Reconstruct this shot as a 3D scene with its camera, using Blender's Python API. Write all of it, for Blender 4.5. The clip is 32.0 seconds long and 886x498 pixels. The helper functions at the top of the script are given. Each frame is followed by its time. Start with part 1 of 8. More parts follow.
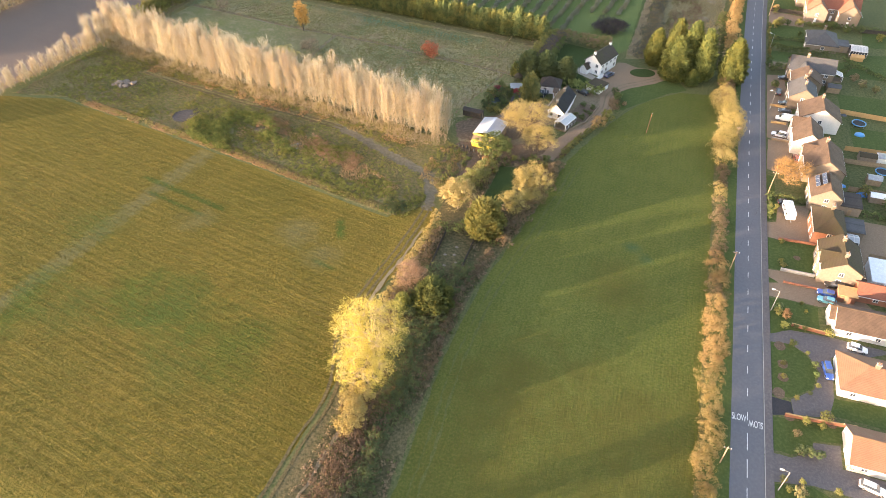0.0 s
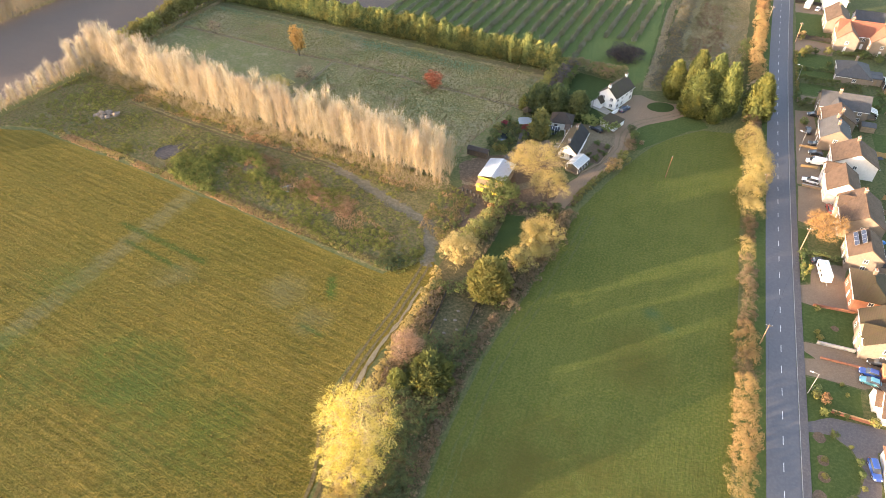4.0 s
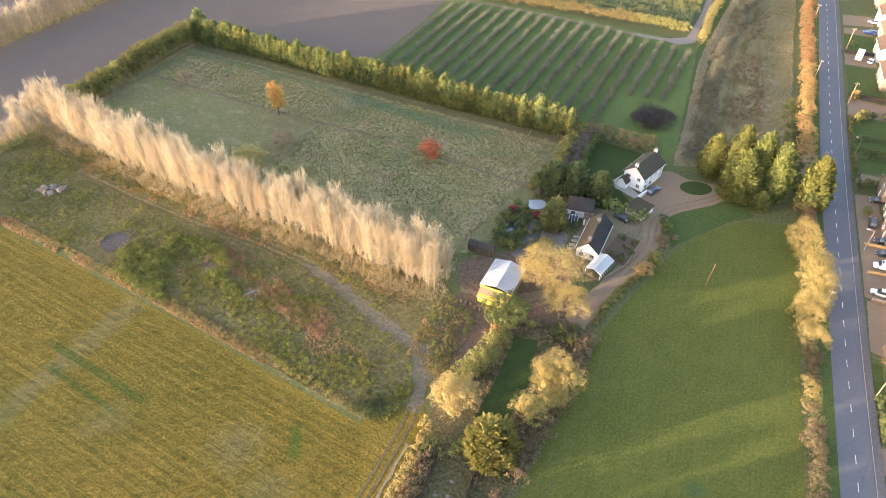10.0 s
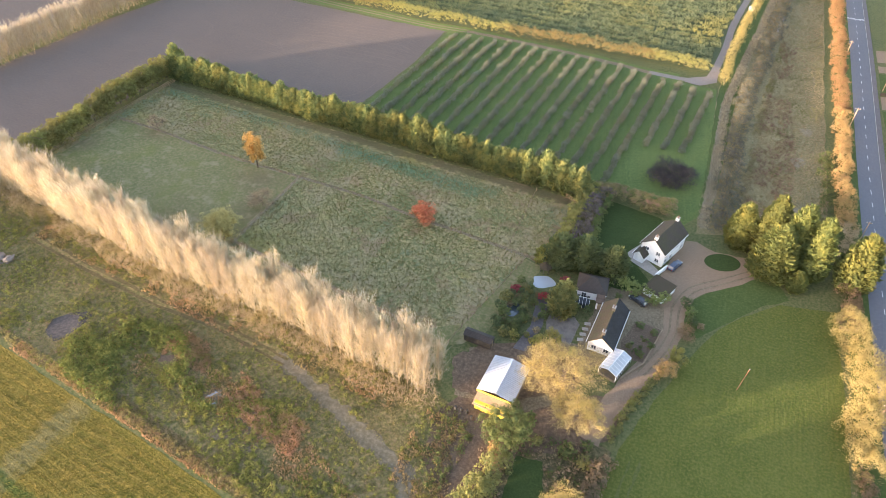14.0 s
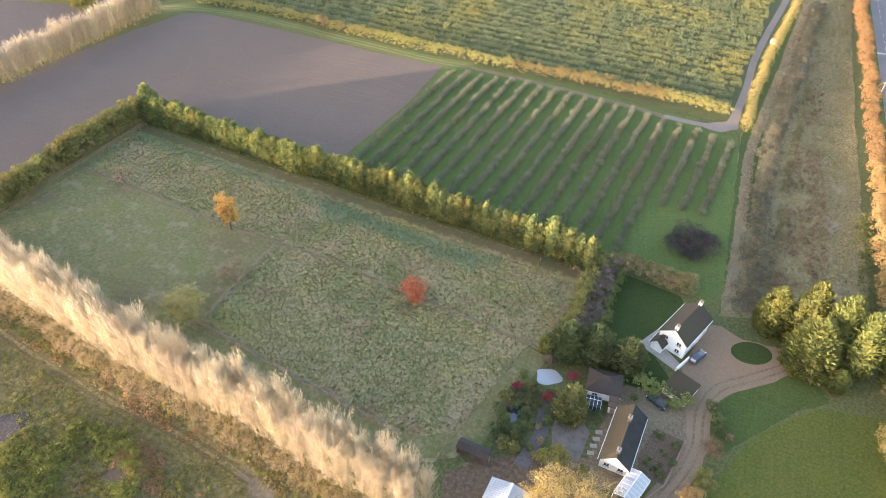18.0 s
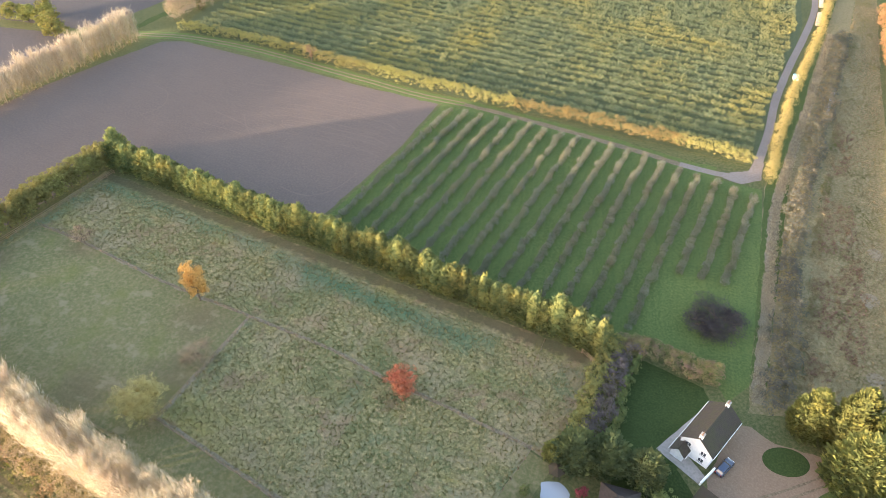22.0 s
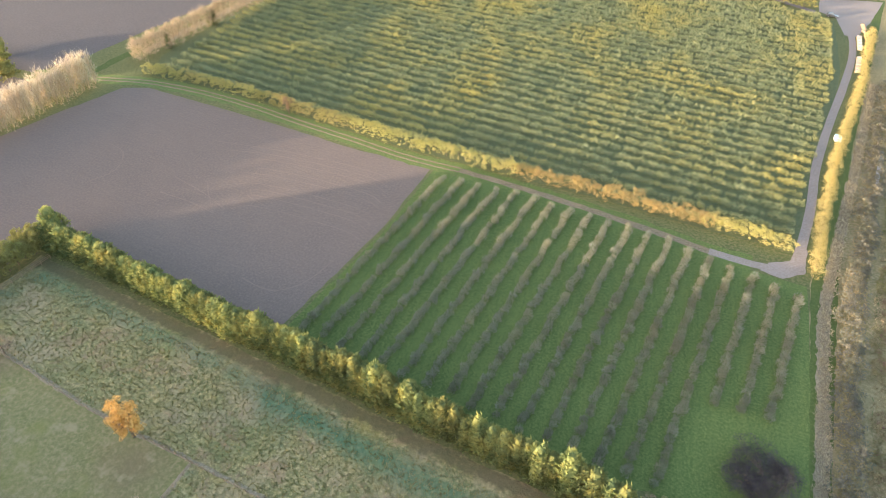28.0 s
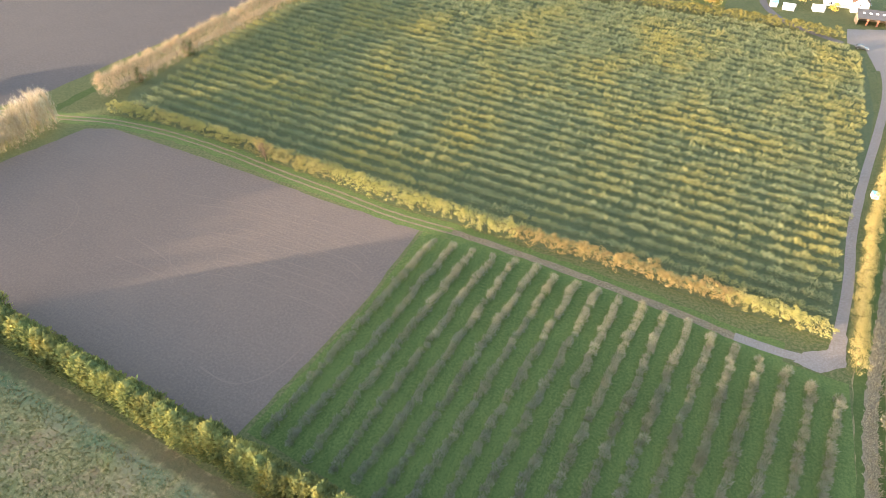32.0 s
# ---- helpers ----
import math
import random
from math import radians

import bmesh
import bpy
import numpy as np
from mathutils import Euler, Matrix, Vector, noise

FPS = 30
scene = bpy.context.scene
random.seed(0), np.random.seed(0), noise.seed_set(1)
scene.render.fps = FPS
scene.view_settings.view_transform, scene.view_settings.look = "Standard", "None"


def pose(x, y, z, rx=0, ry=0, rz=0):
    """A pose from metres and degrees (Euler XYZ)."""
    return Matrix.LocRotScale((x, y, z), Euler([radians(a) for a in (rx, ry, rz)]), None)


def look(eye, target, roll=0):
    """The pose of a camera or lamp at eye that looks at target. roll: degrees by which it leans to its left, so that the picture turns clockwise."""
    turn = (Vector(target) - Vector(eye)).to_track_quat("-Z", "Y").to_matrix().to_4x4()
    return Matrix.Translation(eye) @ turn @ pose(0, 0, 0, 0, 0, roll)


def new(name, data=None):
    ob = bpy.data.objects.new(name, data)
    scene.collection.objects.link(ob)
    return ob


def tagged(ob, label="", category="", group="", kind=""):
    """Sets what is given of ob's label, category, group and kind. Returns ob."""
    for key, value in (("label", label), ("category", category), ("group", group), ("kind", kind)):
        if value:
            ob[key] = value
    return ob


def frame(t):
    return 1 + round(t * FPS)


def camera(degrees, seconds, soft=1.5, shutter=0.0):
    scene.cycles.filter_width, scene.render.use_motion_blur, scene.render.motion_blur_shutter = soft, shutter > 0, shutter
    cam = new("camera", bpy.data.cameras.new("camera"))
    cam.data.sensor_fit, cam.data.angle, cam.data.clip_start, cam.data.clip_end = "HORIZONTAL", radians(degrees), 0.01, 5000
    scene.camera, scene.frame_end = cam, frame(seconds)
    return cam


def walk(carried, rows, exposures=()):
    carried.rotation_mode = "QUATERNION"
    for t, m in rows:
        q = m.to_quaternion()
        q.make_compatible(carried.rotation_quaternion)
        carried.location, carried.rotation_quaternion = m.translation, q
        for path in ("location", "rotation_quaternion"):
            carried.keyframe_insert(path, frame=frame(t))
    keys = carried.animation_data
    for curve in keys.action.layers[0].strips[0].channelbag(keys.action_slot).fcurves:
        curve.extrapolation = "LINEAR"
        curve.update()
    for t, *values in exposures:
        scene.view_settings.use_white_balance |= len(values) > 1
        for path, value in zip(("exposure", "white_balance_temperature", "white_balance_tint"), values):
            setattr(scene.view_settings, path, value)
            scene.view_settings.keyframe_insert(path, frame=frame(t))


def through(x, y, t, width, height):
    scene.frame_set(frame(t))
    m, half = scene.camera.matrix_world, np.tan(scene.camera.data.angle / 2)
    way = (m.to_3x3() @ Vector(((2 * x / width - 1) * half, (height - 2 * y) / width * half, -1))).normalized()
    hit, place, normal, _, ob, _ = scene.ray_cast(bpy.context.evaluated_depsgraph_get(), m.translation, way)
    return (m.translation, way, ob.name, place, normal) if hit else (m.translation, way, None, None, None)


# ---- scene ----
# ---- camera: a drone at about 117 m, gliding forward ----
cam = camera(67.0, 32.0, soft=0.5)
PATH = [
    (0, (-32.72, -78.40, 116.59), (-56.68, -9.26, 48.42), -0.81),
    (2, (-35.23, -69.15, 116.92), (-59.60, -0.16, 48.75), -0.75),
    (4, (-38.48, -57.62, 116.84), (-63.22, 11.24, 48.67), -0.69),
    (6, (-42.20, -44.58, 116.61), (-67.27, 24.16, 48.45), -0.63),
    (8, (-46.15, -30.70, 116.41), (-71.52, 37.93, 48.25), -0.56),
    (10, (-50.18, -16.47, 116.34), (-75.81, 52.07, 48.17), -0.50),
    (12, (-54.20, -2.27, 116.42), (-80.05, 66.18, 48.26), -0.44),
    (14, (-58.12, 11.63, 116.65), (-84.18, 80.01, 48.48), -0.38),
    (16, (-61.94, 25.09, 116.97), (-88.16, 93.40, 48.80), -0.31),
    (18, (-65.65, 38.04, 117.31), (-92.02, 106.29, 49.14), -0.25),
    (20, (-69.28, 50.52, 117.59), (-95.77, 118.73, 49.42), -0.19),
    (22, (-72.85, 62.65, 117.74), (-99.45, 130.81, 49.57), -0.13),
    (24, (-76.40, 74.61, 117.72), (-103.11, 142.73, 49.55), -0.06),
    (26, (-79.96, 86.65, 117.51), (-106.80, 154.72, 49.34), -0.00),
    (28, (-83.53, 99.05, 117.15), (-110.53, 167.06, 48.99), 0.06),
    (30, (-87.11, 112.16, 116.75), (-114.33, 180.08, 48.59), 0.12),
    (32, (-90.66, 126.34, 116.50), (-118.17, 194.13, 48.33), 0.18),
]
walk(cam, [(t, look(eye, target, roll)) for t, eye, target, roll in PATH],
     exposures=[(0, 3.19, 7000, 24), (8, 3.3, 6800, 24), (16, 3.38, 6600, 24), (24, 3.47, 6600, 22), (32, 3.52, 6800, 20)])


# ---- world, sun and exposure ----
SUN_TURN, SUN_UP = 38.0, 5.3          # shadows run 38 degrees north of east, sun 5.3 degrees high

world = bpy.data.worlds.new("evening_sky")
scene.world = world
world.use_nodes = True
sky = world.node_tree.nodes.new("ShaderNodeTexSky")
sky.sky_type = "NISHITA"
sky.sun_disc = False
sky.sun_elevation = radians(SUN_UP)
sky.sun_rotation = radians(270.0 - SUN_TURN)
sky.dust_density = 1.6
world.node_tree.links.new(sky.outputs["Color"], world.node_tree.nodes["Background"].inputs["Color"])
world.node_tree.nodes["Background"].inputs["Strength"].default_value = 0.143

sun_data = bpy.data.lights.new("sun", "SUN")
sun_data.energy, sun_data.angle, sun_data.color = 2.3, radians(0.6), (1.0, 0.83, 0.58)
sun = new("sun", sun_data)
sun.matrix_world = look((-100 * math.cos(radians(SUN_TURN)), -100 * math.sin(radians(SUN_TURN)), 100 * math.tan(radians(SUN_UP))), (0, 0, 0))


# ---- materials ----
def mat_base(name):
    m = bpy.data.materials.new(name)
    m.use_nodes = True
    nt = m.node_tree
    return m, nt, nt.nodes["Principled BSDF"]


def node(nt, kind, **inputs):
    n = nt.nodes.new(kind)
    for key, value in inputs.items():
        n.inputs[key.replace("_", " ")].default_value = value
    return n


def mixed(nt, fac, a, b, blend="MIX"):
    """A colour mix; fac, a and b are sockets or values."""
    n = nt.nodes.new("ShaderNodeMix")
    n.data_type, n.blend_type = "RGBA", blend
    for slot, v in ((0, fac), (6, a), (7, b)):
        if isinstance(v, bpy.types.NodeSocket):
            nt.links.new(v, n.inputs[slot])
        else:
            n.inputs[slot].default_value = v if slot == 0 else (*v, 1)
    return n.outputs[2]


def calc(nt, op, a, b=0.0):
    n = nt.nodes.new("ShaderNodeMath")
    n.operation = op
    for slot, v in ((0, a), (1, b)):
        if isinstance(v, bpy.types.NodeSocket):
            nt.links.new(v, n.inputs[slot])
        else:
            n.inputs[slot].default_value = v
    return n.outputs[0]


def ranged(nt, v, lo, hi, to_lo=0.0, to_hi=1.0):
    n = nt.nodes.new("ShaderNodeMapRange")
    nt.links.new(v, n.inputs[0])
    for slot, x in zip((1, 2, 3, 4), (lo, hi, to_lo, to_hi)):
        n.inputs[slot].default_value = x
    return n.outputs[0]


def place_of(nt, turn=0.0, stretch=(1, 1, 1)):
    """World position (objects stand unscaled at the origin, or use their own axes), turned and stretched."""
    vec = nt.nodes.new("ShaderNodeNewGeometry").outputs["Position"]
    for key, value in (("Rotation", (0, 0, radians(turn))), ("Scale", stretch)):
        m = nt.nodes.new("ShaderNodeMapping")
        m.inputs[key].default_value = value
        nt.links.new(vec, m.inputs["Vector"])
        vec = m.outputs["Vector"]
    return vec


def noise_of(nt, vec, scale, detail=3.0, rough=0.55, distortion=0.0):
    n = node(nt, "ShaderNodeTexNoise", Scale=scale, Detail=detail, Roughness=rough, Distortion=distortion)
    nt.links.new(vec, n.inputs["Vector"])
    return n.outputs["Fac"]


def bumped(nt, bsdf, height, strength, distance):
    b = node(nt, "ShaderNodeBump", Strength=strength, Distance=distance)
    nt.links.new(height, b.inputs["Height"])
    nt.links.new(b.outputs["Normal"], bsdf.inputs["Normal"])


def field_mat(name, low, mid, high, patch=0.02, grain=1.2, rough=0.95, bump=0.5, depth=0.15, rows=None, extra=None, dark=0.55, sheen=0.0):
    """A field surface: three earth or grass colours mixed by broad patches and fine grain, with optional drill rows
    (turn, spacing, amount) and an extra(nt, vec, colour) step."""
    m, nt, bsdf = mat_base(name)
    vec = place_of(nt)
    broad = noise_of(nt, vec, patch, 4, 0.6, 0.4)
    fine = noise_of(nt, vec, grain, 5, 0.7)
    mid_noise = noise_of(nt, vec, patch * 9, 3, 0.6)
    both = calc(nt, "ADD", calc(nt, "MULTIPLY", broad, 0.55), calc(nt, "MULTIPLY", mid_noise, 0.45))
    col = mixed(nt, ranged(nt, both, 0.36, 0.62), low, mid)
    col = mixed(nt, ranged(nt, fine, 0.46, 0.66), col, high)
    col = mixed(nt, ranged(nt, fine, 0.46, 0.34, 0.0, dark), col, tuple(c * 0.55 for c in low))
    height = fine
    if rows:
        turn, spacing, amount = rows
        rv = place_of(nt, turn)
        streak = noise_of(nt, place_of(nt, turn, (0.06, 1.0, 1.0)), 0.9, 4, 0.65)
        col = mixed(nt, ranged(nt, streak, 0.42, 0.66, 0.0, amount * 0.6), col, high)
        if spacing:
            sep = nt.nodes.new("ShaderNodeSeparateXYZ")
            nt.links.new(rv, sep.inputs[0])
            wave = calc(nt, "SINE", calc(nt, "MULTIPLY", calc(nt, "ADD", sep.outputs[1], calc(nt, "MULTIPLY", mid_noise, 0.6)), 2 * math.pi / spacing))
            col = mixed(nt, ranged(nt, wave, -0.6, 1, 0.0, amount * 0.9), col, low)
        thin = noise_of(nt, place_of(nt, turn, (0.04, 1.0, 1.0)), 1.5, 3, 0.6)
        col = mixed(nt, ranged(nt, thin, 0.49, 0.6, 0.0, amount * 0.6), col, low)
        height = calc(nt, "ADD", fine, calc(nt, "MULTIPLY", thin, 0.6))
    if extra:
        col = extra(nt, vec, col)
    nt.links.new(col, bsdf.inputs["Base Color"])
    bsdf.inputs["Roughness"].default_value = rough
    bsdf.inputs["Specular IOR Level"].default_value = 0.15
    bsdf.inputs["Sheen Weight"].default_value = sheen
    bsdf.inputs["Sheen Roughness"].default_value = 0.45
    bsdf.inputs["Sheen Tint"].default_value = (0.75, 0.8, 0.4, 1)
    bumped(nt, bsdf, height, bump, depth)
    return m


def leaf_mat(name, dark, light, tip=None, through=0.25, scale=0.35):
    """Leaves or twigs: every blade takes its own shade, with broader drifts over the crown."""
    m, nt, bsdf = mat_base(name)
    g = nt.nodes.new("ShaderNodeNewGeometry")
    info = nt.nodes.new("ShaderNodeObjectInfo")
    n = noise_of(nt, g.outputs["Position"], scale, 3, 0.6)
    clump = ranged(nt, noise_of(nt, g.outputs["Position"], 0.85, 2, 0.6), 0.34, 0.66)
    pick = calc(nt, "ADD", calc(nt, "MULTIPLY", g.outputs["Random Per Island"], 0.4), calc(nt, "MULTIPLY", clump, 0.6))
    col = mixed(nt, pick, dark, light)
    if tip:
        col = mixed(nt, ranged(nt, n, 0.45, 0.68), col, tip)
    else:
        col = mixed(nt, ranged(nt, n, 0.4, 0.7, 0.0, 0.6), col, dark)
    hsv = nt.nodes.new("ShaderNodeHueSaturation")
    nt.links.new(ranged(nt, info.outputs["Random"], 0, 1, 0.8, 1.15), hsv.inputs["Value"])
    nt.links.new(ranged(nt, info.outputs["Random"], 0, 1, 0.487, 0.512), hsv.inputs["Hue"])
    nt.links.new(col, hsv.inputs["Color"])
    nt.nodes.remove(bsdf)
    d = node(nt, "ShaderNodeBsdfDiffuse", Roughness=0.6)
    tr = nt.nodes.new("ShaderNodeBsdfTranslucent")
    mx = nt.nodes.new("ShaderNodeMixShader")
    mx.inputs[0].default_value = through
    nt.links.new(hsv.outputs["Color"], d.inputs["Color"])
    nt.links.new(hsv.outputs["Color"], tr.inputs["Color"])
    nt.links.new(d.outputs[0], mx.inputs[1])
    nt.links.new(tr.outputs[0], mx.inputs[2])
    nt.links.new(mx.outputs[0], nt.nodes["Material Output"].inputs["Surface"])
    return m


def solid_mat(name, col, other=None, rough=0.7, metal=0.0, scale=1.5, grain=14.0, bump=0.2, depth=0.02, spec=0.4, tone=0.12):
    """Painted, tiled, stone or metal surfaces: two tones in drifts, fine grain, slight relief."""
    m, nt, bsdf = mat_base(name)
    tc = nt.nodes.new("ShaderNodeTexCoord")
    vec = tc.outputs["Object"]
    broad, fine = noise_of(nt, vec, scale, 4, 0.65), noise_of(nt, vec, grain, 4, 0.7)
    other = other or tuple(c * 0.72 for c in col)
    c = mixed(nt, ranged(nt, broad, 0.4, 0.66), col, other)
    c = mixed(nt, ranged(nt, fine, 0.35, 0.75, 0.0, tone), c, tuple(v * 0.35 for v in col))
    nt.links.new(c, bsdf.inputs["Base Color"])
    nt.links.new(ranged(nt, fine, 0.3, 0.7, max(rough - 0.1, 0.02), min(rough + 0.1, 1)), bsdf.inputs["Roughness"])
    bsdf.inputs["Metallic"].default_value = metal
    bsdf.inputs["Specular IOR Level"].default_value = spec
    bumped(nt, bsdf, fine, bump, depth)
    return m


def tile_mat(name, col, other, moss=None, course=0.3, rough=0.8):
    """Roof tiles in courses: the object's z gives the course lines, mottled tiles, moss where asked."""
    m, nt, bsdf = mat_base(name)
    tc = nt.nodes.new("ShaderNodeTexCoord")
    vec = tc.outputs["Object"]
    sep = nt.nodes.new("ShaderNodeSeparateXYZ")
    nt.links.new(vec, sep.inputs[0])
    wave = calc(nt, "FRACT", calc(nt, "MULTIPLY", sep.outputs[2], 1 / (course * 0.55)))
    speck = noise_of(nt, vec, 3.2, 4, 0.7)
    drift = noise_of(nt, vec, 0.45, 3, 0.6)
    c = mixed(nt, ranged(nt, speck, 0.35, 0.68), col, other)
    c = mixed(nt, ranged(nt, drift, 0.4, 0.7, 0.0, 0.7), c, moss or tuple(v * 0.6 for v in col))
    c = mixed(nt, ranged(nt, wave, 0.0, 0.25, 0.45, 0.0), c, tuple(v * 0.3 for v in col))
    nt.links.new(c, bsdf.inputs["Base Color"])
    bsdf.inputs["Roughness"].default_value = rough
    bsdf.inputs["Specular IOR Level"].default_value = 0.25
    bumped(nt, bsdf, calc(nt, "ADD", wave, speck), 0.5, 0.04)
    return m


def stripe(nt, vec, a, b, width, col, paint, soft=0.5, power=0.8):
    """Lays paint along the straight strip from a to b over col, with ragged edges."""
    d = Vector((b[0] - a[0], b[1] - a[1]))
    length = d.length
    d /= length
    sep = nt.nodes.new("ShaderNodeSeparateXYZ")
    nt.links.new(vec, sep.inputs[0])
    x, y = calc(nt, "SUBTRACT", sep.outputs[0], a[0]), calc(nt, "SUBTRACT", sep.outputs[1], a[1])
    along = calc(nt, "ADD", calc(nt, "MULTIPLY", x, d.x), calc(nt, "MULTIPLY", y, d.y))
    off = calc(nt, "ABSOLUTE", calc(nt, "SUBTRACT", calc(nt, "MULTIPLY", x, -d.y), calc(nt, "MULTIPLY", y, -d.x)))
    wob = noise_of(nt, vec, 0.5, 3, 0.6)
    off = calc(nt, "ADD", off, calc(nt, "MULTIPLY", calc(nt, "SUBTRACT", wob, 0.5), width * 1.2))
    inside = calc(nt, "MULTIPLY", ranged(nt, off, width / 2 - soft, width / 2 + soft, 1, 0),
                  calc(nt, "MULTIPLY", ranged(nt, along, 0, 2), ranged(nt, along, length - 2, length, 1, 0)))
    return mixed(nt, calc(nt, "MULTIPLY", inside, power), col, paint)


def spot(nt, vec, centre, radius, col, paint, power=0.7):
    """A ragged round patch of paint over col."""
    sep = nt.nodes.new("ShaderNodeSeparateXYZ")
    nt.links.new(vec, sep.inputs[0])
    x, y = calc(nt, "SUBTRACT", sep.outputs[0], centre[0]), calc(nt, "SUBTRACT", sep.outputs[1], centre[1])
    r = calc(nt, "SQRT", calc(nt, "ADD", calc(nt, "MULTIPLY", x, x), calc(nt, "MULTIPLY", y, y)))
    r = calc(nt, "ADD", r, calc(nt, "MULTIPLY", noise_of(nt, vec, 0.12, 4, 0.7), radius * 2.6))
    return mixed(nt, ranged(nt, r, radius * 1.3, radius * 2.6, power, 0), col, paint)




def stubble_marks(nt, vec, col):
    col = stripe(nt, vec, (-155.5, 60), (-169, -25), 5, col, (0.15, 0.145, 0.085), 1.2, 0.38)
    col = stripe(nt, vec, (-167.3, 42.7), (-134.9, 36.3), 1.7, col, (0.035, 0.066, 0.012), 0.5, 0.75)
    col = stripe(nt, vec, (-161.8, 37.4), (-139.0, 31.9), 1.5, col, (0.035, 0.066, 0.012), 0.5, 0.7)
    col = stripe(nt, vec, (-104.0, 43.2), (-99.9, 34.6), 2.0, col, (0.04, 0.085, 0.014), 0.6, 0.7)
    col = stripe(nt, vec, (-104.6, 26.5), (-96.3, 24.0), 1.6, col, (0.04, 0.08, 0.014), 0.6, 0.6)
    for c, r in (((-140, 2), 9), ((-126, 1), 11), ((-108, -4), 10), ((-164, -3), 7), ((-162, -13), 7)):
        col = spot(nt, vec, c, r, col, (0.058, 0.086, 0.014), 0.75)
    for c, r in (((-165, 20), 9), ((-128, 2), 10), ((-118, -14), 7), ((-212, 15), 8), ((-150, -6), 8)):
        col = spot(nt, vec, c, r, col, (0.06, 0.086, 0.018), 0.6)
    for c, r in (((-112, 34), 6), ((-140, 30), 5), ((-103, 28), 5)):
        col = spot(nt, vec, c, r, col, (0.17, 0.16, 0.09), 0.35)
    return col


def trodden(nt, vec, col, scale, width, paint, power):
    """A net of thin wandering trails, as animals tread it."""
    n = calc(nt, "ABSOLUTE", calc(nt, "SUBTRACT", noise_of(nt, vec, scale, 3, 0.6, 0.8), 0.5))
    return mixed(nt, ranged(nt, n, 0.0, width, power, 0.0), col, paint)


def crop_marks(nt, vec, col):
    # olive-brown crop patches; the big southern one also has tree shade in its colour
    for c, r in (((-38, -20), 34), ((-47, 6), 13), ((-20, 2), 16), ((-30, 40), 9)):
        col = spot(nt, vec, c, r, col, (0.078, 0.07, 0.016), 0.65)
    for c, r in (((-28, 55), 2.2), ((-24, 52), 2)):
        col = spot(nt, vec, c, r, col, (0.035, 0.085, 0.04), 0.6)
    return col


def paddock_marks(nt, vec, col):
    col = trodden(nt, vec, col, 0.13, 0.022, (0.09, 0.09, 0.045), 0.4)
    col = trodden(nt, vec, col, 0.31, 0.03, (0.1, 0.105, 0.05), 0.25)
    teal = noise_of(nt, vec, 0.038, 4, 0.7, 0.8)
    col = mixed(nt, ranged(nt, teal, 0.53, 0.66, 0.0, 0.65), col, (0.085, 0.14, 0.085))
    sunny = noise_of(nt, place_of(nt, 20, (0.4, 1, 1)), 0.06, 4, 0.7)
    col = mixed(nt, ranged(nt, sunny, 0.55, 0.68, 0.0, 0.6), col, (0.24, 0.205, 0.06))
    green = noise_of(nt, vec, 0.045, 4, 0.65)
    col = mixed(nt, ranged(nt, green, 0.54, 0.66, 0.0, 0.5), col, (0.075, 0.105, 0.04))
    tan = noise_of(nt, vec, 0.07, 4, 0.65, 0.5)
    col = mixed(nt, ranged(nt, tan, 0.5, 0.64, 0.0, 0.6), col, (0.29, 0.225, 0.14))
    rusty = noise_of(nt, vec, 0.11, 4, 0.7, 0.6)
    col = mixed(nt, ranged(nt, rusty, 0.54, 0.64, 0.0, 0.6), col, (0.21, 0.135, 0.085))
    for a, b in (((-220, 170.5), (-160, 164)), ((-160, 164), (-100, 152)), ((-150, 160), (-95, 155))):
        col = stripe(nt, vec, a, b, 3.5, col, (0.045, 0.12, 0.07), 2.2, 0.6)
    # darker brown strip along the paddock side of the cypress hedge
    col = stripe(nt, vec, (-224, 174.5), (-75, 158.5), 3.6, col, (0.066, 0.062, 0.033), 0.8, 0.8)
    return col


def grazed_marks(nt, vec, col):
    for c, r in (((-162, 137), 7), ((-157, 120), 8), ((-206, 148), 5), ((-225, 135), 6), ((-175, 112), 9)):
        col = spot(nt, vec, c, r, col, (0.125, 0.095, 0.055), 0.6)
    pale = noise_of(nt, vec, 0.22, 3, 0.6)
    col = mixed(nt, ranged(nt, pale, 0.56, 0.66, 0.0, 0.6), col, (0.24, 0.195, 0.12))
    return mixed(nt, ranged(nt, noise_of(nt, vec, 0.09, 3, 0.6), 0.55, 0.7, 0.0, 0.5), col, (0.115, 0.13, 0.03))


M_GROUND = field_mat("rough_grass", (0.066, 0.082, 0.03), (0.092, 0.104, 0.04), (0.14, 0.128, 0.06), 0.03, 1.5)
M_STUBBLE = field_mat("stubble_earth", (0.074, 0.071, 0.010), (0.143, 0.103, 0.018), (0.195, 0.146, 0.037), 0.02, 1.7, bump=1.0, depth=0.4, rows=(10.5, 2.1, 0.42), extra=stubble_marks)
M_CROP = field_mat("young_crop", (0.061, 0.081, 0.016), (0.091, 0.105, 0.023), (0.132, 0.128, 0.036), 0.022, 1.9, bump=0.9, depth=0.16, rows=(90, 0.0, 0.28), extra=crop_marks, dark=0.4)
M_SOIL = field_mat("ploughed_soil", (0.114, 0.092, 0.081), (0.137, 0.106, 0.089), (0.155, 0.121, 0.1), 0.012, 1.6, bump=0.6, depth=0.12, rows=(7, 0.0, 0.22), dark=0.15)
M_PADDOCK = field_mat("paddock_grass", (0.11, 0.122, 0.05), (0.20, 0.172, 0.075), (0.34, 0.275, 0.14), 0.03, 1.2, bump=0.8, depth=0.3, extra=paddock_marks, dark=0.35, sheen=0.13)
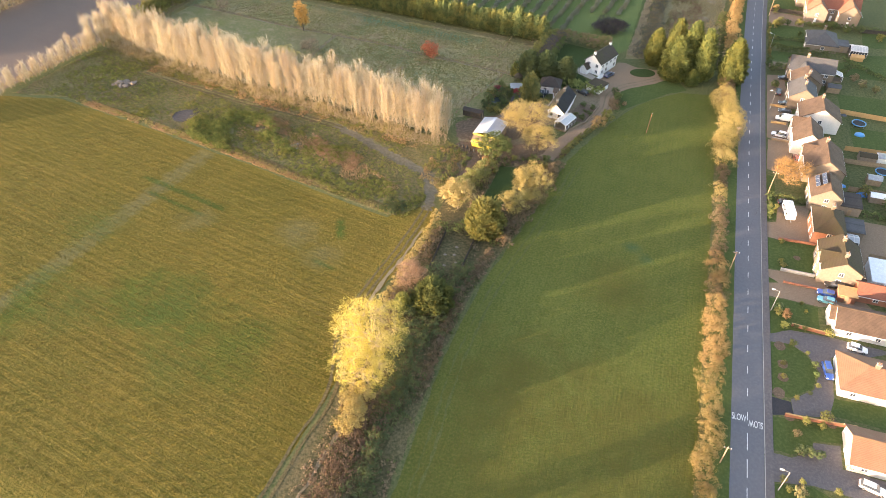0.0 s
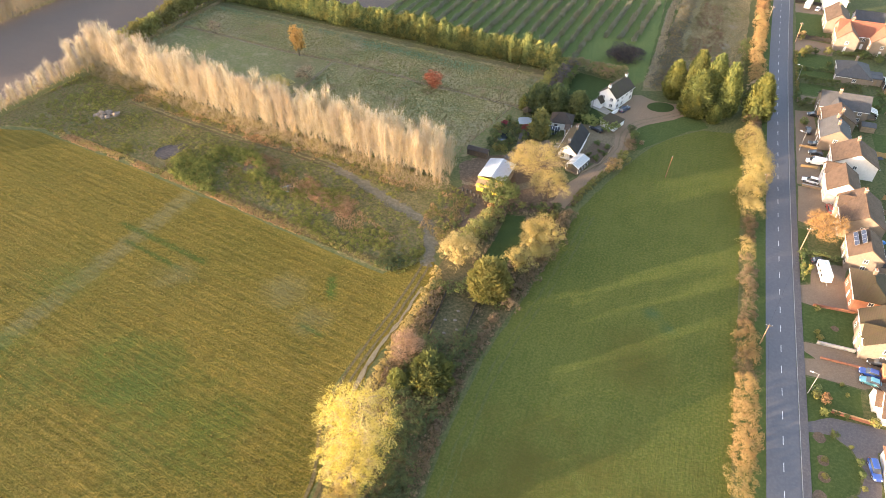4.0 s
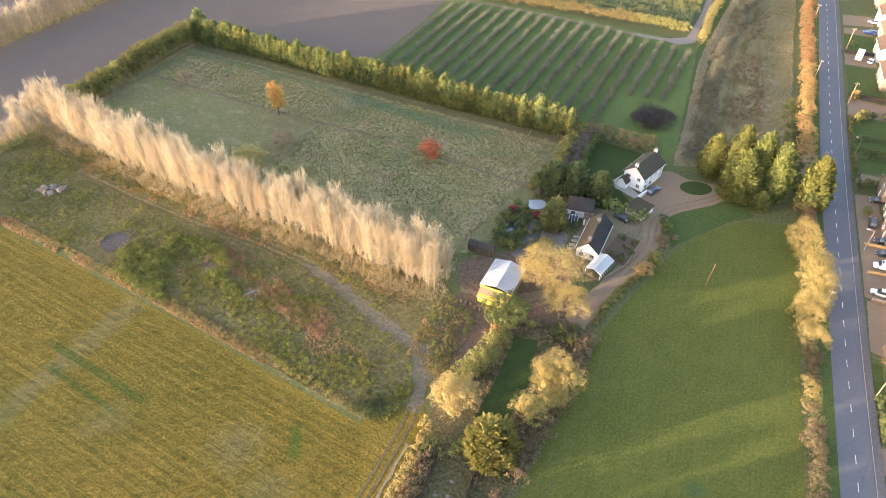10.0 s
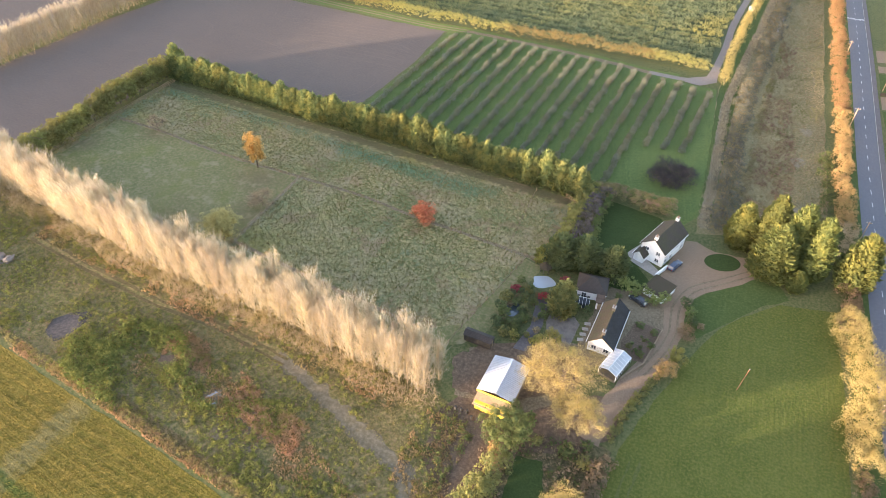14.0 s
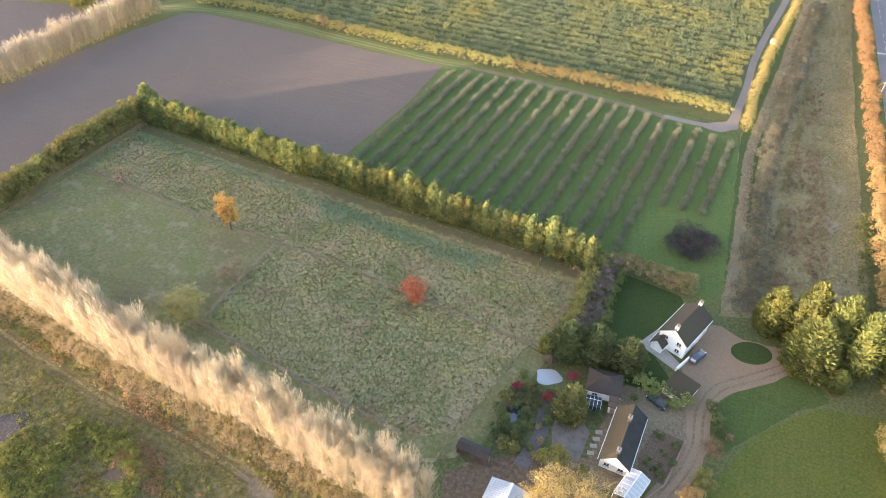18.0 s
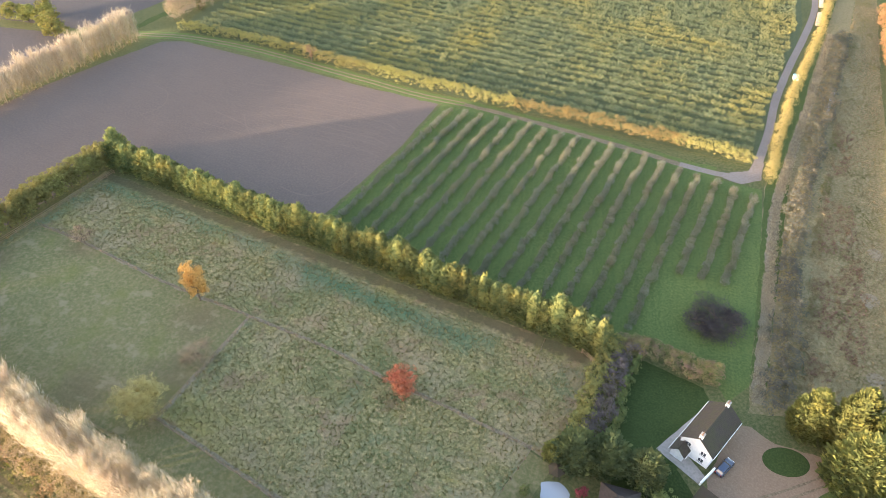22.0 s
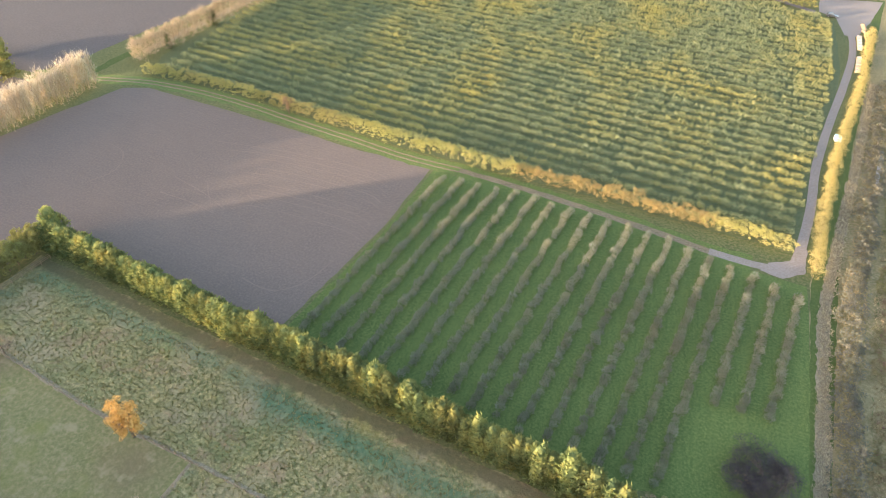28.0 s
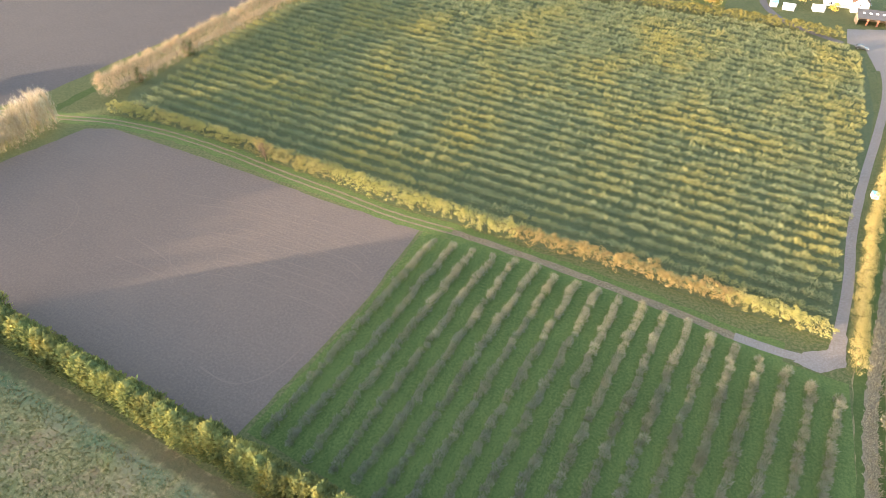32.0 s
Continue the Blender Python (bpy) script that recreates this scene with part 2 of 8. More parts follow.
M_PASTURE = field_mat("grazed_grass", (0.105, 0.115, 0.046), (0.155, 0.142, 0.064), (0.20, 0.17, 0.09), 0.035, 1.1, bump=0.5, depth=0.12, extra=grazed_marks, dark=0.25, sheen=0.13)
M_LAWN = field_mat("mown_lawn", (0.044, 0.068, 0.019), (0.06, 0.085, 0.024), (0.082, 0.104, 0.033), 0.08, 1.6, bump=0.35, depth=0.06, dark=0.15)
M_ORCHARD = field_mat("orchard_grass", (0.054, 0.088, 0.025), (0.073, 0.111, 0.031), (0.11, 0.135, 0.042), 0.05, 1.8, bump=0.7, depth=0.14, rows=(-98.0, 0.0, 0.4), dark=0.4, sheen=0.13)
M_ORCHARD_FAR = field_mat("far_orchard_grass", (0.06, 0.078, 0.036), (0.077, 0.096, 0.044), (0.106, 0.114, 0.06), 0.05, 1.3, bump=0.5, depth=0.1, rows=(3.4, 0.0, 0.4), dark=0.3)
# darker copy of the mown lawn; the garden lawn's shade is in its colour
M_DARKLAWN = field_mat("dark_lawn", (0.028, 0.048, 0.013), (0.038, 0.06, 0.017), (0.052, 0.074, 0.023), 0.08, 2.5, bump=0.35, depth=0.06, dark=0.15)
M_WEEDS = field_mat("weedy_ground", (0.09, 0.1, 0.034), (0.155, 0.128, 0.056), (0.25, 0.19, 0.105), 0.07, 1.1, bump=1.0, depth=0.35)
M_BANK = field_mat("bank_scrub_floor", (0.06, 0.062, 0.028), (0.095, 0.082, 0.042), (0.16, 0.13, 0.07), 0.08, 1.6, bump=0.8, depth=0.25)
M_DRY = field_mat("dry_grass", (0.12, 0.108, 0.05), (0.175, 0.148, 0.075), (0.24, 0.195, 0.115), 0.06, 1.4, bump=0.7, depth=0.2, dark=0.3)
M_DRIVE = field_mat("gravel_drive", (0.185, 0.132, 0.09), (0.215, 0.152, 0.104), (0.25, 0.182, 0.127), 0.12, 2.5, bump=0.25, depth=0.04, dark=0.08)
M_TRACK = field_mat("farm_track_stone", (0.176, 0.150, 0.132), (0.207, 0.176, 0.157), (0.246, 0.214, 0.192), 0.15, 2.0, bump=0.3, depth=0.05, dark=0.08)
M_MUD = field_mat("muddy_track", (0.12, 0.095, 0.06), (0.17, 0.13, 0.085), (0.22, 0.18, 0.12), 0.15, 2.0, bump=0.5, depth=0.08, dark=0.12)
M_ROAD = field_mat("road_asphalt", (0.112, 0.114, 0.127), (0.124, 0.125, 0.138), (0.137, 0.137, 0.148), 0.05, 1.5, rough=0.85, bump=0.08, depth=0.02, dark=0.05)
M_PAVE = field_mat("pavement_asphalt", (0.1, 0.092, 0.094), (0.122, 0.109, 0.109), (0.148, 0.132, 0.128), 0.2, 2.0, rough=0.88, bump=0.1, depth=0.02, dark=0.1)
M_TARMAC = field_mat("fresh_tarmac", (0.03, 0.03, 0.034), (0.04, 0.04, 0.045), (0.055, 0.055, 0.06), 0.2, 6.0, bump=0.15, depth=0.02, dark=0.12)
M_EARTH = field_mat("dug_earth", (0.091, 0.065, 0.046), (0.130, 0.094, 0.065), (0.182, 0.130, 0.091), 0.2, 3.0, bump=0.8, depth=0.12, dark=0.2)
M_KERB = solid_mat("concrete_kerb", (0.36, 0.35, 0.33), rough=0.9)
M_PALEGRASS = field_mat("bleached_grass", (0.161, 0.136, 0.087), (0.198, 0.167, 0.112), (0.248, 0.211, 0.149), 0.2, 2.0, bump=0.6, depth=0.1)
M_RUT = field_mat("wheel_rut_earth", (0.076, 0.064, 0.031), (0.107, 0.086, 0.041), (0.152, 0.124, 0.062), 0.2, 2.0, bump=0.6, depth=0.1)
M_PAINT = solid_mat("road_paint", (0.72, 0.72, 0.70), (0.5, 0.5, 0.5), rough=0.7)
M_BARK = solid_mat("bark", (0.17, 0.13, 0.09), (0.09, 0.07, 0.05), rough=0.95, scale=2, grain=20, bump=0.6)
M_PALE_BARK = solid_mat("pale_bark", (0.42, 0.34, 0.22), (0.30, 0.24, 0.16), rough=0.95, scale=2, grain=20)
L_POPLAR = leaf_mat("poplar_twigs", (0.375, 0.335, 0.265), (0.505, 0.455, 0.37), (0.47, 0.42, 0.315), 0.48)
L_POPLAR_GOLD = leaf_mat("poplar_last_leaves", (0.34, 0.28, 0.12), (0.48, 0.41, 0.19), None, 0.3)
L_CONIFER = leaf_mat("cypress_leaves", (0.085, 0.118, 0.055), (0.20, 0.23, 0.09), (0.30, 0.29, 0.095), 0.3, 0.3)
L_CONIFER_DARK = leaf_mat("dark_cypress_leaves", (0.075, 0.105, 0.052), (0.14, 0.175, 0.082), (0.165, 0.185, 0.075), 0.28)
L_GREEN = leaf_mat("green_leaves", (0.075, 0.105, 0.042), (0.15, 0.182, 0.072), (0.165, 0.18, 0.066), 0.3)
L_OLIVE = leaf_mat("olive_leaves", (0.13, 0.135, 0.05), (0.25, 0.245, 0.095), (0.28, 0.25, 0.085), 0.28)
L_GOLD = leaf_mat("golden_leaves", (0.40, 0.315, 0.075), (0.57, 0.46, 0.13), (0.52, 0.44, 0.21), 0.4)
L_ORANGE = leaf_mat("orange_leaves", (0.28, 0.17, 0.08), (0.42, 0.275, 0.14), (0.38, 0.265, 0.125), 0.4)
L_RED = leaf_mat("red_leaves", (0.45, 0.14, 0.075), (0.66, 0.26, 0.15), (0.60, 0.27, 0.14), 0.4)
L_TAN = leaf_mat("tan_leaves", (0.28, 0.215, 0.09), (0.43, 0.345, 0.155), (0.40, 0.31, 0.12), 0.4)
L_PINK = leaf_mat("pinkish_twigs", (0.33, 0.225, 0.14), (0.52, 0.385, 0.265), None, 0.25)
L_BROWN = leaf_mat("brown_dry_leaves", (0.14, 0.10, 0.066), (0.25, 0.19, 0.125), (0.21, 0.15, 0.092), 0.35)
L_YELLOWGREEN = leaf_mat("yellow_green_leaves", (0.14, 0.15, 0.05), (0.28, 0.275, 0.09), (0.32, 0.295, 0.095), 0.33)
L_ORCHARD = leaf_mat("apple_leaves", (0.145, 0.152, 0.118), (0.25, 0.255, 0.195), (0.215, 0.215, 0.15), 0.36, 0.12)
L_ORCHARD2 = leaf_mat("young_apple_leaves", (0.205, 0.24, 0.135), (0.32, 0.345, 0.185), (0.42, 0.39, 0.135), 0.45, 0.035)
L_STRAW = leaf_mat("straw_blades", (0.15, 0.135, 0.035), (0.33, 0.265, 0.095), (0.14, 0.15, 0.035), 0.3, 0.04)
L_CROP = leaf_mat("crop_blades", (0.065, 0.105, 0.016), (0.13, 0.17, 0.03), None, 0.25, 0.05)
L_TUSSOCK = leaf_mat("tussock_blades", (0.134, 0.134, 0.049), (0.349, 0.289, 0.158), (0.183, 0.172, 0.068), 0.25, 0.05)
L_BEECH = leaf_mat("beech_leaves", (0.35, 0.295, 0.12), (0.44, 0.375, 0.16), None, 0.45)
L_REED = leaf_mat("reed_blades", (0.33, 0.25, 0.10), (0.44, 0.35, 0.155), None, 0.45)
L_WEED = leaf_mat("weed_leaves", (0.121, 0.149, 0.044), (0.286, 0.281, 0.099), (0.341, 0.253, 0.132), 0.3, 0.06)
L_RUST = leaf_mat("rusty_weeds", (0.32, 0.19, 0.1), (0.56, 0.37, 0.215), (0.32, 0.26, 0.12), 0.35, 0.1)
L_DRY = leaf_mat("dry_blades", (0.17, 0.13, 0.075), (0.33, 0.26, 0.16), (0.12, 0.12, 0.05), 0.15, 0.08)
M_WHITE = solid_mat("white_render", (0.80, 0.80, 0.80), (0.72, 0.72, 0.72), rough=0.85, tone=0.05)
M_PALEWALL = solid_mat("pale_render", (0.64, 0.62, 0.60), (0.57, 0.55, 0.53), rough=0.85, tone=0.05)
M_CREAM = solid_mat("cream_render", (0.233, 0.189, 0.148), (0.198, 0.158, 0.123), rough=0.88, tone=0.06)
M_BUFF = solid_mat("buff_brick", (0.205, 0.16, 0.12), (0.165, 0.13, 0.098), rough=0.9, scale=0.8, grain=9)
M_REDBRICK = solid_mat("red_brick", (0.34, 0.15, 0.09), (0.26, 0.11, 0.07), rough=0.9, scale=0.8, grain=9)
M_PLASTIC = solid_mat("white_plastic", (0.82, 0.82, 0.82), (0.78, 0.78, 0.78), rough=0.4, tone=0.03)
M_TIMBER = solid_mat("weathered_timber", (0.30, 0.22, 0.14), (0.22, 0.16, 0.11), rough=0.9)
M_NEWTIMBER = solid_mat("orange_fence_timber", (0.46, 0.29, 0.13), (0.38, 0.24, 0.11), rough=0.85)
M_DARKTIMBER = solid_mat("dark_stained_timber", (0.045, 0.04, 0.035), (0.07, 0.06, 0.05), rough=0.85)
M_YELLOWTIMBER = solid_mat("yellow_sheeting", (0.62, 0.48, 0.05), (0.5, 0.38, 0.05), rough=0.6)
M_SHEET = solid_mat("grey_metal_roofing", (0.66, 0.70, 0.76), (0.58, 0.62, 0.68), rough=0.5, metal=0.0)
M_GALV = solid_mat("galvanised_steel", (0.45, 0.46, 0.47), rough=0.45, metal=0.7)
M_BLACK = solid_mat("black_rubber", (0.02, 0.02, 0.02), (0.03, 0.03, 0.03), rough=0.85)
M_STONE = solid_mat("paving_stone", (0.34, 0.31, 0.28), (0.26, 0.24, 0.21), rough=0.9)
M_ROCK = solid_mat("pale_boulders", (0.223, 0.186, 0.155), (0.149, 0.124, 0.105), rough=0.95, bump=0.6)
T_BROWN = tile_mat("brown_tiles", (0.093, 0.064, 0.047), (0.125, 0.086, 0.063))
T_ORANGE = tile_mat("orange_tiles", (0.213, 0.117, 0.075), (0.178, 0.101, 0.064), (0.199, 0.134, 0.087))
T_RED = tile_mat("red_tiles", (0.245, 0.089, 0.057), (0.210, 0.082, 0.055), (0.258, 0.114, 0.071))
T_SLATE = tile_mat("grey_slates", (0.071, 0.074, 0.082), (0.097, 0.097, 0.102), (0.061, 0.061, 0.061))
T_DARK = tile_mat("dark_tiles", (0.048, 0.039, 0.036), (0.067, 0.056, 0.050), (0.039, 0.034, 0.028))
T_MOSSY = tile_mat("mossy_tiles", (0.049, 0.037, 0.024), (0.061, 0.047, 0.031), (0.046, 0.044, 0.020))


def glass_mat(name, tint, rough=0.08):
    m, nt, bsdf = mat_base(name)
    bsdf.inputs["Base Color"].default_value = (*tint, 1)
    bsdf.inputs["Roughness"].default_value = rough
    bsdf.inputs["Specular IOR Level"].default_value = 0.8
    bsdf.inputs["Coat Weight"].default_value = 0.5
    return m


M_GLASS = glass_mat("window_glass", (0.05, 0.06, 0.075))
M_WATER = glass_mat("still_water", (0.05, 0.065, 0.07), 0.03)
# pale grey-blue base colour: the sky's reflection painted into the water
M_POOL = glass_mat("sky_tinted_water", (0.30, 0.33, 0.36), 0.05)
M_SOLAR = glass_mat("solar_cells", (0.03, 0.035, 0.06), 0.12)


def paint_mat(name, col):
    m, nt, bsdf = mat_base(name)
    tc = nt.nodes.new("ShaderNodeTexCoord")
    n = noise_of(nt, tc.outputs["Object"], 6, 3, 0.6)
    nt.links.new(mixed(nt, ranged(nt, n, 0.4, 0.7, 0, 0.3), col, tuple(c * 0.75 for c in col)), bsdf.inputs["Base Color"])
    bsdf.inputs["Roughness"].default_value = 0.3
    bsdf.inputs["Coat Weight"].default_value = 0.6
    return m


# ---- building tools ----
def mesh_of(name, verts, faces, material=None, smooth=False):
    """A mesh from arrays: verts (n, 3), faces (m, k)."""
    verts, faces = np.asarray(verts, np.float32), np.asarray(faces, np.int32)
    me = bpy.data.meshes.new(name)
    me.vertices.add(len(verts))
    me.vertices.foreach_set("co", verts.ravel())
    k = faces.shape[1]
    me.loops.add(faces.size)
    me.loops.foreach_set("vertex_index", faces.ravel())
    me.polygons.add(len(faces))
    me.polygons.foreach_set("loop_start", np.arange(0, faces.size, k, dtype=np.int32))
    me.polygons.foreach_set("use_smooth", np.full(len(faces), smooth))
    me.update(calc_edges=True)
    if material:
        me.materials.append(material)
    return me


def under(ob, parent):
    if parent:
        ob.parent = parent
    return ob


JOINED = ("foliage", "twig_spray", "leaf_scatter", "stem", "crown")


def part_mesh(name, me, parent=None, label=""):
    return tagged(under(new(name, me), parent), label, kind="stuff" if name in JOINED else "")


def part(name, bm, material, parent=None, label="", smooth=False):
    me = bpy.data.meshes.new(name)
    if smooth:
        for f in bm.faces:
            f.smooth = True
    bm.to_mesh(me)
    bm.free()
    me.materials.append(material)
    return part_mesh(name, me, parent, label)


def base(name, x, y, z=0.0, turn=0.0, label="", category="", group="", kind=""):
    """An Empty at a thing's foot."""
    ob = new(name)
    ob.empty_display_size = 0.3
    ob.matrix_basis = pose(x, y, z, 0, 0, turn)
    return tagged(ob, label, category, group, kind)


def box(bm, x0, x1, y0, y1, z0, z1):
    v = [bm.verts.new((x, y, z)) for z in (z0, z1) for x, y in ((x0, y0), (x1, y0), (x1, y1), (x0, y1))]
    for f in ((3, 2, 1, 0), (4, 5, 6, 7), (0, 1, 5, 4), (1, 2, 6, 5), (2, 3, 7, 6), (3, 0, 4, 7)):
        bm.faces.new([v[i] for i in f])
    return bm


def boxed(x0, x1, y0, y1, z0, z1, bevel=0.0):
    bm = box(bmesh.new(), x0, x1, y0, y1, z0, z1)
    if bevel:
        bmesh.ops.bevel(bm, geom=bm.edges[:], offset=bevel, segments=1, affect="EDGES")
    return bm


def flat(name, outline, z, material, label="", step=0.0, ragged=0.0, seed=1, parent=None):
    """A sheet on the ground, from its outline; ragged: how far the edge wanders."""
    rnd = random.Random(seed)
    pts = []
    for a, b in zip(outline, outline[1:] + outline[:1]):
        n = max(1, int(math.dist(a, b) / step)) if step else 1
        for i in range(n):
            u = i / n
            j = ragged if 0 < i else 0
            pts.append((a[0] + (b[0] - a[0]) * u + rnd.uniform(-j, j), a[1] + (b[1] - a[1]) * u + rnd.uniform(-j, j)))
    bm = bmesh.new()
    bm.faces.new([bm.verts.new((x, y, z)) for x, y in pts])
    bmesh.ops.triangulate(bm, faces=bm.faces[:])
    if sum(f.normal.z for f in bm.faces) < 0:
        bmesh.ops.reverse_faces(bm, faces=bm.faces[:])
    return tagged(part(name, bm, material, parent), label, kind="" if parent else "structure")


def smooth_line(points, step=2.0):
    """Points along a rounded line through the given ones."""
    pts = [Vector((*p, 0)) for p in points]
    out = []
    for i in range(len(pts) - 1):
        p0, p1, p2, p3 = pts[max(i - 1, 0)], pts[i], pts[i + 1], pts[min(i + 2, len(pts) - 1)]
        n = max(1, int((p2 - p1).length / step))
        for k in range(n):
            u = k / n
            out.append(0.5 * (2 * p1 + (p2 - p0) * u + (2 * p0 - 5 * p1 + 4 * p2 - p3) * u * u + (3 * p1 - p0 - 3 * p2 + p3) * u ** 3))
    return [(p.x, p.y) for p in out] + [tuple(points[-1])]


def ribbon(name, points, width, z, material, label="", wander=0.0, step=2.0, seed=3, kind="structure", offset=0.0):
    """A strip of ground along a line: path, road or verge."""
    rnd = random.Random(seed)
    line = smooth_line(points, step)
    verts, faces = [], []
    for i, (x, y) in enumerate(line):
        a, b = line[max(i - 1, 0)], line[min(i + 1, len(line) - 1)]
        d = Vector((b[0] - a[0], b[1] - a[1])).normalized()
        n = Vector((-d.y, d.x))
        for s in (1, -1):
            w = width / 2 + rnd.uniform(-wander, wander)
            verts.append((x + n.x * (s * w + offset), y + n.y * (s * w + offset), z))
        if i:
            faces.append((2 * i - 2, 2 * i - 1, 2 * i + 1, 2 * i))
    return tagged(new(name, mesh_of(name, verts, faces, material)), label, kind=kind)


def along(points, step):
    """Even steps along a straight-sided line: x, y and the direction."""
    out, left = [], 0.0
    for a, b in zip(points, points[1:]):
        d = math.dist(a, b)
        s = left
        while s < d:
            u = s / d
            out.append((a[0] + (b[0] - a[0]) * u, a[1] + (b[1] - a[1]) * u, math.degrees(math.atan2(b[1] - a[1], b[0] - a[0]))))
            s += step
        left = s - d
    return out


def unit(rng, n):
    v = rng.normal(size=(n, 3))
    return v / np.linalg.norm(v, axis=1)[:, None]


def blades(rng, pos, direction, length, width):
    """One pointed blade (a triangle) at every place."""
    n = len(pos)
    side = np.cross(direction, unit(rng, n))
    side /= np.linalg.norm(side, axis=1)[:, None] + 1e-6
    w, l = (np.broadcast_to(np.asarray(x, float).reshape(-1, 1), (n, 1)) for x in (width, length))
    v = np.stack([pos - side * w / 2, pos + side * w / 2, pos + direction * l], 1).reshape(-1, 3)
    return v, np.arange(3 * n).reshape(-1, 3)


def leaves(rng, pos, normal, size):
    """One small irregular leaf clump (a bent quad as two triangles) at every place."""
    n = len(pos)
    a = np.cross(normal, unit(rng, n))
    a /= np.linalg.norm(a, axis=1)[:, None] + 1e-6
    b = np.cross(normal, a)
    s = np.broadcast_to(np.asarray(size, float).reshape(-1, 1), (n, 1)) * rng.uniform(0.6, 1.3, (n, 1))
    lift = normal * s * rng.uniform(-0.35, 0.1, (n, 1))
    v = np.stack([pos - a * s * 0.5 + lift, pos - b * s * 0.36, pos + a * s * 0.5 + lift, pos + b * s * 0.36], 1).reshape(-1, 3)
    i = 4 * np.arange(n)[:, None]
    return v, np.concatenate([i + [[0, 1, 3]], i + [[1, 2, 3]]])


def shell(rng, lobes, n, inner=0.55):
    """Places and outward directions on the skins of several ellipsoids (x, y, z, rx, ry, rz), shared by their area."""
    lobes = np.asarray(lobes, float)
    area = (lobes[:, 3] * lobes[:, 4] + lobes[:, 4] * lobes[:, 5] + lobes[:, 3] * lobes[:, 5])
    pick = rng.choice(len(lobes), n, p=area / area.sum())
    d = unit(rng, n)
    d[:, 2] = np.where((d[:, 2] < -0.5), -d[:, 2], d[:, 2])
    r = rng.uniform(inner, 1.0, (n, 1)) ** 0.6
    ripple = 1 + 0.16 * np.sin(5 * d[:, :1] + 3 * d[:, 1:2] + pick[:, None]) * np.sin(4 * d[:, 2:] + 1.7 * pick[:, None])
    pos = lobes[pick, :3] + d * lobes[pick, 3:] * r * ripple
    out = d / lobes[pick, 3:]
    return pos, out / np.linalg.norm(out, axis=1)[:, None]


def limb(verts, faces, p0, p1, r0, r1, sides=5):
    p0, p1 = Vector(p0), Vector(p1)
    d = (p1 - p0).normalized()
    a = d.orthogonal().normalized()
    b = d.cross(a)
    i = len(verts)
    for p, r in ((p0, r0), (p1, r1)):
        for k in range(sides):
            t = 2 * math.pi * k / sides
            verts.append(tuple(p + (a * math.cos(t) + b * math.sin(t)) * r))
    for k in range(sides):
        j = (k + 1) % sides
        faces.append((i + k, i + j, i + sides + j, i + sides + k))


def crown_from(name, lists, material, inner=None):
    """One mesh of several arrays; inner: arrays of the dark mass inside the leaves."""
    v, f, o = [], [], 0
    for a, b in [*lists, *([inner] if inner else [])]:
        v.append(a)
        f.append(b + o)
        o += len(a)
    me = mesh_of(name, np.concatenate(v), np.concatenate(f), material)
    if inner:
        me.materials.append(material)
        idx = np.zeros(len(me.polygons), np.int32)
        idx[-len(inner[1]):] = 1
        me.polygons.foreach_set("material_index", idx)
    return me


GOLD = (1 + 5 ** 0.5) / 2
ICO_V = np.array([(-1, GOLD, 0), (1, GOLD, 0), (-1, -GOLD, 0), (1, -GOLD, 0), (0, -1, GOLD), (0, 1, GOLD), (0, -1, -GOLD), (0, 1, -GOLD), (GOLD, 0, -1), (GOLD, 0, 1), (-GOLD, 0, -1), (-GOLD, 0, 1)]) / 1.902
ICO_F = np.array([(0, 11, 5), (0, 5, 1), (0, 1, 7), (0, 7, 10), (0, 10, 11), (1, 5, 9), (5, 11, 4), (11, 10, 2), (10, 7, 6), (7, 1, 8), (3, 9, 4), (3, 4, 2), (3, 2, 6), (3, 6, 8), (3, 8, 9), (4, 9, 5), (2, 4, 11), (6, 2, 10), (8, 6, 7), (9, 8, 1)])


def core(lobes, k=0.58):
    """The dense twiggy mass inside a crown: a rough ball in every lobe."""
    lobes = np.asarray(lobes, float)
    v = (ICO_V[None] * lobes[:, None, 3:] * k + lobes[:, None, :3]).reshape(-1, 3)
    v[:, 2] = np.maximum(v[:, 2], 0.02)
    return v, (ICO_F[None] + (np.arange(len(lobes)) * 12)[:, None, None]).reshape(-1, 3)


def lobed(rng, width, height, foot, count, spread=0.68, small=0.3):
    """Lobes of a rounded, uneven crown standing foot metres above the ground."""
    r, h = width / 2, (height - foot) / 2
    out = [(0, 0, foot + h, r * 0.72, r * 0.72, h * 0.8)]
    for _ in range(count):
        d = unit(rng, 1)[0]
        s = rng.uniform(small * 0.7, small * 1.25)
        out.append((d[0] * r * spread, d[1] * r * spread, foot + h + d[2] * h * spread, r * s * 1.25, r * s * 1.25, h * s * 1.15))
    return out


def tufted(rng, lobes, n, r):
    """Small clumps of radius about r over the skins of the large lobes; gaps stay between them."""
    pos, out = shell(rng, lobes, n, 0.7)
    k = rng.uniform(0.65, 1.3, n) * r
    return np.c_[pos, k, k, k * rng.uniform(0.6, 0.9, n)], pos


